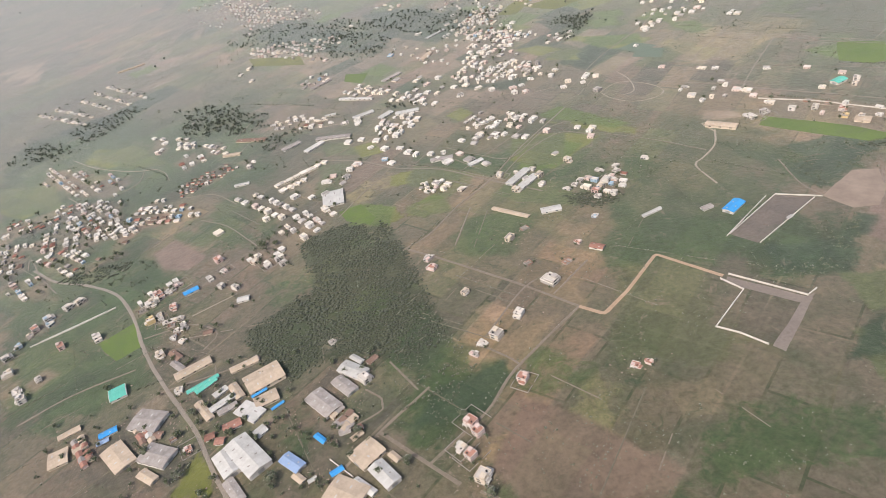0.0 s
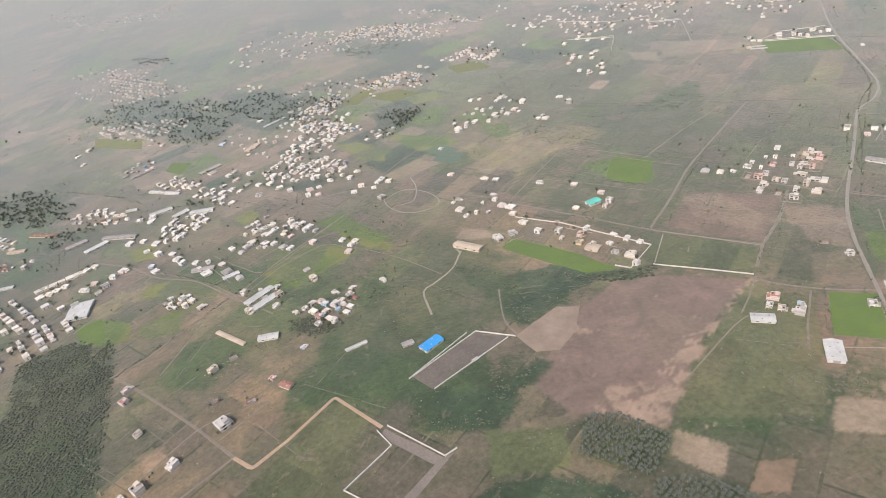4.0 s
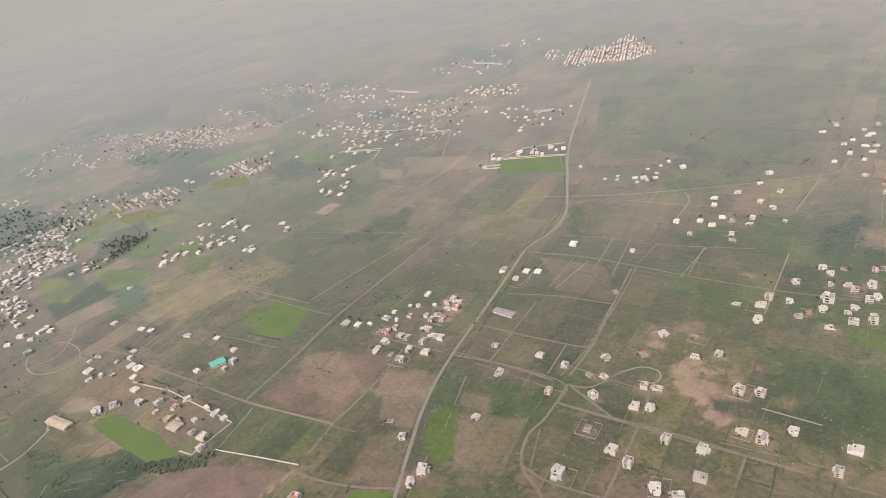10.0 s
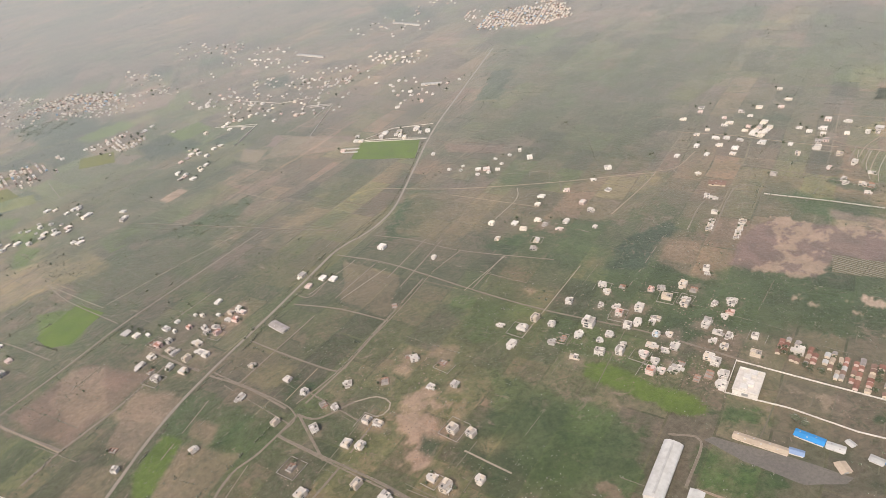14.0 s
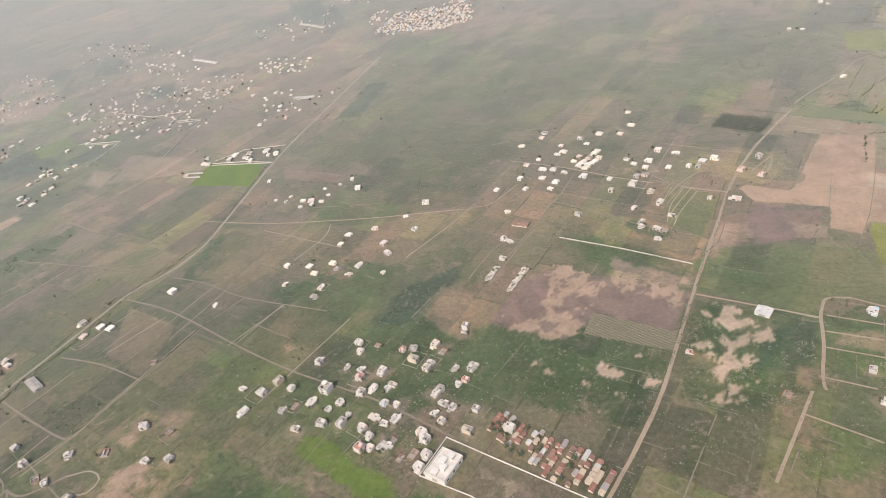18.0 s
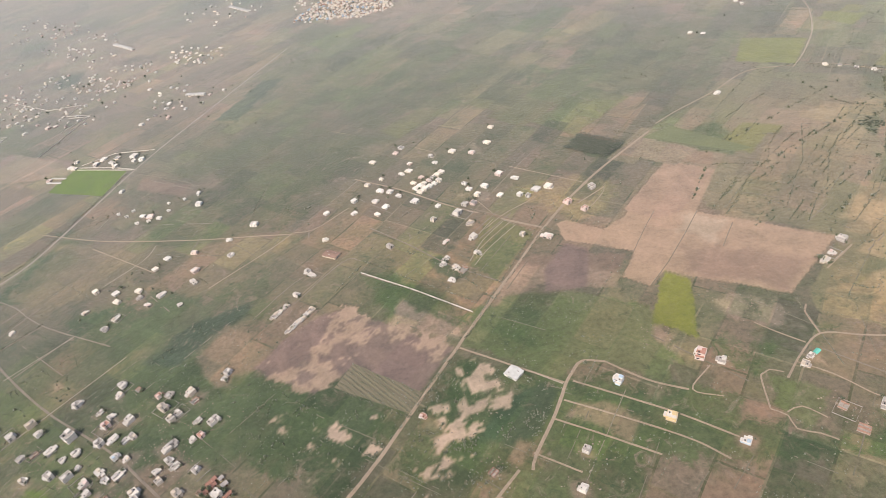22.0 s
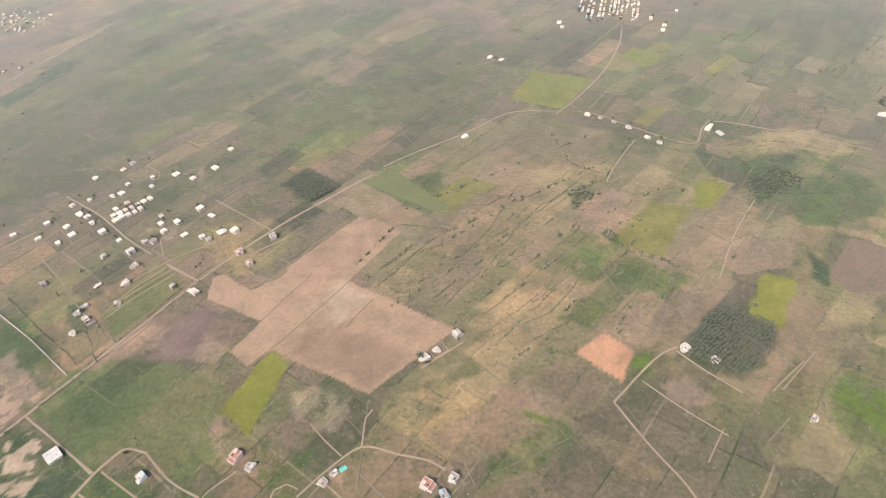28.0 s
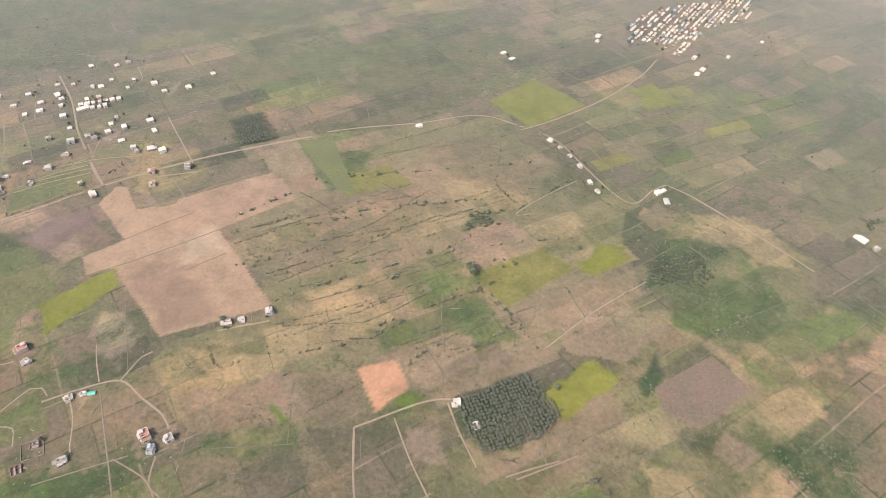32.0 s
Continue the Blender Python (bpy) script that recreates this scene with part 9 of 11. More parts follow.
house(-270.8, 696.7, 132, 0.9, "white")
house(-306.5, 682.1, 132, 0.9, "grey")
house(-254.9, 703.5, 132, 0.9, "grey")
house(460.0, 723.8, 42, 1.0)
house(240.3, 729.2, 113, 1.0)
house(-240.1, 711.5, 132, 0.9, "cream")
house(267.5, 734.8, 113, 1.0)
house(-275.6, 701.9, 132, 0.9, "cream")
house(471.0, 727.1, 42, 1.0)
house(-296.1, 693.7, 132, 0.9, "white")
house(-0.2, 754.3, 129, 1.0)
house(-311.4, 687.1, 132, 0.9, "white")
house(-260.9, 711.4, 132, 0.9, "white")
house(-245.5, 717.4, 132, 0.9, "grey")
house(-301.1, 698.8, 132, 0.9, "cream")
house(-281.8, 709.7, 132, 0.9, "grey")
house(496.1, 731.2, 42, 1.0)
house(-317.8, 694.6, 132, 0.9, "cream")
house(444.4, 744.6, 42, 1.0)
house(327.9, 753.3, 42, 1.0)
house(-266.2, 718.8, 132, 0.9, "cream")
house(-250.8, 725.0, 132, 0.9, "white")
house(-306.8, 704.5, 132, 0.9, "grey")
house(-322.9, 699.7, 132, 0.9, "grey")
house(-62.9, 718.3, 129, 1.0)
house(-288.1, 717.6, 132, 0.9, "white")
house(-312.7, 710.3, 132, 0.9, "white")
house(-272.5, 727.0, 132, 0.9, "grey")
house(460.1, 752.4, 42, 1.0)
house(-256.9, 733.2, 132, 0.9, "cream")
house(335.0, 764.4, 42, 1.0)
house(-328.8, 705.4, 132, 0.9, "white")
house(446.3, 760.4, 42, 1.0)
house(-293.1, 723.1, 132, 0.9, "cream")
house(48.2, 779.1, 129, 1.0)
house(615.9, 720.9, 57, 1.0)
house(590.7, 730.8, 57, 1.0)
house(-317.8, 715.6, 132, 0.9, "cream")
house(-334.0, 710.7, 132, 0.9, "cream")
house(-86.6, 722.3, 129, 1.0)
house(-262.4, 741.1, 132, 0.9, "grey")
house(-278.8, 735.3, 132, 0.9, "white")
house(59.3, 787.1, 129, 1.0)
house(-284.5, 743.2, 132, 0.9, "cream")
house(-268.8, 749.7, 132, 0.9, "white")
house(-273.9, 755.5, 132, 0.9, "cream")
house(34.0, 803.0, 129, 1.0)
house(388.2, 791.5, 42, 1.0)
house(397.0, 790.7, 42, 1.0)
house(-107.7, 736.3, 129, 1.0)
house(396.1, 798.6, 42, 1.0)
house(407.3, 802.9, 42, 1.0)
house(379.2, 817.2, 42, 1.0)
house(374.2, 828.0, 42, 1.0)
house(-120.7, 833.0, 129, 1.0)
house(-79.6, 869.9, 129, 1.0)
house(526.7, 894.4, 42, 1.0)
house(112.0, 889.0, 129, 1.4)
house(41.2, 904.1, 129, 1.0)
house(31.2, 916.9, 129, 1.0)
house(89.2, 936.8, 129, 1.6)
house(26.6, 1024.5, 129, 1.6)
house(36.5, 1031.3, 129, 1.6)
house(904.6, 933.7, 57, 1.8)

house(515.7, 297.5, 173, 0.8, "raw")
house(512.7, 250.6, 173, 0.8, "raw")

house(6.8, 275.2, 133, 1, "pink")
house(7.0, 266.5, 131, 0.9, "pink")
house(18.7, 240.5, 130, 1, "cream")
house(37.5, 215.6, 45, 1.1, "white")
house(25.1, 206.3, 128, 1.5, "cream")
house(18.1, 204.4, 128, 0.7, "white")
house(13.3, 199.7, 128, 0.8, "pink")
house(28.6, 179.0, 47, 1.4, "pink")
house(4.3, 164.9, 33, 1.2, "pink")
house(57.3, 232.2, 37, 1.6, "grey")
house(49.6, 273.2, 131, 1, "cream")
house(70.7, 170.1, 133, 0.9, "pink")
house(76.1, 169.5, 133, 0.5)
house(52.2, 249.9, 25, 0.8, "raw")
house(69.6, 243.1, 25, 0.8, "raw")
house(79.3, 255.3, 37, 0.5)
house(59.2, 279.4, 25, 0.9, "raw")
house(432.2, 281.1, 42, 1.1, "cream")
house(426.0, 258.1, 127, 1)
house(450.0, 261.0, 127, 1, "white")
house(457.9, 247.1, 39, 1, "white")
house(479.6, 243.8, 173, 1.2, "white")
house(497.3, 237.5, 173, 1.1, "raw")
house(471.1, 230.0, 11, 1, "white")
house(465.7, 234.6, 11, 0.9, "raw")
house(442.0, 232.4, 40, 0.8, "cream")
house(459.5, 220.0, 103, 1.1, "white")
house(483.8, 214.8, 44, 1, "cream")
house(488.7, 211.0, 44, 0.8, "cream")
house(472.7, 204.5, 44, 1, "cream")
house(478.4, 201.3, 44, 1.2, "cream")
house(528.8, 220.2, 126, 1, "grey")
house(517.8, 223.9, 126, 0.6)
house(519.6, 192.9, 127, 1.5, "cream")
house(526.5, 187.4, 127, 1.1, "cream")
house(446.8, 201.6, 132, 1, "raw")
house(449.8, 184.8, 42, 1.2, "cream")
house(452.1, 175.7, 41, 1.3, "white")
house(473.2, 180.7, 131, 1.1, "cream")
house(503.9, 171.0, 128, 0.9, "cream")
house(508.0, 164.7, 131, 1.3, "cream")
house(522.3, 162.6, 127, 1.1, "cream")
house(483.0, 169.5, 128, 1, "grey")
house(527.9, 237.8, 126, 0.8, "raw")
house(574.1, 245.3, 129, 1.14, "white")
house(564.6, 236.2, 129, 1, "white")
house(605.7, 254.7, 134, 0.91, "white")
house(589.5, 241.8, 134, 1.03, "white")
house(606.5, 232.7, 134, 1.71, "white")
house(605.4, 219.3, 134, 1.03)
house(588.4, 213.5, 134, 0.91)
house(589.7, 228.6, 134, 0.91, "raw")
house(628.5, 260.3, 134, 0.91)
house(628.1, 253.6, 134, 0.91)
house(637.6, 254.3, 134, 0.91)
house(601.2, 211.2, 134, 1.03, "white")
house(611.6, 221.1, 134, 0.91)
house(624.3, 233.7, 134, 1.48, "pink")
house(622.9, 222.8, 134, 1.14, "white")
house(610.3, 207.5, 134, 1.14, "white")
house(635.6, 232.8, 134, 0.91)
house(649.4, 244.6, 134, 0.91)
house(654.6, 243.3, 134, 0.91)
house(652.8, 234.6, 134, 1.25, "cream")
house(666.5, 240.3, 127, 1.14, "cream")
house(657.4, 225.3, 127, 1.14, "cream")
house(668.6, 234.2, 127, 1.03)
house(638.9, 221.7, 127, 1.03)
house(632.3, 211.5, 127, 0.91)
house(625.3, 204.9, 127, 1.03)
house(619.3, 200.7, 127, 1.03)
house(637.8, 208.2, 127, 0.91)
house(635.1, 199.2, 127, 1.03)
house(621.5, 194.4, 127, 1.03)
house(615.6, 189.1, 127, 1.48, "pink")
house(620.6, 187.7, 127, 1.14, "pink")
house(627.2, 186.3, 127, 1.03, "grey")
house(657.0, 206.6, 127, 1.14)
house(658.4, 199.6, 127, 1.03)
house(678.1, 215.3, 127, 1.03)
house(673.1, 209.3, 127, 1.03)
house(654.9, 189.0, 127, 1.14)
house(644.3, 186.1, 127, 1.14, "cream")
house(645.0, 181.8, 127, 1.25, "white")
house(631.7, 176.8, 127, 1.03, "raw")
house(643.3, 173.4, 127, 1.14)
house(638.5, 168.4, 127, 1)
house(685.5, 247.4, 42, 0.91)
house(606.4, 256.2, 134, 0.75, "white")
house(619.5, 245.0, 134, 0.7, "white")
house(565.2, 252.6, 134, 0.75, "grey")
house(625.9, 239.2, 127, 0.9, "grey")
house(598.0, 227.1, 134, 0.85, "white")
house(583.5, 228.0, 134, 0.7, "grey")
house(614.5, 211.5, 134, 0.75, "grey")
house(629.1, 223.9, 127, 0.75, "white")
house(635.5, 220.1, 127, 0.8, "grey")
house(671.2, 219.6, 127, 0.6, "white")
house(669.2, 208.4, 127, 0.6, "white")
house(660.6, 228.3, 127, 0.85, "white")
house(660.0, 209.6, 127, 1.1, "grey")
house(662.0, 195.4, 127, 0.9, "white")
house(653.1, 195.0, 127, 0.8, "white")
house(683.7, 244.0, 127, 0.7, "grey")
house(629.2, 199.3, 127, 0.8, "grey")
house(631.0, 188.0, 127, 0.7, "raw")
house(625.0, 185.9, 127, 0.75, "grey")
house(637.9, 176.5, 127, 0.9, "raw")
house(680.4, 217.2, 127, 0.8, "white")
house(583.5, 249.7, 129, 1.03)
house(233.4, 340.2, 131, 0.9)
house(237.6, 325.7, 131, 0.9)
house(250.9, 331.0, 131, 0.8)
house(248.4, 320.1, 131, 0.9)
house(257.5, 322.1, 131, 0.8)
house(258.0, 310.6, 131, 1, "pink")
house(254.4, 303.0, 131, 1, "ochre")
house(260.2, 297.6, 131, 1, "cream")
house(267.6, 285.7, 131, 0.9, "grey")
house(273.4, 278.8, 44, 1.1, "cream")
house(279.3, 295.4, 131, 0.7)
house(214.3, 329.6, 7, 1.2, "white")
house(223.0, 330.4, 7, 1, "grey")

house(795.9, 437.0, 133, 0.9)
house(815.2, 442.4, 133, 0.8)
house(821.2, 449.4, 133, 0.7)
house(822.1, 420.6, 133, 0.7)
house(813.0, 408.6, 133, 0.6)
house(797.6, 407.7, 133, 0.7)
house(786.3, 404.8, 133, 0.7)
house(793.6, 392.3, 133, 0.8)
house(800.3, 387.1, 133, 0.9)
house(804.9, 378.8, 127, 0.8)
house(788.4, 379.1, 133, 0.7)
house(794.0, 369.0, 127, 1)
house(752.9, 380.4, 31, 0.9)
house(773.8, 386.6, 31, 0.7)
house(771.6, 371.0, 31, 0.8)
house(786.7, 361.9, 124, 0.7)
house(814.6, 365.7, 127, 0.8)
house(839.5, 423.7, 133, 0.8)
house(840.4, 412.4, 133, 0.7)
house(827.8, 352.7, 127, 0.5)
house(820.9, 337.4, 131, 1)
house(856.7, 423.1, 130, 1)
house(869.9, 413.6, 130, 1)
house(895.5, 446.6, 130, 0.8)
house(885.2, 423.2, 130, 1.2)
house(878.5, 373.2, 130, 0.9)
house(887.2, 362.4, 130, 0.9)
house(852.4, 372.4, 131, 0.9)
house(853.2, 363.6, 131, 0.9)
house(856.5, 353.7, 131, 0.9)
house(864.3, 361.9, 131, 0.9)
house(870.5, 346.4, 36, 0.9)
house(882.6, 340.2, 34, 1)
house(887.2, 336.2, 34, 1)
house(894.6, 341.9, 38, 1)
house(903.4, 341.3, 130, 1)
house(837.8, 337.7, 131, 1.2)
house(845.3, 346.1, 131, 0.9)
house(851.0, 344.7, 131, 0.9)
house(842.6, 323.0, 36, 1)
house(839.9, 307.2, 34, 1.2)
house(837.6, 291.0, 130, 1.1)
house(822.9, 310.7, 122, 0.8)
house(868.8, 296.5, 45, 1.2)
house(882.3, 288.0, 45, 1.2)
house(907.6, 317.2, 24, 1.3)
house(748.4, 347.9, 171, 0.8)
house(787.9, 320.9, 124, 1.1, "grey")
house(818.4, 293.2, 122, 0.8)
house(815.4, 288.5, 122, 0.8)
house(821.7, 281.5, 130, 1)
house(825.0, 278.2, 130, 1)
house(816.4, 272.4, 130, 1)
house(734.4, 317.4, 42, 1.1, "white")
house(725.9, 297.3, 42, 1, "white")
house(550.5, 336.6, 46, 0.9)
house(594.1, 337.2, 141, 1)
house(597.5, 357.2, 40, 0.8)
house(611.3, 349.9, 40, 0.9)
house(613.5, 340.1, 141, 0.9)
house(609.8, 315.2, 141, 0.9)
house(615.4, 322.4, 141, 0.8)
house(626.1, 346.3, 133, 0.8)
house(628.2, 338.3, 133, 0.7)
house(634.3, 328.1, 141, 0.8)
house(641.6, 334.7, 133, 1)
house(654.5, 319.3, 33, 0.9)
house(634.8, 366.2, 133, 0.9)
house(642.2, 375.5, 133, 0.7)
house(660.7, 373.7, 160, 0.8)
house(662.0, 351.8, 33, 1, "raw")
house(662.0, 339.3, 33, 0.9)
house(685.3, 359.4, 33, 0.8)
house(683.8, 379.0, 160, 0.7)
house(701.7, 390.4, 160, 1.2)

house(712.3, 283.6, 40, 0.75, "cream")
house(714.6, 285.6, 40, 0.75, "cream")
house(717.0, 287.6, 40, 0.75, "cream")
house(719.3, 289.6, 40, 0.75, "cream")
house(719.4, 267.6, 40, 0.75, "cream")
house(721.8, 269.7, 40, 0.75, "cream")
house(724.2, 271.8, 40, 0.75, "cream")
house(726.6, 273.9, 40, 0.75, "cream")
house(729.0, 275.9, 40, 0.75, "cream")
house(731.4, 278.0, 40, 0.75, "cream")
house(733.8, 280.1, 40, 0.75, "cream")

# dense quarters: spacing, turn, corners
quarter(9.0, 27, "far", (76.6, 1097.3), (164.0, 990.8), (276.1, 954.5), (351.0, 915.0), (274.2, 817.4), (206.2, 865.0), (125.7, 891.8))
quarter(9.0, 113, "far", (98.4, 738.6), (173.3, 734.6), (250.3, 684.0), (234.8, 654.7), (171.7, 673.3))
quarter(9.0, 113, "far", (264.3, 743.0), (309.0, 770.5), (330.1, 724.0), (305.7, 683.3), (278.3, 706.4))
quarter(12.0, 129, "far", (-531, 1980), (-482.5, 2007.5), (-310.7, 1629.5), (-336.4, 1595.0), (-425.5, 1657.4))
quarter(12.0, 129, "far", (-243.3, 1097.3), (-170.4, 1068.7), (-81.6, 924.7), (-31.3, 848.4), (-82.7, 841.6), (-140.6, 861.9), (-200.2, 964.8))
quarter(14.0, 129, "far", (8.6, 1083.6), (113.6, 1040.3), (132.4, 932.9), (44.4, 903.6))
quarter(14.0, 42, "far", (494.6, 902.0), (556.2, 849.2), (599.5, 773.9), (537.9, 665.5), (454.5, 704.7), (420.3, 723.4))
quarter(14.0, 42, "far", (388.3, 837.2), (454.9, 784.9), (462.2, 852.8), (429.8, 849.0))
quarter(14.0, 57, "far", (615.0, 870.6), (675.5, 813.3), (647.9, 778.3), (593.5, 825.2))
quarter(14.0, 58, "far", (618.0, 711.9), (677.4, 659.9), (627.9, 616.1), (594.7, 636.3))
quarter(16.0, 42, "far", (329.8, 1160.6), (409.9, 1117.0), (525.2, 992.1), (528.6, 860.5), (459.2, 921.5), (358.0, 1043.0))
quarter(16.0, 42, "far", (259.4, 1036.0), (333.8, 954.5), (401.3, 921.9), (373.5, 871.4), (276.1, 954.5))
quarter(20.0, 129, "far", (-272.8, 1620.3), (-137.4, 1601.3), (-144.9, 1450.5), (-213.6, 1466.7))
quarter(12.0, 57, "far", (787.1, 943.3), (849.1, 939.7), (905.1, 870.3), (864.9, 809.7), (801.4, 826.7), (757.2, 867.6))
quarter(16.0, 57, "far", (657.9, 1088.7), (737.0, 993.7), (699.2, 927.3), (628.3, 974.1))
quarter(14.0, 42, "far", (362.7, 1133.9), (422.4, 1141.6), (498.6, 989.7), (422.6, 1010.9))
quarter(14.0, 42, "far", (372.6, 959.3), (404.2, 944.7), (399.4, 910.7), (375.9, 916.9))
quarter(10.0, 113, "far", (295.2, 741.1), (328.9, 748.6), (337.9, 705.2), (311.6, 693.9), (290.5, 711.0))
quarter(13.0, 42, "far", (455.9, 832.2), (512.4, 843.1), (587.7, 834.0), (579.5, 749.8), (535.8, 747.6), (499.6, 769.6), (459.0, 779.7))
quarter(9.0, 127, "far", (678.6, 179.8), (692.0, 174.7), (676.8, 159.8), (668.8, 166.4))
quarter(8.0, 139, "far", (627.2, 142.1), (639.6, 130.7), (643.5, 127.0), (640.2, 125.9), (625.5, 138.7))
quarter(6.0, 64, "old", (1235.1, 603.2), (1265.9, 631.4), (1308.8, 616.6), (1276.5, 564.3), (1233.1, 571.1))
quarter(5.0, 64, "old", (1227.9, 596.9), (1251.4, 644.9), (1286.5, 672.9), (1363.5, 705.1), (1356.4, 663.4), (1307.1, 615.2), (1268.1, 583.6), (1242.5, 577.7))
quarter(5.4, 102, "old", (-249.5, 412.5), (-231.8, 429.4), (-202.4, 421.8), (-187.1, 431.8), (-179.1, 413.4), (-188.4, 396.1), (-206.4, 381.2), (-237.6, 399.8))
quarter(5.2, 160, "old", (-177.5, 424.3), (-161.1, 431.7), (-132.0, 407.6), (-125.8, 389.1), (-146.4, 390.4), (-169.2, 393.5), (-172.5, 374.5), (-179.7, 374.7), (-183.0, 396.9))
quarter(5.4, 124, "old", (-269.3, 515.0), (-275.8, 550.0), (-230.7, 514.9), (-195.8, 490.3), (-188.6, 470.9), (-198.9, 456.8), (-228.2, 473.1), (-246.8, 492.6))
quarter(3.6, 160, "red", (-149.4, 433.6), (-143.4, 447.7), (-115.9, 464.5), (-104.2, 449.7), (-132.7, 428.5), (-142.0, 423.6))
quarter(6.4, 142, "new", (-185.2, 528.1), (-186.4, 560.7), (-172.2, 549.0), (-167.0, 522.3), (-173.4, 514.2))
quarter(6.4, 157, "new", (-163.4, 523.4), (-162.4, 541.4), (-151.0, 535.2), (-145.1, 511.8), (-152.1, 509.6))
quarter(6.4, 111, "old", (-160.7, 491.6), (-144.3, 502.6), (-132.6, 479.6), (-146.3, 468.0))
quarter(6.4, 138, "new", (-143.1, 510.6), (-122.4, 510.9), (-116.5, 480.0), (-128.8, 484.5))
quarter(6.0, 160, "new", (-107.9, 459.6), (-94.5, 463.4), (-91.4, 444.9), (-101.7, 444.5))
quarter(5.8, 127, "new", (-102.4, 399.4), (-93.1, 402.2), (-62.3, 373.5), (-64.0, 354.3), (-78.1, 356.9), (-97.6, 385.2))
quarter(6.2, 120, "new", (-70.9, 346.4), (-60.5, 358.0), (-49.8, 359.4), (-35.0, 357.1), (-40.2, 337.1), (-55.6, 328.9), (-68.8, 320.2), (-87.1, 327.4), (-91.1, 339.2), (-74.1, 338.3))
quarter(5.6, 120, "old", (-91.2, 340.5), (-63.9, 330.0), (-60.7, 316.2), (-70.3, 313.4), (-79.6, 306.6), (-93.3, 322.2))
quarter(5.2, 134, "old", (-233.7, 387.8), (-218.3, 397.1), (-193.3, 379.4), (-198.0, 361.4), (-202.2, 354.3), (-221.0, 371.0))
quarter(5.2, 102, "old", (-268.0, 421.7), (-253.4, 421.7), (-234.1, 378.4), (-241.5, 369.6), (-252.7, 380.9))
quarter(5.0, 125, "old", (-247.0, 375.2), (-215.6, 364.8), (-203.0, 334.9), (-216.6, 336.7), (-237.2, 353.0))
quarter(4.6, 120, "new", (-150.5, 302.3), (-143.6, 314.6), (-131.1, 319.7), (-127.1, 310.3), (-135.6, 304.8), (-145.0, 298.0))
quarter(5.0, 149, "old", (-199.2, 368.1), (-181.9, 369.3), (-170.5, 373.5), (-165.0, 364.3), (-179.3, 358.6), (-192.3, 355.7))
quarter(9.0, 129, "new", (-173.7, 1053.8), (-131.5, 993.4), (-47.5, 883.4), (-58.7, 830.6), (-93.9, 838.0), (-142.9, 929.9))
quarter(7.0, 53, "old", (-60.7, 593.9), (-51.5, 610.9), (-32.5, 612.5), (-29.2, 590.1), (-49.3, 580.7))
quarter(6.4, 44, "new", (-25.5, 542.4), (-9.8, 555.0), (13.2, 544.7), (12.6, 522.4), (-7.9, 518.5), (-21.5, 528.4))
quarter(5.6, 44, "new", (13.3, 496.6), (20.6, 517.7), (40.5, 493.5), (43.5, 471.2), (25.1, 481.9))
quarter(5.8, 59, "new", (-5.8, 465.7), (23.8, 473.1), (31.4, 459.6), (12.6, 439.3), (5.3, 430.7), (-1.9, 448.8))
quarter(5.2, 47, "new", (68.3, 516.4), (92.4, 559.5), (112.1, 556.1), (126.4, 517.3), (143.6, 502.8), (132.7, 476.6), (107.2, 483.0), (77.3, 492.5))
quarter(6.0, 47, "new", (95.2, 583.5), (112.5, 600.1), (143.0, 611.6), (147.0, 587.3), (130.5, 557.4), (105.8, 551.3))
quarter(6.0, 27, "new", (107.7, 652.9), (140.5, 691.1), (156.4, 681.6), (142.5, 652.1), (117.4, 632.4))
quarter(5.0, 36, "new", (56.1, 426.0), (73.0, 436.2), (74.4, 405.4), (82.3, 396.2), (75.2, 381.8), (60.3, 391.3))
quarter(5.0, 36, "new", (81.7, 408.7), (90.7, 423.8), (104.9, 409.5), (99.5, 398.6), (86.2, 393.6))
quarter(4.4, 130, "new", (11.0, 347.7), (16.8, 361.2), (31.5, 349.6), (27.7, 336.9), (18.5, 339.9))
quarter(4.4, 131, "old", (100.2, 301.0), (112.5, 311.4), (129.4, 310.2), (122.3, 291.8), (108.3, 285.2))
quarter(5.0, 160, "old", (-83.4, 518.1), (-64.6, 526.4), (-46.0, 507.3), (-28.3, 492.6), (-46.7, 481.8), (-78.4, 505.2))
quarter(7.0, 129, "new", (-123.7, 762.9), (-65.4, 749.1), (-40.1, 737.3), (-15.1, 732.4), (-22.7, 703.6), (-50.6, 672.7), (-95.8, 711.2))
quarter(5.0, 35, "old", (-280.3, 454.4), (-257.3, 458.6), (-238.7, 465.6), (-202.5, 454.5), (-182.3, 437.5), (-192.6, 430.0), (-225.3, 433.7), (-255.6, 430.1), (-271.4, 430.6))
quarter(5.0, 119, "old", (-226.6, 438.4), (-193.9, 435.5), (-162.5, 397.3), (-170.9, 383.8), (-194.8, 392.4), (-220.0, 415.8))
quarter(2.6, 119, "red", (-131.4, 209.7), (-122.9, 208.8), (-117.9, 200.9), (-125.9, 199.6))
quarter(2.6, 119, "red", (-154.8, 216.6), (-145.6, 204.2), (-149.5, 196.9), (-159.9, 209.2))
quarter(2.8, 40, "red", (-54.0, 196.8), (-40.3, 190.1), (-36.7, 176.9), (-45.5, 178.7))
quarter(3.2, 2, "old", (-131.8, 282.8), (-120.2, 283.3), (-116.6, 268.2), (-123.1, 264.5))
quarter(3.2, 111, "old", (-144.2, 293.8), (-135.2, 293.7), (-131.8, 282.8), (-140.2, 283.6))
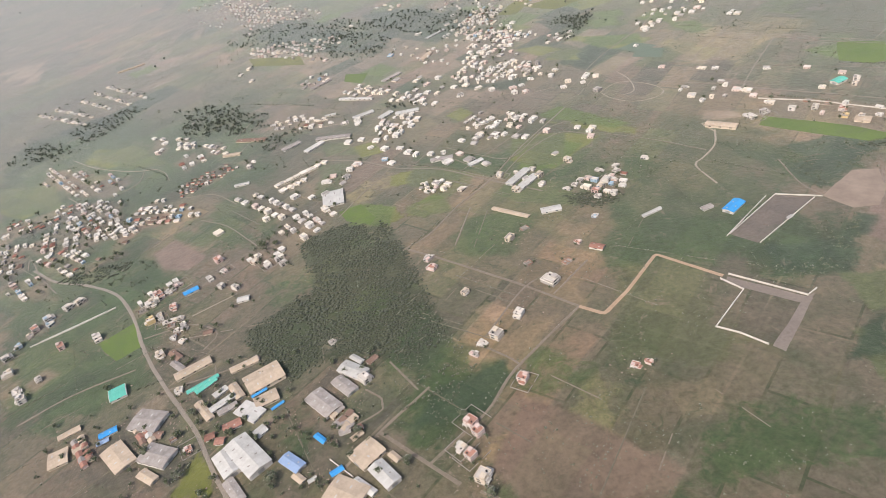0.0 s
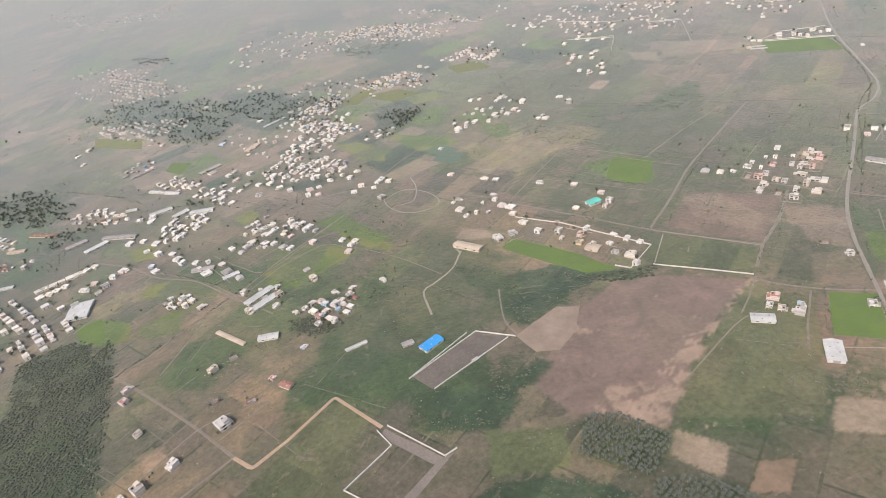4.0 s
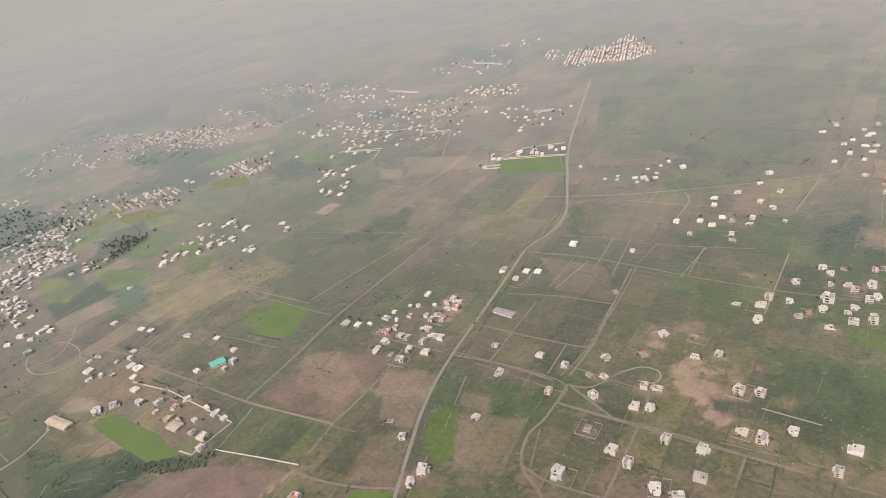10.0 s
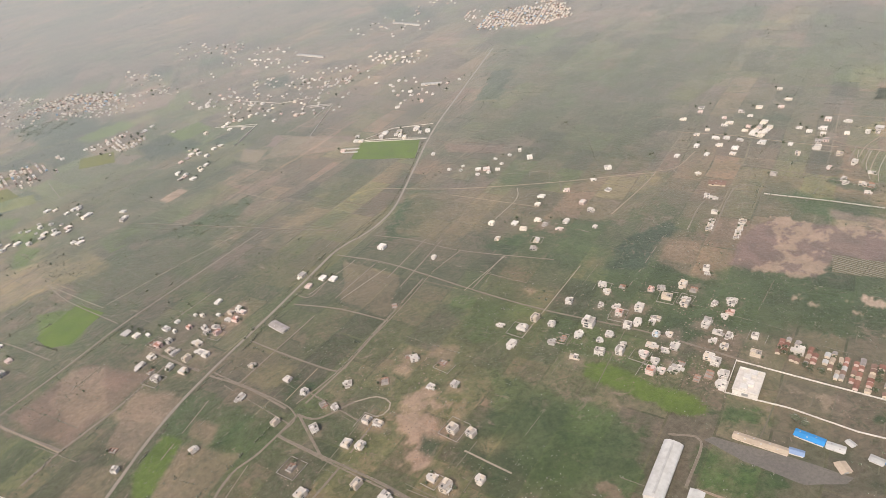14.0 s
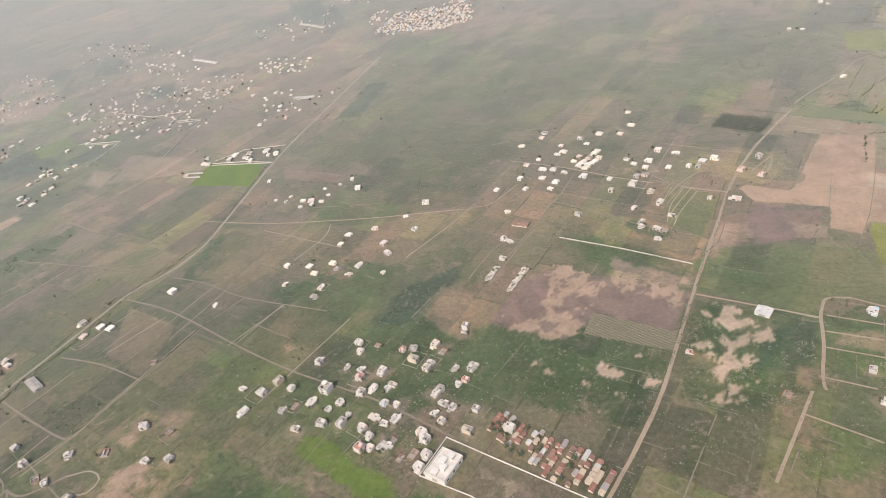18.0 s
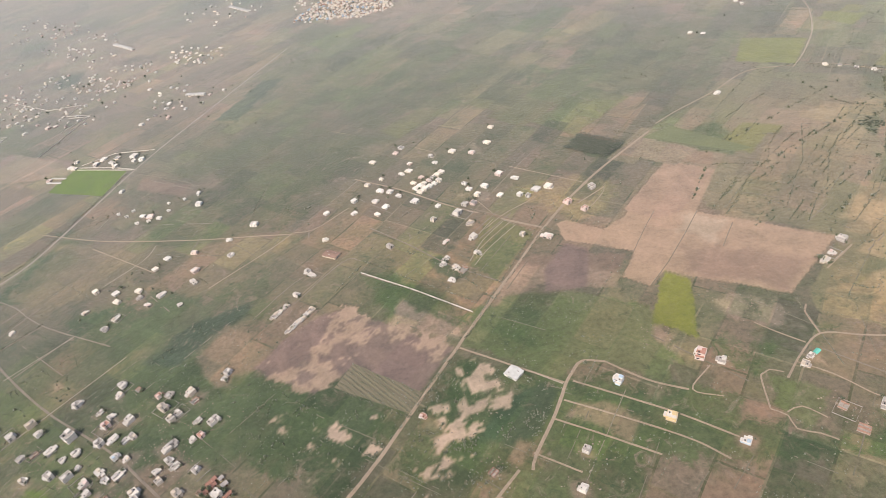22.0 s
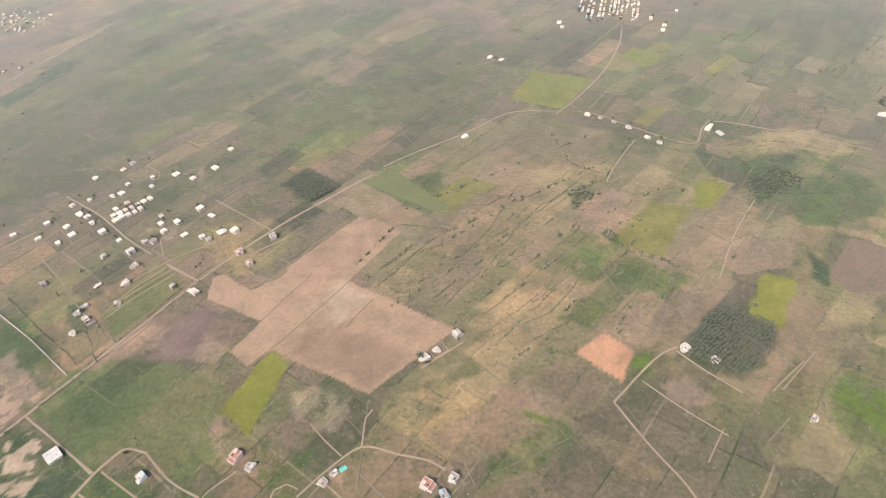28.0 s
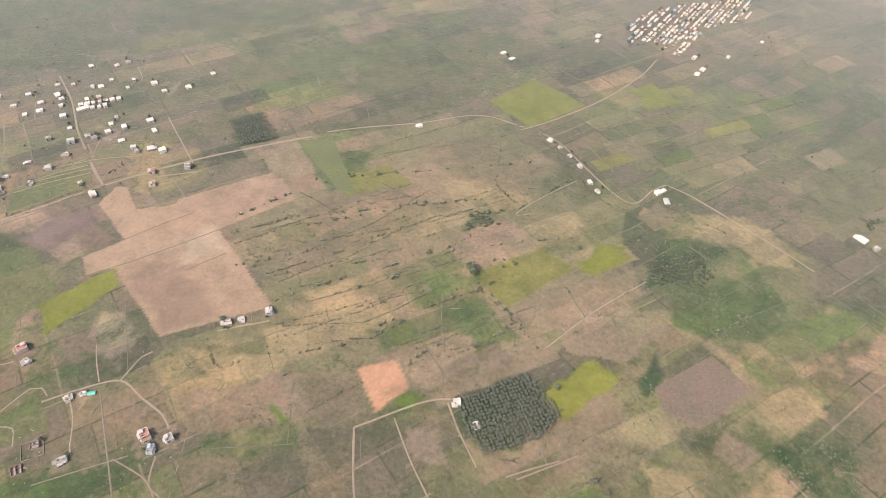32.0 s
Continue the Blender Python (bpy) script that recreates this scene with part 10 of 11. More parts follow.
quarter(5.0, 57, "old", (779.0, 861.2), (805.2, 923.9), (860.7, 925.1), (905.5, 904.2), (886.8, 832.6), (841.4, 820.2))
quarter(2.2, 37, "red", (670.8, 177.2), (682.0, 183.9), (693.3, 166.6), (706.6, 150.5), (714.0, 134.2), (704.8, 126.4), (690.3, 137.9), (678.1, 158.0))
quarter(6.0, 27, "old", (148.8, 942.9), (170.0, 985.6), (199.3, 1009.0), (265.1, 964.0), (281.2, 915.6), (237.3, 894.3), (178.3, 908.7))
quarter(6.0, 113, "new", (288.5, 736.9), (301.5, 760.4), (327.1, 750.7), (331.9, 719.2), (312.5, 696.5))
quarter(6.0, 113, "old", (162.4, 711.5), (192.8, 720.0), (222.0, 722.9), (250.6, 685.9), (248.8, 665.8), (209.4, 672.2), (175.4, 679.8))
quarter(6.0, 27, "old", (115.9, 681.4), (139.8, 696.8), (152.4, 671.8), (124.0, 668.3))
quarter(6.0, 47, "old", (94.1, 625.4), (101.6, 654.2), (117.9, 672.4), (141.1, 634.9), (130.5, 614.8), (150.2, 589.3), (116.8, 592.3))
quarter(6.0, 47, "old", (111.2, 578.3), (135.4, 592.7), (150.2, 589.3), (158.7, 569.3), (132.4, 565.1))
quarter(5.6, 38, "new", (153.1, 541.3), (165.9, 555.5), (181.9, 554.7), (186.4, 540.4), (165.1, 536.1))
quarter(6.0, 47, "new", (111.0, 545.9), (121.5, 555.3), (129.7, 539.8), (119.3, 530.8))
quarter(7.0, 42, "far", (492.0, 793.5), (549.4, 839.2), (564.7, 786.4), (573.3, 744.1), (527.0, 758.9))
quarter(7.0, 57, "far", (604.6, 825.1), (658.8, 829.2), (647.4, 777.2), (609.3, 804.3))
quarter(7.0, 57, "far", (776.4, 979.2), (809.7, 997.9), (790.0, 926.7), (759.1, 910.6))
quarter(6.0, 57, "old", (764.1, 892.2), (814.0, 956.1), (871.5, 935.9), (932.6, 989.4), (923.4, 924.1), (885.7, 834.1), (842.3, 821.8), (759.8, 865.0))
hamlet(50, 30, (-407.2, 1746.1), (-262.3, 1653.7), (-149.5, 1658.3), (-110.6, 1487.8), (-229.4, 1502.1), (-313.4, 1482.7))
hamlet(12, 30, (97.3, 1066.5), (162.3, 1022.4), (168.2, 948.7), (117.0, 979.3))
hamlet(8, 30, (76.0, 984.2), (125.5, 911.3), (123.1, 872.4), (84.4, 932.2))
hamlet(14, 40, (261.5, 1103.4), (348.0, 965.9), (329.9, 946.5), (265.4, 1033.8))
hamlet(14, 40, (348.7, 1208.2), (437.6, 1110.3), (417.9, 1040.4), (333.6, 1132.5))
hamlet(14, 40, (425.6, 1031.1), (509.9, 1000.3), (485.3, 893.6), (427.0, 982.7))
hamlet(18, 42, (390.6, 848.8), (474.7, 847.6), (440.4, 699.2), (389.0, 788.1))
hamlet(14, 30, (100.8, 753.4), (137.1, 767.1), (156.6, 712.6), (125.2, 681.3))
hamlet(6, 30, (168.5, 703.9), (189.8, 681.0), (180.9, 651.0))
hamlet(20, 28, (74.2, 630.4), (105.7, 661.9), (142.1, 645.3), (144.7, 592.6), (90.3, 606.7))
hamlet(24, 28, (29.7, 637.4), (116.9, 577.4), (136.7, 524.6), (52.2, 562.3))
hamlet(8, 28, (140.2, 588.8), (185.2, 554.1), (177.6, 534.3))
hamlet(5, 28, (-44.8, 745.3), (-16.7, 723.6), (-11.9, 699.8))
hamlet(50, 35, (-196.3, 1106.0), (-120.1, 1029.8), (-26.0, 846.1), (-74.4, 849.3), (-116.3, 889.8))
hamlet(5, 35, (36.0, 815.5), (67.6, 792.0), (58.5, 774.3))
hamlet(5, 35, (7.9, 968.0), (44.0, 943.6), (37.3, 903.5))
hamlet(24, 42, (397.2, 842.2), (543.4, 708.8), (515.8, 667.1), (403.4, 789.0))
hamlet(24, 42, (446.3, 860.1), (550.1, 838.5), (535.8, 747.6), (456.1, 767.2))
hamlet(10, 42, (616.6, 1051.5), (684.7, 979.2), (663.0, 924.2), (601.0, 1001.6))
hamlet(18, 42, (609.4, 872.1), (689.3, 812.7), (659.7, 765.9), (600.7, 826.4))
hamlet(14, 42, (594.2, 750.5), (686.9, 678.1), (665.4, 639.0), (604.3, 646.4))
hamlet(15, 50, (830.3, 1134.0), (856.0, 1079.4), (711.8, 1035.6), (741.8, 1123.5))
hamlet(9, 25, (601.3, 467.0), (651.9, 458.5), (633.7, 432.5), (588.6, 438.0))
hamlet(24, 33, (238.5, 338.5), (260.6, 324.5), (284.6, 289.1), (275.1, 276.0), (263.6, 288.1), (242.5, 317.1))
hamlet(12, 40, (366.3, 346.2), (398.5, 353.3), (432.0, 337.6), (409.1, 302.2), (385.3, 293.9), (370.7, 316.2))
hamlet(9, 40, (199.3, 398.3), (235.4, 374.8), (233.2, 353.7), (201.7, 362.9))
hamlet(7, 30, (19.5, 393.0), (52.0, 387.1), (61.9, 361.0), (34.9, 364.9))
hamlet(8, 40, (233.5, 541.5), (295.1, 581.6), (295.1, 549.8), (249.4, 504.7))
hamlet(8, 20, (65.1, 348.2), (82.2, 343.1), (87.8, 317.1), (72.8, 323.8))
hamlet(7, 28, (94.9, 304.3), (124.4, 315.8), (129.9, 308.2), (107.8, 289.6))

# hedges along the field edges: density, line
hedge(1.0, (997.2, 249.2), (1026.4, 270.0), (1060.2, 286.5), (1096.8, 304.5), (1123.5, 321.7))
hedge(0.8, (1018.4, 242.2), (1059.4, 264.1), (1099.8, 284.4))
hedge(0.8, (1029.8, 207.4), (1057.3, 222.6), (1097.1, 245.9))
hedge(0.8, (944.1, 298.0), (981.3, 326.9))
hedge(1.0, (989.9, 277.0), (1015.7, 296.3))
hedge(0.8, (1055.3, 370.6), (1105.5, 392.4))
hedge(0.7, (1063.5, 159.4), (1090.2, 184.5), (1134.3, 213.6))
hedge(0.8, (1109.9, 216.9), (1141.6, 238.5))
hedge(0.8, (1132.0, 209.7), (1159.0, 230.0))
hedge(0.7, (1134.5, 272.0), (1152.9, 240.0), (1174.6, 219.5))
hedge(0.8, (976.0, 393.4), (1003.3, 360.0))
hedge(0.6, (1073.8, 293.8), (1103.9, 322.1))
hedge(0.8, (1020.9, 332.3), (1049.4, 349.9))
hedge(0.8, (997.9, 281.2), (1013.6, 292.4))
hedge(0.8, (1021.0, 247.6), (1045.3, 264.5), (1071.5, 282.7))
hedge(0.9, (1036.0, 207.4), (1061.3, 217.0), (1086.5, 236.0))
hedge(0.7, (1095.3, 204.9), (1124.5, 222.3), (1143.1, 230.9))
hedge(0.8, (1031.4, 298.3), (1078.3, 325.9), (1109.2, 329.8))
hedge(0.8, (1072.7, 248.3), (1121.3, 285.7), (1152.0, 318.0))
hedge(0.7, (989.2, 210.8), (1010.9, 178.2), (1022.2, 182.2))
hedge(0.7, (1130.5, 267.5), (1153.3, 242.1), (1161.0, 209.2))
hedge(0.8, (1193.6, 143.6), (1216.5, 126.3))
hedge(0.8, (1196.4, 105.5), (1221.2, 125.2))
hedge(0.8, (1242.2, 132.7), (1244.1, 108.7))
hedge(0.8, (262.4, 268.6), (277.9, 263.9), (235.4, 263.4), (215.9, 253.3))
hedge(0.9, (338.0, 213.7), (321.7, 186.4))
hedge(0.9, (356.0, 202.4), (340.4, 174.8))
hedge(0.9, (361.2, 200.9), (346.7, 175.7))
hedge(0.7, (333.6, 255.7), (319.5, 236.4))
hedge(0.8, (302.3, 370.6), (324.2, 400.3))
hedge(0.8, (297.8, 368.8), (321.2, 347.0))
hedge(0.8, (374.7, 228.5), (394.8, 262.9), (407.8, 279.7))
hedge(0.8, (410.8, 278.2), (458.0, 333.3), (499.5, 385.7), (538.0, 418.0))
hedge(0.8, (474.7, 254.4), (536.9, 313.9), (569.8, 339.7))
hedge(0.7, (454.3, 275.5), (432.0, 298.5))
hedge(0.8, (508.3, 386.9), (550.9, 440.9), (611.1, 566.3))
hedge(0.8, (781.6, 196.6), (806.2, 218.1), (884.1, 298.3))
hedge(0.8, (715.2, 139.4), (756.6, 171.3), (784.0, 195.4))
hedge(0.9, (774.9, 178.2), (795.3, 206.0), (826.0, 240.8), (879.2, 300.5))
hedge(0.8, (997.7, 323.3), (1051.5, 296.5))
hedge(0.9, (983.2, 259.9), (1036.1, 304.2), (1080.6, 341.2))
hedge(0.9, (1011.7, 241.0), (1094.1, 298.9), (1144.6, 325.4))
hedge(0.7, (768.0, 300.7), (798.3, 266.7), (818.7, 243.8))
hedge(0.7, (833.9, 247.2), (820.4, 278.6), (797.5, 311.6))
hedge(0.7, (774.5, 198.9), (750.9, 226.7), (739.1, 215.6))
hedge(0.7, (741.8, 212.7), (771.6, 184.3), (779.7, 195.2))
hedge(0.9, (1119.4, 421.2), (1155.3, 423.1), (1189.2, 388.1), (1202.8, 353.8))
hedge(0.8, (1233.2, 337.9), (1273.2, 337.0), (1315.7, 304.2), (1332.1, 286.8))
hedge(0.8, (1245.0, 243.0), (1268.1, 247.2), (1281.8, 223.7))
hedge(0.8, (1206.2, 198.3), (1227.9, 209.9), (1227.3, 185.2))
hedge(0.8, (1182.7, 180.5), (1173.9, 154.5), (1156.1, 152.1))
hedge(1.0, (1153.9, 417.5), (1181.3, 390.4), (1201.7, 350.6))
hedge(1.0, (1193.9, 363.7), (1211.5, 344.2), (1226.8, 341.9))
hedge(0.9, (-135.6, 236.3), (-129.4, 237.5), (-121.5, 237.4))
hedge(0.9, (-111.5, 176.0), (-105.8, 181.9), (-102.3, 189.0))
hedge(0.9, (-74.4, 166.0), (-71.5, 168.1))
hedge(0.9, (-106.2, 209.9), (-103.4, 201.1), (-100.2, 194.0))
hedge(0.9, (-68.3, 200.6), (-63.5, 192.6), (-65.7, 187.4), (-69.0, 180.0))
hedge(0.7, (-41.1, 178.5), (-31.3, 186.7), (-16.4, 193.7), (0.9, 196.9), (15.8, 208.7))
hedge(0.7, (-22.8, 180.5), (-3.6, 185.6), (14.9, 194.8))
hedge(0.9, (1196.2, 131.6), (1201.3, 123.4))
hedge(0.9, (1200.8, 117.1), (1214.1, 128.2))
hedge(0.8, (1178.6, 132.7), (1176.2, 113.8))
hedge(0.8, (1209.9, 140.2), (1221.3, 124.1))
hedge(0.3, (1023.8, 230.2), (1068.4, 254.0), (1089.1, 267.5))
hedge(0.3, (1054.4, 208.6), (1085.6, 225.0), (1116.6, 247.6), (1134.4, 257.1))
hedge(0.3, (1065.8, 197.2), (1104.6, 229.0), (1133.6, 252.7))
hedge(0.3, (1106.8, 197.8), (1142.2, 229.0), (1161.4, 237.5))
hedge(0.3, (1042.5, 175.0), (1065.5, 192.0), (1083.7, 202.5))
hedge(0.3, (1128.7, 263.1), (1151.1, 242.0), (1166.1, 223.8))
hedge(0.3, (1161.5, 329.4), (1196.9, 351.4), (1213.9, 356.7))
hedge(0.3, (1091.5, 276.5), (1129.4, 314.3), (1149.8, 326.5))
hedge(0.8, (1160.9, 415.0), (1183.2, 398.6), (1203.1, 377.0), (1216.4, 351.4))
hedge(0.9, (1338.7, 283.6), (1357.5, 266.8), (1372.5, 247.5))
hedge(0.8, (1326.5, 253.8), (1347.6, 243.7), (1355.0, 228.6))
hedge(0.8, (1318.1, 231.8), (1335.9, 257.5))
hedge(0.3, (762.0, 305.6), (795.7, 267.3), (818.0, 243.0))
hedge(0.9, (657.0, 114.6), (661.2, 110.6))
tree(860.1, 183.6, 0.5)
tree(1129.3, 269.2, 1.2)
tree(1129.9, 265.4, 1.6)
tree(1004.1, 205.8, 1.0)
tree(1192.3, 298.3, 0.7)
tree(1154.3, 277.3, 0.6)
tree(1147.9, 273.7, 0.5)
tree(-71.5, 164.0, 1.1)
tree(-107.7, 177.9, 1.0)
tree(-106.5, 209.9, 1.0)
tree(-124.1, 195.0, 0.9)
tree(-37.4, 175.4, 0.9)
tree(4.3, 133.3, 1.0)
tree(2.5, 169.3, 0.9)
tree(-31.8, 154.9, 0.8)
tree(-21.3, 156.3, 0.8)
tree(1130.9, 265.3, 1.0)
tree(1200.6, 147.7, 0.8)
tree(1205.7, 143.7, 0.8)
tree(1182.5, 195.1, 0.7)
tree(652.2, 139.5, 1.0)
tree(653.5, 135.8, 0.9)
tree(670.9, 103.6, 1.0)


# patches, hedges and lanes between them
field("scrub", (797.8, 214.7), (827.6, 195.2), (842.5, 174.2), (817.2, 144.2), (787.2, 138.5), (758.1, 158.0), (780.9, 192.5))
field("darkish", (812.8, 177.5), (834.6, 182.5), (841.3, 172.6), (826.5, 154.9), (807.7, 148.5), (798.4, 160.0))
field("scar", (747.2, 269.1), (765.3, 258.0), (769.2, 242.0), (757.2, 242.7), (749.4, 248.2), (738.9, 242.3), (730.4, 244.4), (737.9, 257.8))
field("scar", (704.6, 237.9), (721.1, 237.8), (732.0, 239.5), (741.6, 230.8), (751.7, 233.4), (735.5, 218.5), (722.6, 218.6), (717.3, 226.6), (710.6, 233.1))
field("scar", (771.3, 252.0), (785.5, 242.0), (802.8, 220.9), (793.3, 215.4), (788.6, 221.8), (781.2, 233.3), (772.4, 243.1))
field("scar", (753.1, 275.6), (761.6, 265.8), (755.8, 260.0), (746.2, 262.0), (744.2, 270.6))
field("wash", (801.6, 201.7), (811.3, 204.6), (816.0, 200.9), (816.1, 189.1), (818.6, 183.4), (816.7, 177.4), (811.9, 178.4), (808.3, 182.2), (803.4, 186.7), (802.5, 191.1), (799.8, 196.0))
field("wash", (776.7, 161.6), (785.4, 169.0), (793.7, 173.1), (795.5, 180.5), (803.4, 183.6), (808.9, 178.0), (801.8, 173.4), (799.4, 165.0), (793.1, 162.8), (787.9, 163.3), (780.3, 158.1), (775.7, 156.9))
field("wash", (785.4, 184.4), (790.8, 180.6), (790.6, 175.4), (785.6, 176.9), (784.3, 180.8))
field("wash", (811.3, 181.7), (817.8, 176.8), (817.9, 172.5), (810.5, 173.9))
field("wash", (773.2, 154.5), (782.0, 156.3), (782.6, 151.8), (774.1, 146.8), (771.5, 149.7))
field("wash", (730.8, 191.4), (737.9, 189.8), (745.0, 181.5), (754.6, 172.9), (755.7, 168.4), (750.6, 171.7), (742.1, 177.8), (740.2, 181.7), (732.5, 187.1))
field("wash", (705.3, 210.5), (710.4, 206.0), (713.4, 199.3), (708.0, 203.4))
field("pinkish", (837.1, 253.4), (857.5, 268.7), (886.6, 255.7), (906.6, 237.8), (898.3, 229.5), (856.3, 249.3), (831.5, 238.1))
field("greenish", (823.5, 242.3), (853.0, 238.7), (869.5, 212.5), (848.7, 182.5), (825.1, 201.2), (807.4, 220.1))
field("brownish", (846.7, 165.7), (859.8, 159.5), (870.4, 144.3), (859.9, 135.9), (850.1, 147.9), (843.0, 159.1))
field("brownish", (814.8, 154.5), (821.3, 149.7), (812.2, 141.1), (806.8, 145.3))
field("scar", (498.6, 216.1), (508.6, 222.3), (517.3, 220.3), (519.6, 210.1), (509.7, 198.7), (511.0, 192.1), (503.3, 189.6), (502.5, 179.9), (496.3, 184.4), (498.6, 195.8), (495.6, 205.2))
field("darkish", (506.1, 195.8), (513.5, 188.2), (507.6, 181.6), (502.0, 188.0))
field("limegrass", (591.6, 207.5), (600.0, 205.2), (609.3, 188.8), (622.2, 171.8), (626.9, 160.8), (621.9, 155.4), (609.5, 164.1), (600.9, 178.3), (591.3, 193.3), (586.7, 199.6))
field("limegrass", (293.5, 401.2), (321.8, 395.2), (333.1, 361.4), (323.4, 351.3), (302.4, 372.5))
field("pinkish", (330.2, 327.4), (349.9, 319.3), (356.8, 282.8), (342.5, 272.2), (323.0, 300.4))
field("pinkish", (368.8, 285.9), (395.2, 271.9), (381.9, 248.0), (373.2, 236.6), (359.9, 251.0))
field("limegrass", (387.6, 249.2), (398.0, 239.9), (387.5, 211.9), (377.3, 209.4), (375.5, 228.1))
field("brownish", (402.4, 254.4), (415.4, 243.4), (410.8, 231.4), (399.5, 241.1))
field("darkish", (403.2, 214.6), (413.0, 209.9), (408.7, 198.5), (398.1, 203.5))
field("brownish", (495.5, 364.0), (526.6, 327.4), (509.2, 289.5), (486.1, 316.7))
field("greenish", (275.4, 288.9), (303.9, 287.4), (334.8, 259.5), (320.7, 240.3), (285.8, 264.1))
field("scar", (284.7, 216.2), (290.4, 220.0), (310.6, 233.3), (315.0, 235.1), (288.2, 214.7), (261.4, 193.2), (241.1, 176.3), (231.8, 162.3), (211.6, 178.9), (221.2, 190.3), (238.9, 184.8), (258.0, 201.7), (274.2, 206.8))
field("scar", (219.9, 244.8), (225.9, 240.0), (226.6, 230.5), (217.3, 231.3), (216.6, 239.0))
field("darkish", (360.9, 188.5), (350.4, 201.6), (365.6, 203.3), (367.6, 198.0))
field("brownish", (352.2, 243.8), (372.5, 233.9), (358.4, 208.8), (340.1, 217.3))
field("pinkish", (371.0, 289.2), (395.6, 272.5), (387.9, 260.4), (363.7, 269.9))
field("limegrass", (5.6, 331.9), (21.1, 340.3), (28.0, 332.1), (11.0, 315.3))
field("greenish", (16.0, 299.9), (48.5, 303.8), (60.2, 290.0), (42.5, 265.3), (26.4, 268.0))
field("limegrass", (73.6, 343.7), (99.4, 374.8), (118.5, 352.3), (97.5, 332.6), (81.4, 334.4))
field("limegrass", (103.3, 409.2), (125.8, 413.3), (152.5, 361.8), (142.1, 360.3))
field("greenish", (96.3, 316.9), (113.6, 330.7), (123.8, 320.3), (106.2, 309.8))
field("darkish", (154.2, 217.0), (183.1, 208.8), (200.0, 223.1), (209.1, 215.6), (187.4, 203.8), (171.6, 185.1), (142.6, 196.2))
field("greenish", (20.0, 277.5), (32.8, 295.7), (52.9, 303.5), (59.4, 288.5), (41.0, 270.4), (26.0, 267.3))
field("olive", (0.5, 323.2), (17.7, 333.7), (26.9, 325.8), (13.0, 317.0))
field("brownish", (11.1, 259.9), (26.0, 267.3), (42.4, 246.0), (32.8, 237.2), (18.1, 247.9))
field("pinkish", (18.3, 227.3), (31.6, 229.6), (35.5, 222.0), (26.5, 212.8))
field("brownish", (2.0, 293.7), (27.6, 304.0), (41.0, 309.3), (32.8, 295.7), (10.3, 284.6))
field("darkish", (-4.4, 189.1), (23.1, 190.7), (26.1, 180.5), (11.0, 166.8), (-5.7, 167.2), (-18.0, 171.7))
field("scrub", (-1.1, 243.4), (15.1, 200.2), (-4.4, 189.1), (-22.2, 208.3), (-12.0, 232.2))
field("greenish", (150.1, 159.1), (175.4, 155.2), (196.1, 140.5), (168.8, 123.6), (142.3, 133.6))
field("brownish", (77.5, 158.1), (93.6, 154.8), (90.4, 137.9), (75.3, 141.0))
field("brownish", (181.7, 188.4), (201.6, 183.5), (190.4, 162.2), (171.7, 166.7))
field("greenish", (987.2, 363.5), (1014.5, 376.5), (1051.7, 335.4), (1028.8, 320.3))
field("olivish", (1029.4, 340.8), (1061.0, 358.3), (1082.4, 340.2), (1042.8, 308.7))
field("pinkish", (964.1, 362.8), (990.7, 375.7), (1014.3, 338.3), (988.7, 326.9))
field("brownish", (1014.2, 299.2), (1067.0, 337.8), (1087.6, 320.8), (1041.4, 282.8))
field("straw", (1038.8, 233.4), (1058.8, 248.3), (1076.0, 231.7), (1055.7, 213.9))
field("straw", (1025.6, 205.1), (1056.0, 217.7), (1062.9, 197.6), (1036.2, 185.5))
field("pinkish", (1111.2, 287.4), (1137.0, 308.9), (1152.4, 283.1), (1128.1, 268.1))
field("greenish", (1092.4, 256.9), (1114.1, 266.4), (1124.1, 249.9), (1105.9, 240.3))
field("plot_f", (1092.5, 218.0), (1102.5, 222.0), (1106.1, 209.2), (1096.4, 205.5))
field("limegrass", (1101.5, 172.6), (1110.4, 180.9), (1119.9, 179.0), (1112.2, 170.5))
field("limegrass", (1041.4, 159.2), (1051.2, 164.9), (1061.0, 156.9), (1049.7, 148.9))
field("olivish", (1002.8, 182.2), (1013.9, 186.6), (1024.7, 174.7), (1011.1, 168.0))
field("brownish", (998.1, 158.6), (1035.5, 172.6), (1055.1, 150.7), (1013.7, 139.0))
field("pinkish", (1030.2, 176.8), (1052.8, 182.3), (1072.4, 162.3), (1060.5, 152.6), (1045.5, 161.4))
field("brownish", (1049.7, 179.5), (1076.0, 187.8), (1093.8, 161.3), (1073.7, 153.0))
field("greenish", (1128.2, 253.6), (1140.6, 237.2), (1155.7, 233.8), (1135.4, 217.0), (1120.3, 232.8))
field("greenish", (1128.4, 226.8), (1152.1, 232.4), (1162.3, 223.7), (1132.4, 205.7))
field("pinkish", (1116.8, 216.9), (1136.4, 220.9), (1141.0, 203.9), (1117.1, 179.6), (1107.7, 188.5))
field("pinkish", (1145.9, 210.7), (1165.2, 223.1), (1171.4, 213.4), (1144.6, 195.5))
field("olivish", (1131.3, 267.4), (1170.0, 295.4), (1190.2, 279.6), (1156.4, 247.3), (1146.5, 247.2))
field("olivish", (1190.2, 279.6), (1213.5, 305.1), (1226.1, 299.1), (1206.5, 275.8))
field("brownish", (1205.1, 281.5), (1224.0, 293.8), (1227.9, 276.1), (1208.0, 270.1))
field("pinkish", (1179.6, 237.6), (1204.5, 260.7), (1243.0, 246.9), (1216.4, 216.2), (1185.8, 218.6))
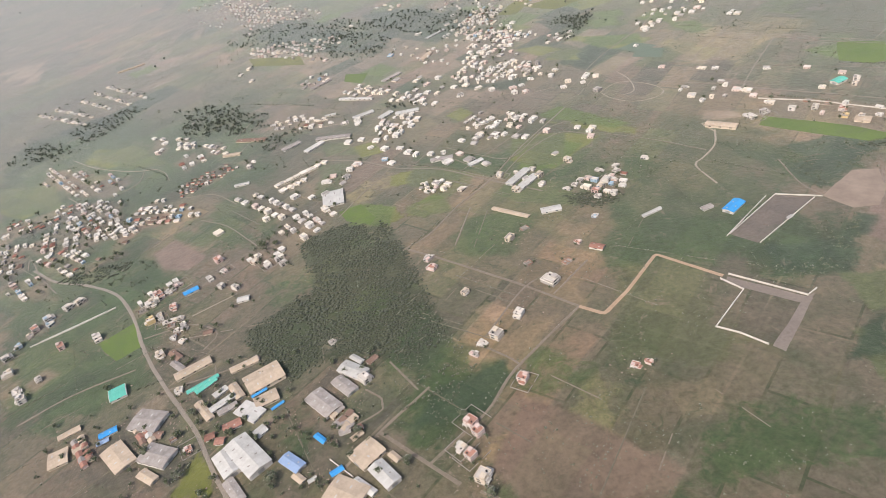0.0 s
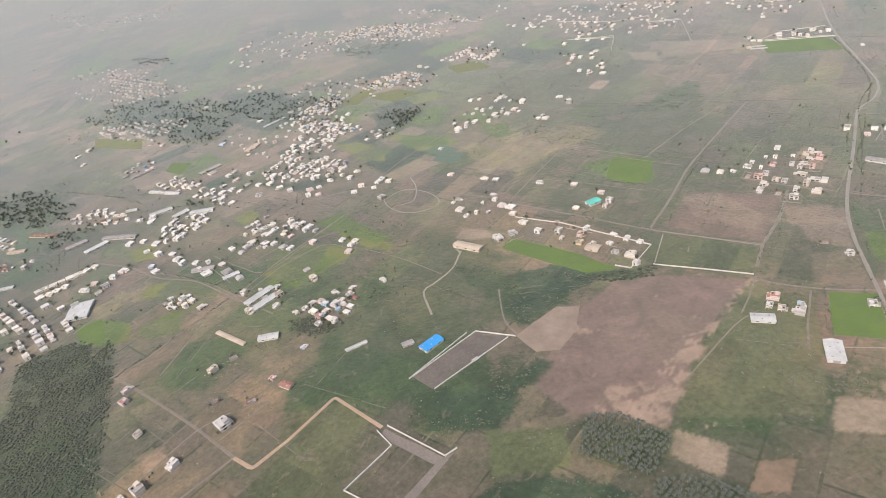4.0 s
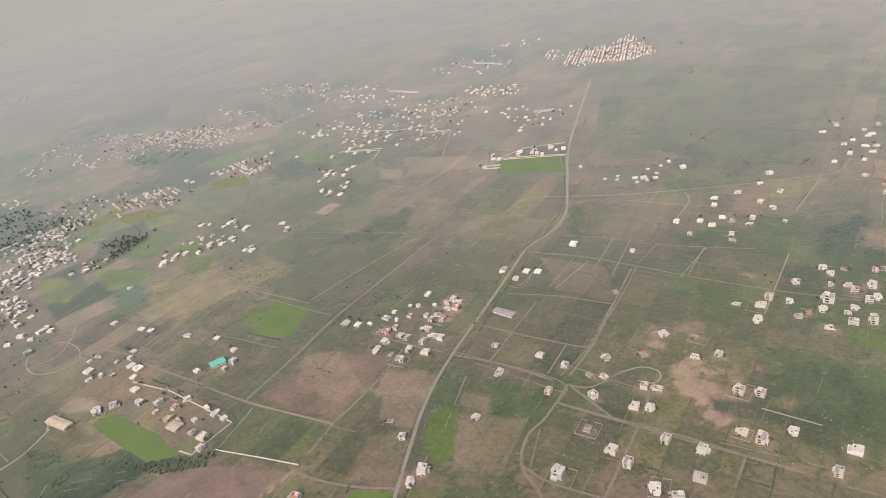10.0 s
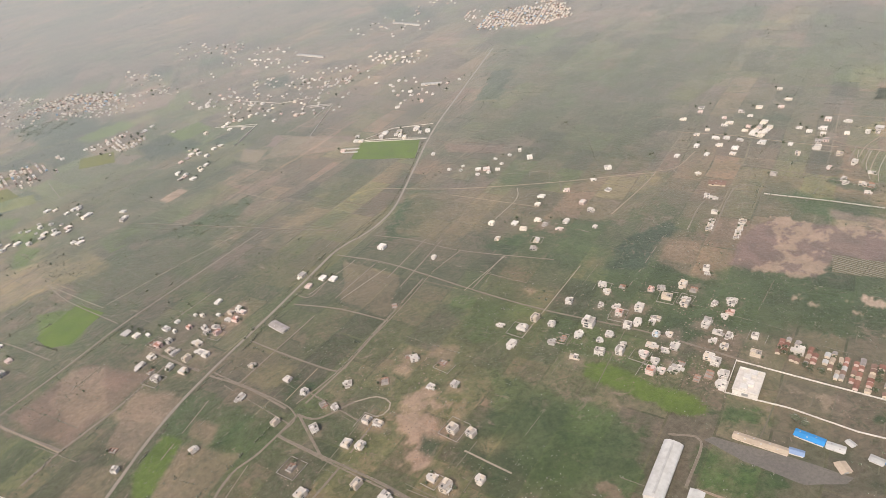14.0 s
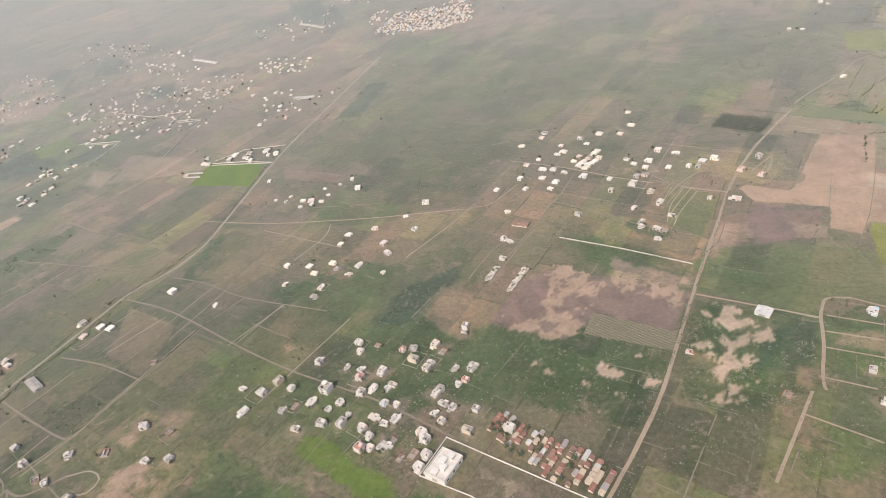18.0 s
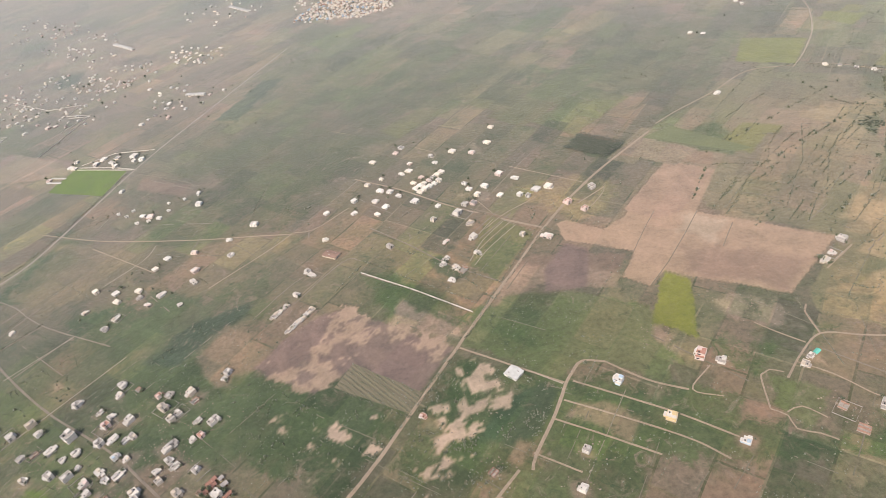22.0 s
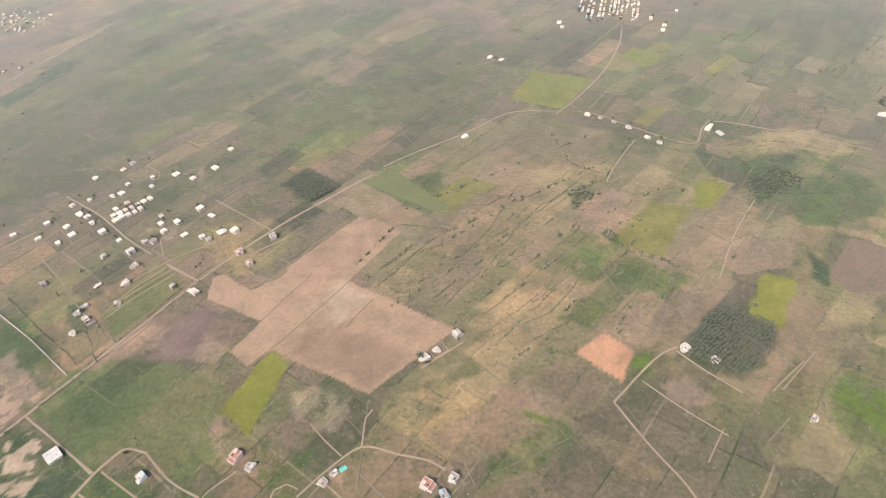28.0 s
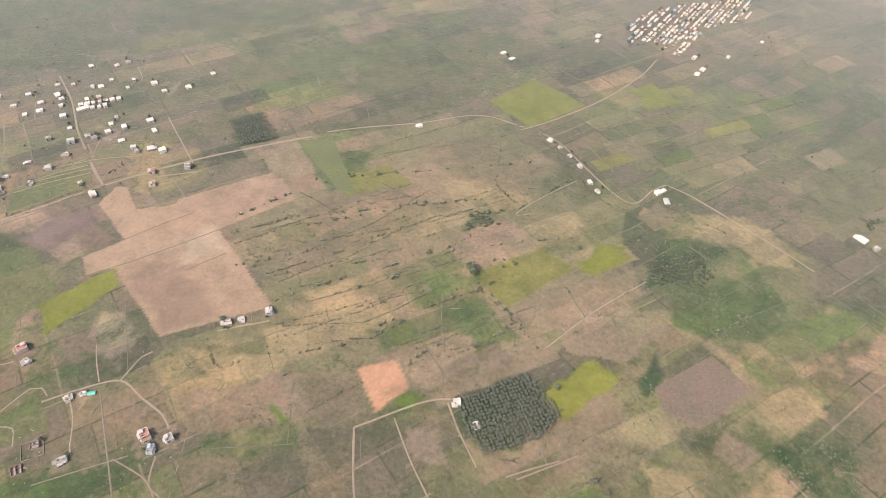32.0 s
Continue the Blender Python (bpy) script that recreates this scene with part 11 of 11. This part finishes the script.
field("darkish", (1236.2, 296.6), (1281.4, 322.5), (1286.3, 308.5), (1250.6, 287.4), (1229.1, 270.5))
field("greenish", (1244.0, 272.3), (1288.3, 289.8), (1302.9, 269.2), (1270.3, 240.6), (1243.0, 246.9))
field("darkish", (1233.3, 225.6), (1236.5, 211.9), (1224.9, 194.0), (1219.9, 203.0))
field("straw", (1277.7, 298.3), (1293.7, 300.4), (1289.6, 277.9), (1279.2, 286.2))
field("straw", (1261.0, 348.2), (1314.3, 341.3), (1323.0, 305.6), (1286.3, 308.5), (1271.0, 325.2))
field("brownish", (1242.6, 352.9), (1258.4, 341.9), (1239.2, 323.5), (1228.4, 336.0))
field("brownish", (1186.1, 172.5), (1231.1, 170.4), (1213.8, 147.2), (1181.4, 147.3))
field("pinkish", (1263.1, 185.9), (1277.8, 175.2), (1267.4, 162.9), (1255.5, 172.5))
field("straw", (1221.2, 162.0), (1243.3, 160.9), (1253.1, 139.4), (1225.7, 138.7))
field("plot_c", (1235.2, 146.1), (1249.8, 133.9), (1230.6, 114.8), (1217.2, 122.8))
field("greenish", (1207.3, 113.8), (1225.5, 110.4), (1212.9, 97.0), (1197.6, 99.8))
field("pinkish", (1112.6, 160.7), (1126.4, 161.2), (1137.4, 143.8), (1124.2, 143.4), (1114.9, 148.1))
field("greenish", (1277.2, 254.0), (1374.9, 286.3), (1358.3, 261.4), (1294.2, 235.2))
hedge(0.45, (988.7, 264.0), (1005.8, 277.1), (1028.1, 294.0), (1046.3, 307.9), (1062.8, 332.7))
hedgerow(0.5, (1001.5, 244.7), (1023.8, 257.3), (1044.6, 279.1), (1063.2, 295.9), (1093.5, 337.5))
hedgerow(0.5, (1023.4, 238.3), (1039.9, 253.8), (1057.8, 266.5), (1077.3, 290.0), (1100.8, 310.7), (1121.0, 321.0), (1143.1, 336.6))
hedgerow(0.5, (1043.0, 226.4), (1057.6, 235.6), (1076.3, 246.8), (1093.2, 261.4))
hedgerow(0.5, (1043.0, 203.4), (1057.1, 213.6), (1078.0, 218.7), (1092.1, 230.4), (1106.7, 244.6), (1118.9, 256.6))
hedgerow(0.5, (1051.3, 198.1), (1072.7, 205.9), (1081.9, 208.5))
hedgerow(0.5, (1092.4, 256.9), (1115.1, 271.1), (1133.5, 284.9))
hedgerow(0.5, (1069.2, 227.0), (1089.7, 239.4), (1107.3, 248.1))
hedgerow(0.5, (1105.0, 203.7), (1126.5, 218.9), (1147.6, 233.4), (1170.1, 249.0))
hedgerow(0.5, (1142.1, 213.5), (1153.4, 225.7), (1164.8, 231.9))
hedge(0.9, (1128.9, 264.0), (1143.3, 247.9), (1159.8, 236.5), (1170.1, 228.5))
hedge(0.8, (1232.3, 269.7), (1231.9, 286.2), (1255.2, 297.9), (1285.6, 315.0))
hedge(0.6, (1260.6, 192.3), (1271.8, 180.2), (1275.8, 172.0))
hedge(0.9, (1176.8, 133.3), (1188.8, 142.8), (1205.2, 152.0))
hedge(0.9, (1206.4, 148.6), (1212.1, 138.3), (1219.5, 122.4))
hedge(0.9, (1192.5, 136.1), (1197.7, 125.1))
hedge(0.9, (1211.6, 129.5), (1201.6, 117.5), (1187.8, 104.5))
hedge(0.8, (1176.9, 130.5), (1175.1, 117.1))
road("pale", 1.0, (1163.7, 326.5), (1151.5, 323.3), (1168.3, 344.6), (1190.3, 366.6))
road("pinkr", 1.6, (1185.0, 156.0), (1171.4, 149.3), (1161.2, 143.7))
road("pale", 1.0, (833.5, 189.9), (845.6, 176.3))
road("pale", 1.2, (292.5, 439.9), (320.9, 406.8), (339.0, 386.4))
road("pale", 1.0, (340.7, 389.7), (379.2, 414.4), (432.0, 444.4))
road("dirt", 1.2, (300.1, 293.7), (319.6, 275.3), (337.7, 258.1))
road("track", 1.6, (442.5, 223.3), (466.9, 194.0), (496.6, 159.8), (507.8, 147.9))
road("track", 1.4, (412.0, 285.1), (450.4, 238.1), (442.5, 223.3))
road("track", 1.4, (505.9, 285.2), (474.9, 255.6), (452.7, 241.4))
road("pale", 1.0, (626.9, 284.3), (589.1, 253.3), (572.5, 239.7))
road("track", 1.2, (541.8, 317.6), (512.0, 287.8), (483.7, 263.6))
road("pale", 0.9, (502.2, 359.5), (468.8, 334.4))
road("pale", 0.9, (519.5, 339.9), (486.9, 319.7))
road("pale", 0.9, (591.4, 316.3), (557.1, 293.2))
road("dirt", 1.0, (447.9, 246.2), (466.0, 263.1))
hedge(0.7, (494.1, 373.5), (467.0, 342.8), (444.5, 321.9), (430.3, 299.5))
hedge(0.5, (323.0, 242.7), (335.1, 255.4), (353.9, 275.1))
hedge(0.5, (401.2, 198.8), (425.1, 218.5), (445.6, 236.3))
hedge(0.8, (301.6, 379.5), (311.5, 387.2), (322.1, 391.4))
hedge(0.9, (363.4, 204.3), (344.8, 172.9), (331.2, 149.4), (320.9, 131.4))
hedge(0.8, (344.1, 196.0), (356.9, 211.8))
hedge(0.9, (339.0, 215.5), (320.5, 186.9), (334.8, 177.2))
hedge(0.9, (234.7, 273.8), (258.4, 270.5), (276.3, 259.4))
hedge(0.8, (188.5, 261.0), (205.1, 277.3), (227.3, 282.6))
road("pale", 1.0, (280.0, 265.5), (298.6, 290.9))
road("track", 1.2, (355.7, 190.8), (375.2, 217.3))
road("track", 1.6, (-33.1, 196.9), (-27.3, 189.6), (-27.4, 184.1), (-36.4, 180.3), (-45.6, 177.3))
field("darkish", (636.3, 274.6), (650.6, 290.1), (673.0, 301.0), (700.2, 305.5), (696.6, 290.8), (673.9, 280.3), (659.1, 263.1))
field("brownish", (666.7, 264.5), (683.4, 288.8), (698.1, 275.0), (691.7, 245.6), (678.3, 242.5))
field("darkish", (808.5, 297.4), (816.4, 299.9), (820.0, 286.0), (827.2, 274.0), (815.9, 270.6), (808.5, 282.5))
field("greenish", (854.8, 328.7), (878.0, 296.3), (840.1, 259.7), (829.4, 281.7))
field("marl", (867.1, 258.5), (889.2, 278.0), (898.9, 267.1), (884.2, 234.5), (860.0, 240.2))
field("pinkish", (886.1, 197.9), (900.6, 196.1), (910.1, 185.5), (903.8, 179.8), (892.5, 186.6))
field("brownish", (925.5, 99.2), (931.1, 99.9), (936.3, 89.9), (929.3, 86.0), (924.1, 94.3))
road("pale", 0.9, (862.4, 316.3), (844.7, 302.5), (831.3, 285.6))
road("pale", 0.9, (868.4, 309.2), (845.3, 292.6), (832.5, 280.2))
road("pale", 0.8, (857.2, 321.7), (841.4, 307.4))
hedge(0.8, (768.4, 314.9), (797.3, 279.1), (810.9, 264.7), (825.4, 245.2))
hedge(0.8, (747.4, 290.2), (767.7, 310.2))
hedge(0.6, (809.9, 303.0), (827.9, 276.5), (843.0, 258.4))
field("darkish", (165.1, 163.4), (193.0, 155.7), (210.7, 140.7), (198.4, 124.8), (138.8, 145.8), (148.7, 155.5))
field("wood3", (206.4, 180.5), (219.5, 177.6), (232.9, 158.9), (216.4, 145.4), (196.3, 163.9))
field("wood3", (216.4, 143.4), (232.3, 140.2), (244.7, 128.0), (235.6, 114.3), (222.8, 116.1), (202.1, 123.5))
field("greenish", (165.9, 188.2), (198.1, 178.7), (192.4, 158.8), (163.1, 164.1))
field("greenish", (340.5, 167.7), (359.7, 202.5), (383.3, 195.9), (404.2, 179.2), (384.5, 150.0), (364.7, 161.0))
field("brownish", (396.9, 238.4), (425.4, 219.7), (402.4, 191.4), (382.3, 204.3))
field("rubble", (345.2, 173.4), (359.5, 164.9), (378.6, 151.1), (374.9, 146.8), (353.8, 157.2), (340.8, 167.0))
field("plot_f", (1187.4, 136.5), (1201.0, 145.9), (1207.8, 137.6), (1197.2, 129.4))
field("olivish", (1201.8, 130.8), (1214.4, 134.9), (1209.3, 126.6), (1201.5, 119.7), (1199.0, 123.5))
field("greenish", (1178.7, 127.3), (1191.2, 134.3), (1198.8, 123.0), (1196.7, 112.6), (1187.8, 104.5), (1177.2, 113.6))
field("limegrass", (1211.5, 126.7), (1218.8, 121.9), (1205.0, 108.4), (1192.0, 100.8), (1186.5, 101.8), (1199.7, 112.6))
shed("white", 1.6, 1.4, (353.9, 164.9), (356.6, 163.0))
shed("white", 1.6, 1.4, (351.8, 162.0), (354.9, 160.1))
shed("grey", 1.6, 1.2, (346.4, 172.2), (349.2, 169.6))
shed("grey", 1.4, 1.2, (363.5, 160.1), (366.3, 157.9))
field("greenish", (811.6, 219.3), (838.5, 247.8), (875.7, 236.5), (907.8, 209.2), (898.5, 187.3), (905.4, 163.4), (863.4, 184.3), (842.6, 180.8))
field("green", (813.6, 233.5), (829.3, 248.6), (855.4, 224.9), (843.3, 199.8))
field("greenish", (860.4, 202.1), (880.1, 198.2), (898.2, 170.0), (889.0, 158.7), (866.8, 182.9))
field("green", (900.4, 154.2), (919.0, 139.8), (902.2, 126.8), (887.0, 145.5))
field("greenish", (933.3, 148.3), (952.9, 129.9), (931.0, 115.8), (923.9, 131.2))
field("darkish", (14.2, 787.7), (83.1, 767.5), (115.2, 651.8), (73.8, 618.4), (32.2, 675.9))
field("darkish", (-116.2, 821.1), (-59.4, 820.8), (-2.0, 732.7), (-37.7, 714.4), (-83.7, 736.5))
field("darkish", (163.9, 873.0), (258.3, 861.9), (274.6, 803.0), (211.8, 778.9))
field("darkish", (-165.3, 1198.4), (-73.8, 1064.9), (-61.4, 1007.6), (-135.2, 1054.1))
field("darkish", (59.8, 1234.4), (158.3, 1176.7), (177.7, 1066.4), (88.2, 1115.9))
field("darkish", (168.8, 607.0), (205.8, 597.0), (194.6, 560.5), (174.5, 573.8))
field("darkish", (202.2, 487.1), (222.0, 480.5), (226.9, 456.0), (207.7, 460.2))
field("limegrass", (182.1, 522.9), (208.1, 521.3), (211.7, 498.4), (188.9, 500.9))
field("limegrass", (204.8, 567.7), (230.2, 565.0), (223.6, 541.2), (204.3, 549.9))
field("limegrass", (218.6, 588.1), (241.9, 582.7), (237.5, 560.1), (220.1, 567.5))
field("limegrass", (254.5, 507.8), (275.3, 503.1), (267.4, 481.0), (254.4, 486.9))
field("plot_f", (145.5, 510.3), (165.8, 521.1), (175.3, 503.6), (157.6, 492.1))
field("pinkish", (273.9, 912.6), (350.9, 880.9), (319.9, 825.6), (273.2, 863.6))
field("brownish", (434.6, 617.7), (459.0, 603.2), (446.6, 578.2), (429.0, 592.9))
field("pinkish", (471.9, 621.1), (518.8, 590.3), (525.4, 556.0), (449.9, 579.5))
field("tan2", (361.5, 544.1), (376.5, 559.7), (383.7, 547.4), (369.1, 533.6))
field("darkish", (209.5, 292.2), (238.6, 289.1), (264.1, 267.7), (238.0, 263.2), (222.0, 255.2), (199.7, 245.9), (196.4, 268.8), (212.8, 274.6))
field("plot_e", (314.7, 233.8), (294.1, 219.2), (255.4, 187.0), (237.4, 167.7), (287.2, 148.8), (301.9, 165.3), (330.0, 209.5))
field("pinkish", (366.2, 281.0), (391.6, 269.7), (384.7, 259.9), (361.3, 271.9))
field("brownish", (351.2, 243.2), (372.3, 235.5), (357.9, 209.6), (337.6, 218.8))
field("field2", (135.8, 295.8), (158.7, 310.5), (183.7, 315.1), (177.7, 286.6), (166.4, 273.0), (146.7, 272.8))
field("greenish", (43.5, 336.8), (65.5, 334.7), (94.4, 314.2), (91.3, 287.9), (64.9, 303.6))
hedge(0.9, (241.4, 348.0), (269.0, 315.1), (290.3, 286.3), (281.1, 268.9))
hedge(0.8, (216.5, 322.6), (240.1, 299.4), (263.0, 269.8))
hedge(0.7, (319.9, 236.0), (346.0, 259.0), (378.4, 297.7))
hedge(0.8, (360.9, 212.6), (341.5, 216.2), (324.9, 192.3), (320.4, 185.2))
hedge(0.7, (171.6, 294.3), (186.5, 273.3), (197.5, 259.4))
hedge(0.6, (303.2, 291.7), (282.4, 314.6), (262.4, 334.9))
hedge(0.6, (307.8, 301.7), (339.9, 340.9), (374.6, 372.2))
field("limegrass", (-34.2, 352.4), (-18.6, 349.6), (-2.6, 337.4), (-8.5, 317.3), (-30.6, 328.8))
field("plot_f", (81.6, 384.2), (114.1, 372.3), (100.4, 333.7), (80.3, 341.9), (76.2, 365.1))
field("plot_f", (3.8, 333.9), (27.3, 331.5), (27.2, 314.5), (8.1, 318.2), (1.0, 326.6))
field("green", (29.6, 310.0), (72.4, 290.3), (44.9, 259.2), (27.7, 272.8))
field("green", (-122.2, 406.3), (-99.0, 405.6), (-71.0, 353.2), (-77.6, 340.0), (-116.0, 383.9))
field("green", (-144.7, 379.5), (-115.0, 374.0), (-80.5, 329.0), (-107.7, 336.3), (-135.1, 363.8))
field("pinksoil", (-152.0, 356.7), (-139.2, 367.9), (-116.1, 337.4), (-126.4, 327.6), (-140.6, 334.3))
field("plot_f", (-247.0, 558.5), (-202.3, 553.9), (-163.1, 493.1), (-196.2, 502.7))
field("plot_f", (-309.9, 533.2), (-255.6, 507.3), (-237.2, 460.6), (-272.5, 466.7), (-294.2, 491.3))
field("greenish", (-43.2, 453.7), (-26.4, 449.1), (-16.3, 418.1), (-42.0, 429.2))
field("brownish", (9.3, 463.4), (38.4, 454.8), (47.0, 411.6), (18.7, 410.3))
field("darkish", (47.3, 724.7), (103.0, 718.2), (99.9, 672.1), (51.9, 669.3))
field("darkish", (-72.2, 786.5), (32.3, 703.6), (30.8, 641.0), (-65.3, 699.4))
field("greenish", (15.0, 385.4), (46.9, 357.9), (57.4, 342.2), (27.3, 331.5), (7.2, 357.5))
field("brownish", (48.5, 349.0), (65.1, 331.7), (42.5, 309.6), (28.5, 320.5))
field("moss", (-209.1, 775.2), (-89.2, 695.8), (-64.8, 574.5), (-140.3, 615.1))
field("darkish", (-297.3, 644.0), (-246.6, 660.7), (-198.2, 708.2), (-181.7, 678.0), (-227.7, 625.4), (-270.3, 606.2))
hedge(0.8, (-9.6, 282.9), (53.0, 338.7), (83.1, 369.6))
hedge(0.7, (4.4, 391.8), (37.2, 363.7), (73.0, 323.5))
hedge(0.7, (-98.7, 350.7), (-63.9, 303.5), (-51.6, 292.3))
hedge(0.6, (-106.2, 582.9), (-45.3, 535.0), (-27.2, 512.9))
hedge(0.6, (-46.2, 501.4), (16.8, 487.9), (56.7, 459.4))
hedge(0.6, (-255.6, 538.1), (-214.7, 524.3), (-164.3, 473.9), (-163.7, 446.0))
field("darkish", (149.9, 934.1), (248.7, 874.9), (263.2, 819.1), (199.5, 821.5), (160.1, 867.9))
field("darkish", (14.5, 796.0), (78.7, 769.6), (95.5, 684.9), (40.6, 697.2))
field("darkish", (166.4, 606.6), (201.3, 605.5), (199.2, 564.6), (173.7, 567.7))
field("darkish", (-110.9, 875.2), (-61.3, 850.4), (-16.2, 769.8), (-48.8, 739.5), (-64.4, 749.7))
field("darkish", (307.0, 1075.5), (345.6, 1040.7), (332.5, 982.7), (308.3, 1008.7))
field("darkish", (377.7, 1089.4), (419.1, 1048.8), (411.1, 992.4), (375.4, 1024.7))
field("darkish", (-162.5, 1159.1), (-94.7, 1110.8), (-78.3, 1024.7), (-144.7, 1079.2))
field("darkish", (689.4, 1150.9), (759.1, 1066.8), (714.8, 963.6), (650.3, 1065.8))
field("darkish", (471.8, 869.5), (506.4, 849.8), (485.9, 800.4), (463.9, 816.9))
field("darkish", (715.1, 679.1), (737.2, 669.8), (688.3, 586.0), (664.4, 597.7))
field("greenish", (-102.0, 974.5), (-3.1, 949.3), (34.2, 823.3), (-61.6, 894.7))
field("limegrass", (191.5, 660.4), (221.2, 644.4), (216.8, 618.0), (193.6, 634.0))
field("limegrass", (218.0, 594.2), (239.7, 579.7), (234.9, 561.6), (214.0, 572.6))
field("limegrass", (203.5, 575.3), (229.8, 562.3), (220.6, 544.5), (199.8, 557.7))
field("limegrass", (187.2, 534.4), (227.0, 510.1), (218.9, 487.2), (185.4, 507.0))
field("limegrass", (252.9, 517.7), (274.3, 507.9), (271.3, 488.6), (255.3, 498.5))
field("pinkish", (296.3, 926.4), (355.4, 874.2), (321.9, 836.9), (286.4, 870.4))
field("pinkish", (311.6, 693.9), (334.4, 671.2), (320.8, 655.7), (303.8, 669.1))
field("pinkish", (434.9, 623.8), (457.6, 598.7), (445.5, 575.9), (431.5, 587.1))
field("pinkish", (435.3, 930.3), (550.1, 838.5), (528.3, 817.6), (438.5, 902.6))
field("pinkish", (468.9, 637.8), (528.7, 585.1), (539.4, 555.3), (499.7, 569.3))
field("brownish", (236.5, 345.0), (261.3, 328.8), (288.9, 287.0), (275.6, 271.6), (261.4, 284.7), (239.2, 317.5))
field("green", (544.7, 300.8), (593.2, 252.2), (628.2, 210.2), (655.0, 174.3), (634.6, 171.8), (595.5, 213.0), (544.2, 248.8))
field("green", (623.5, 284.8), (662.6, 247.7), (682.5, 217.5), (673.4, 194.9), (659.3, 215.7), (632.0, 243.7))
field("rubble", (583.6, 281.0), (588.9, 280.9), (593.5, 273.2), (588.3, 270.9))
field("rubble", (612.6, 252.3), (621.6, 244.1), (620.0, 238.5), (611.8, 245.0))
field("rubble", (625.3, 204.3), (641.0, 194.5), (637.2, 173.7), (622.4, 182.6))
field("rubble", (663.4, 180.4), (666.2, 181.6), (668.3, 178.4), (664.9, 176.3))
field("green", (1105.7, 265.4), (1135.6, 264.9), (1151.1, 222.5), (1128.3, 219.6), (1109.7, 238.8))
field("pinkish", (1114.4, 285.1), (1150.2, 314.6), (1166.6, 298.6), (1133.8, 269.2))
field("mustard", (1190.1, 285.3), (1212.1, 304.2), (1222.6, 294.4), (1197.0, 275.3))
field("darkish", (934.7, 385.7), (951.2, 399.8), (974.9, 371.9), (957.7, 360.0))
field("green", (1257.1, 323.1), (1291.7, 321.7), (1311.0, 268.5), (1280.4, 228.1), (1247.8, 248.6), (1233.4, 282.7))
field("limegrass", (1187.1, 138.2), (1200.4, 145.6), (1211.1, 134.7), (1202.6, 125.3))
field("dry", (877.1, 345.8), (926.9, 349.6), (948.7, 322.0), (923.8, 296.0), (900.0, 297.5))
field("straw", (996.5, 183.3), (1016.7, 185.1), (1044.0, 190.8), (1033.8, 173.8), (1012.7, 165.9))
field_trees(0.3, (980.1, 270.1), (1010.0, 290.2), (1052.6, 306.3), (1104.3, 328.7))
field_trees(0.3, (993.5, 245.2), (1025.8, 262.3), (1064.9, 282.6), (1116.5, 318.4))
field_trees(0.3, (1024.6, 223.7), (1063.6, 251.7), (1105.9, 276.2), (1149.0, 321.7))
field_trees(0.3, (1044.9, 229.9), (1083.6, 251.0), (1119.8, 275.0))
field_trees(0.3, (1047.2, 191.8), (1081.9, 206.3), (1112.7, 238.0), (1136.3, 253.9))
field_trees(0.3, (1006.6, 316.8), (974.4, 281.7))
field_trees(0.3, (1158.7, 234.8), (1142.8, 215.6), (1124.3, 203.2))
field_trees(0.3, (1131.4, 263.3), (1156.8, 237.9), (1172.9, 216.5))
field_trees(0.3, (1128.3, 219.6), (1104.3, 196.2))
field_trees(0.3, (1134.5, 412.1), (1135.6, 350.7), (1160.8, 321.5))
field_trees(0.3, (1190.5, 372.0), (1154.4, 330.4))
field_trees(0.3, (1243.0, 331.3), (1246.5, 308.5), (1222.6, 270.7), (1183.1, 223.0))
field_trees(0.3, (484.8, 377.8), (445.0, 330.9), (422.2, 298.3))
field_trees(0.25, (1007.0, 329.0), (1036.7, 339.1), (1100.8, 360.9), (1159.6, 381.0))
field_trees(0.25, (1021.9, 286.1), (1083.1, 316.9), (1164.2, 347.5))
field_trees(0.25, (1040.4, 252.4), (1118.7, 284.3), (1186.8, 307.9))
field_trees(0.25, (1084.9, 217.3), (1119.1, 242.7), (1157.0, 270.8))
field("greenish", (1182.4, 136.2), (1200.2, 146.0), (1221.5, 124.6), (1202.1, 102.2), (1188.5, 100.9))
field("limegrass", (1184.3, 134.4), (1194.3, 140.6), (1203.3, 117.2), (1194.1, 106.1))
field("limegrass", (1205.2, 134.8), (1211.0, 129.9), (1204.3, 119.7), (1198.6, 127.5))
field("limegrass", (1212.7, 124.9), (1218.7, 121.0), (1202.0, 104.7), (1199.5, 107.6))

ground_sheet()
town()
plot_walls()
banks()
plot_bunds(700)
planting()
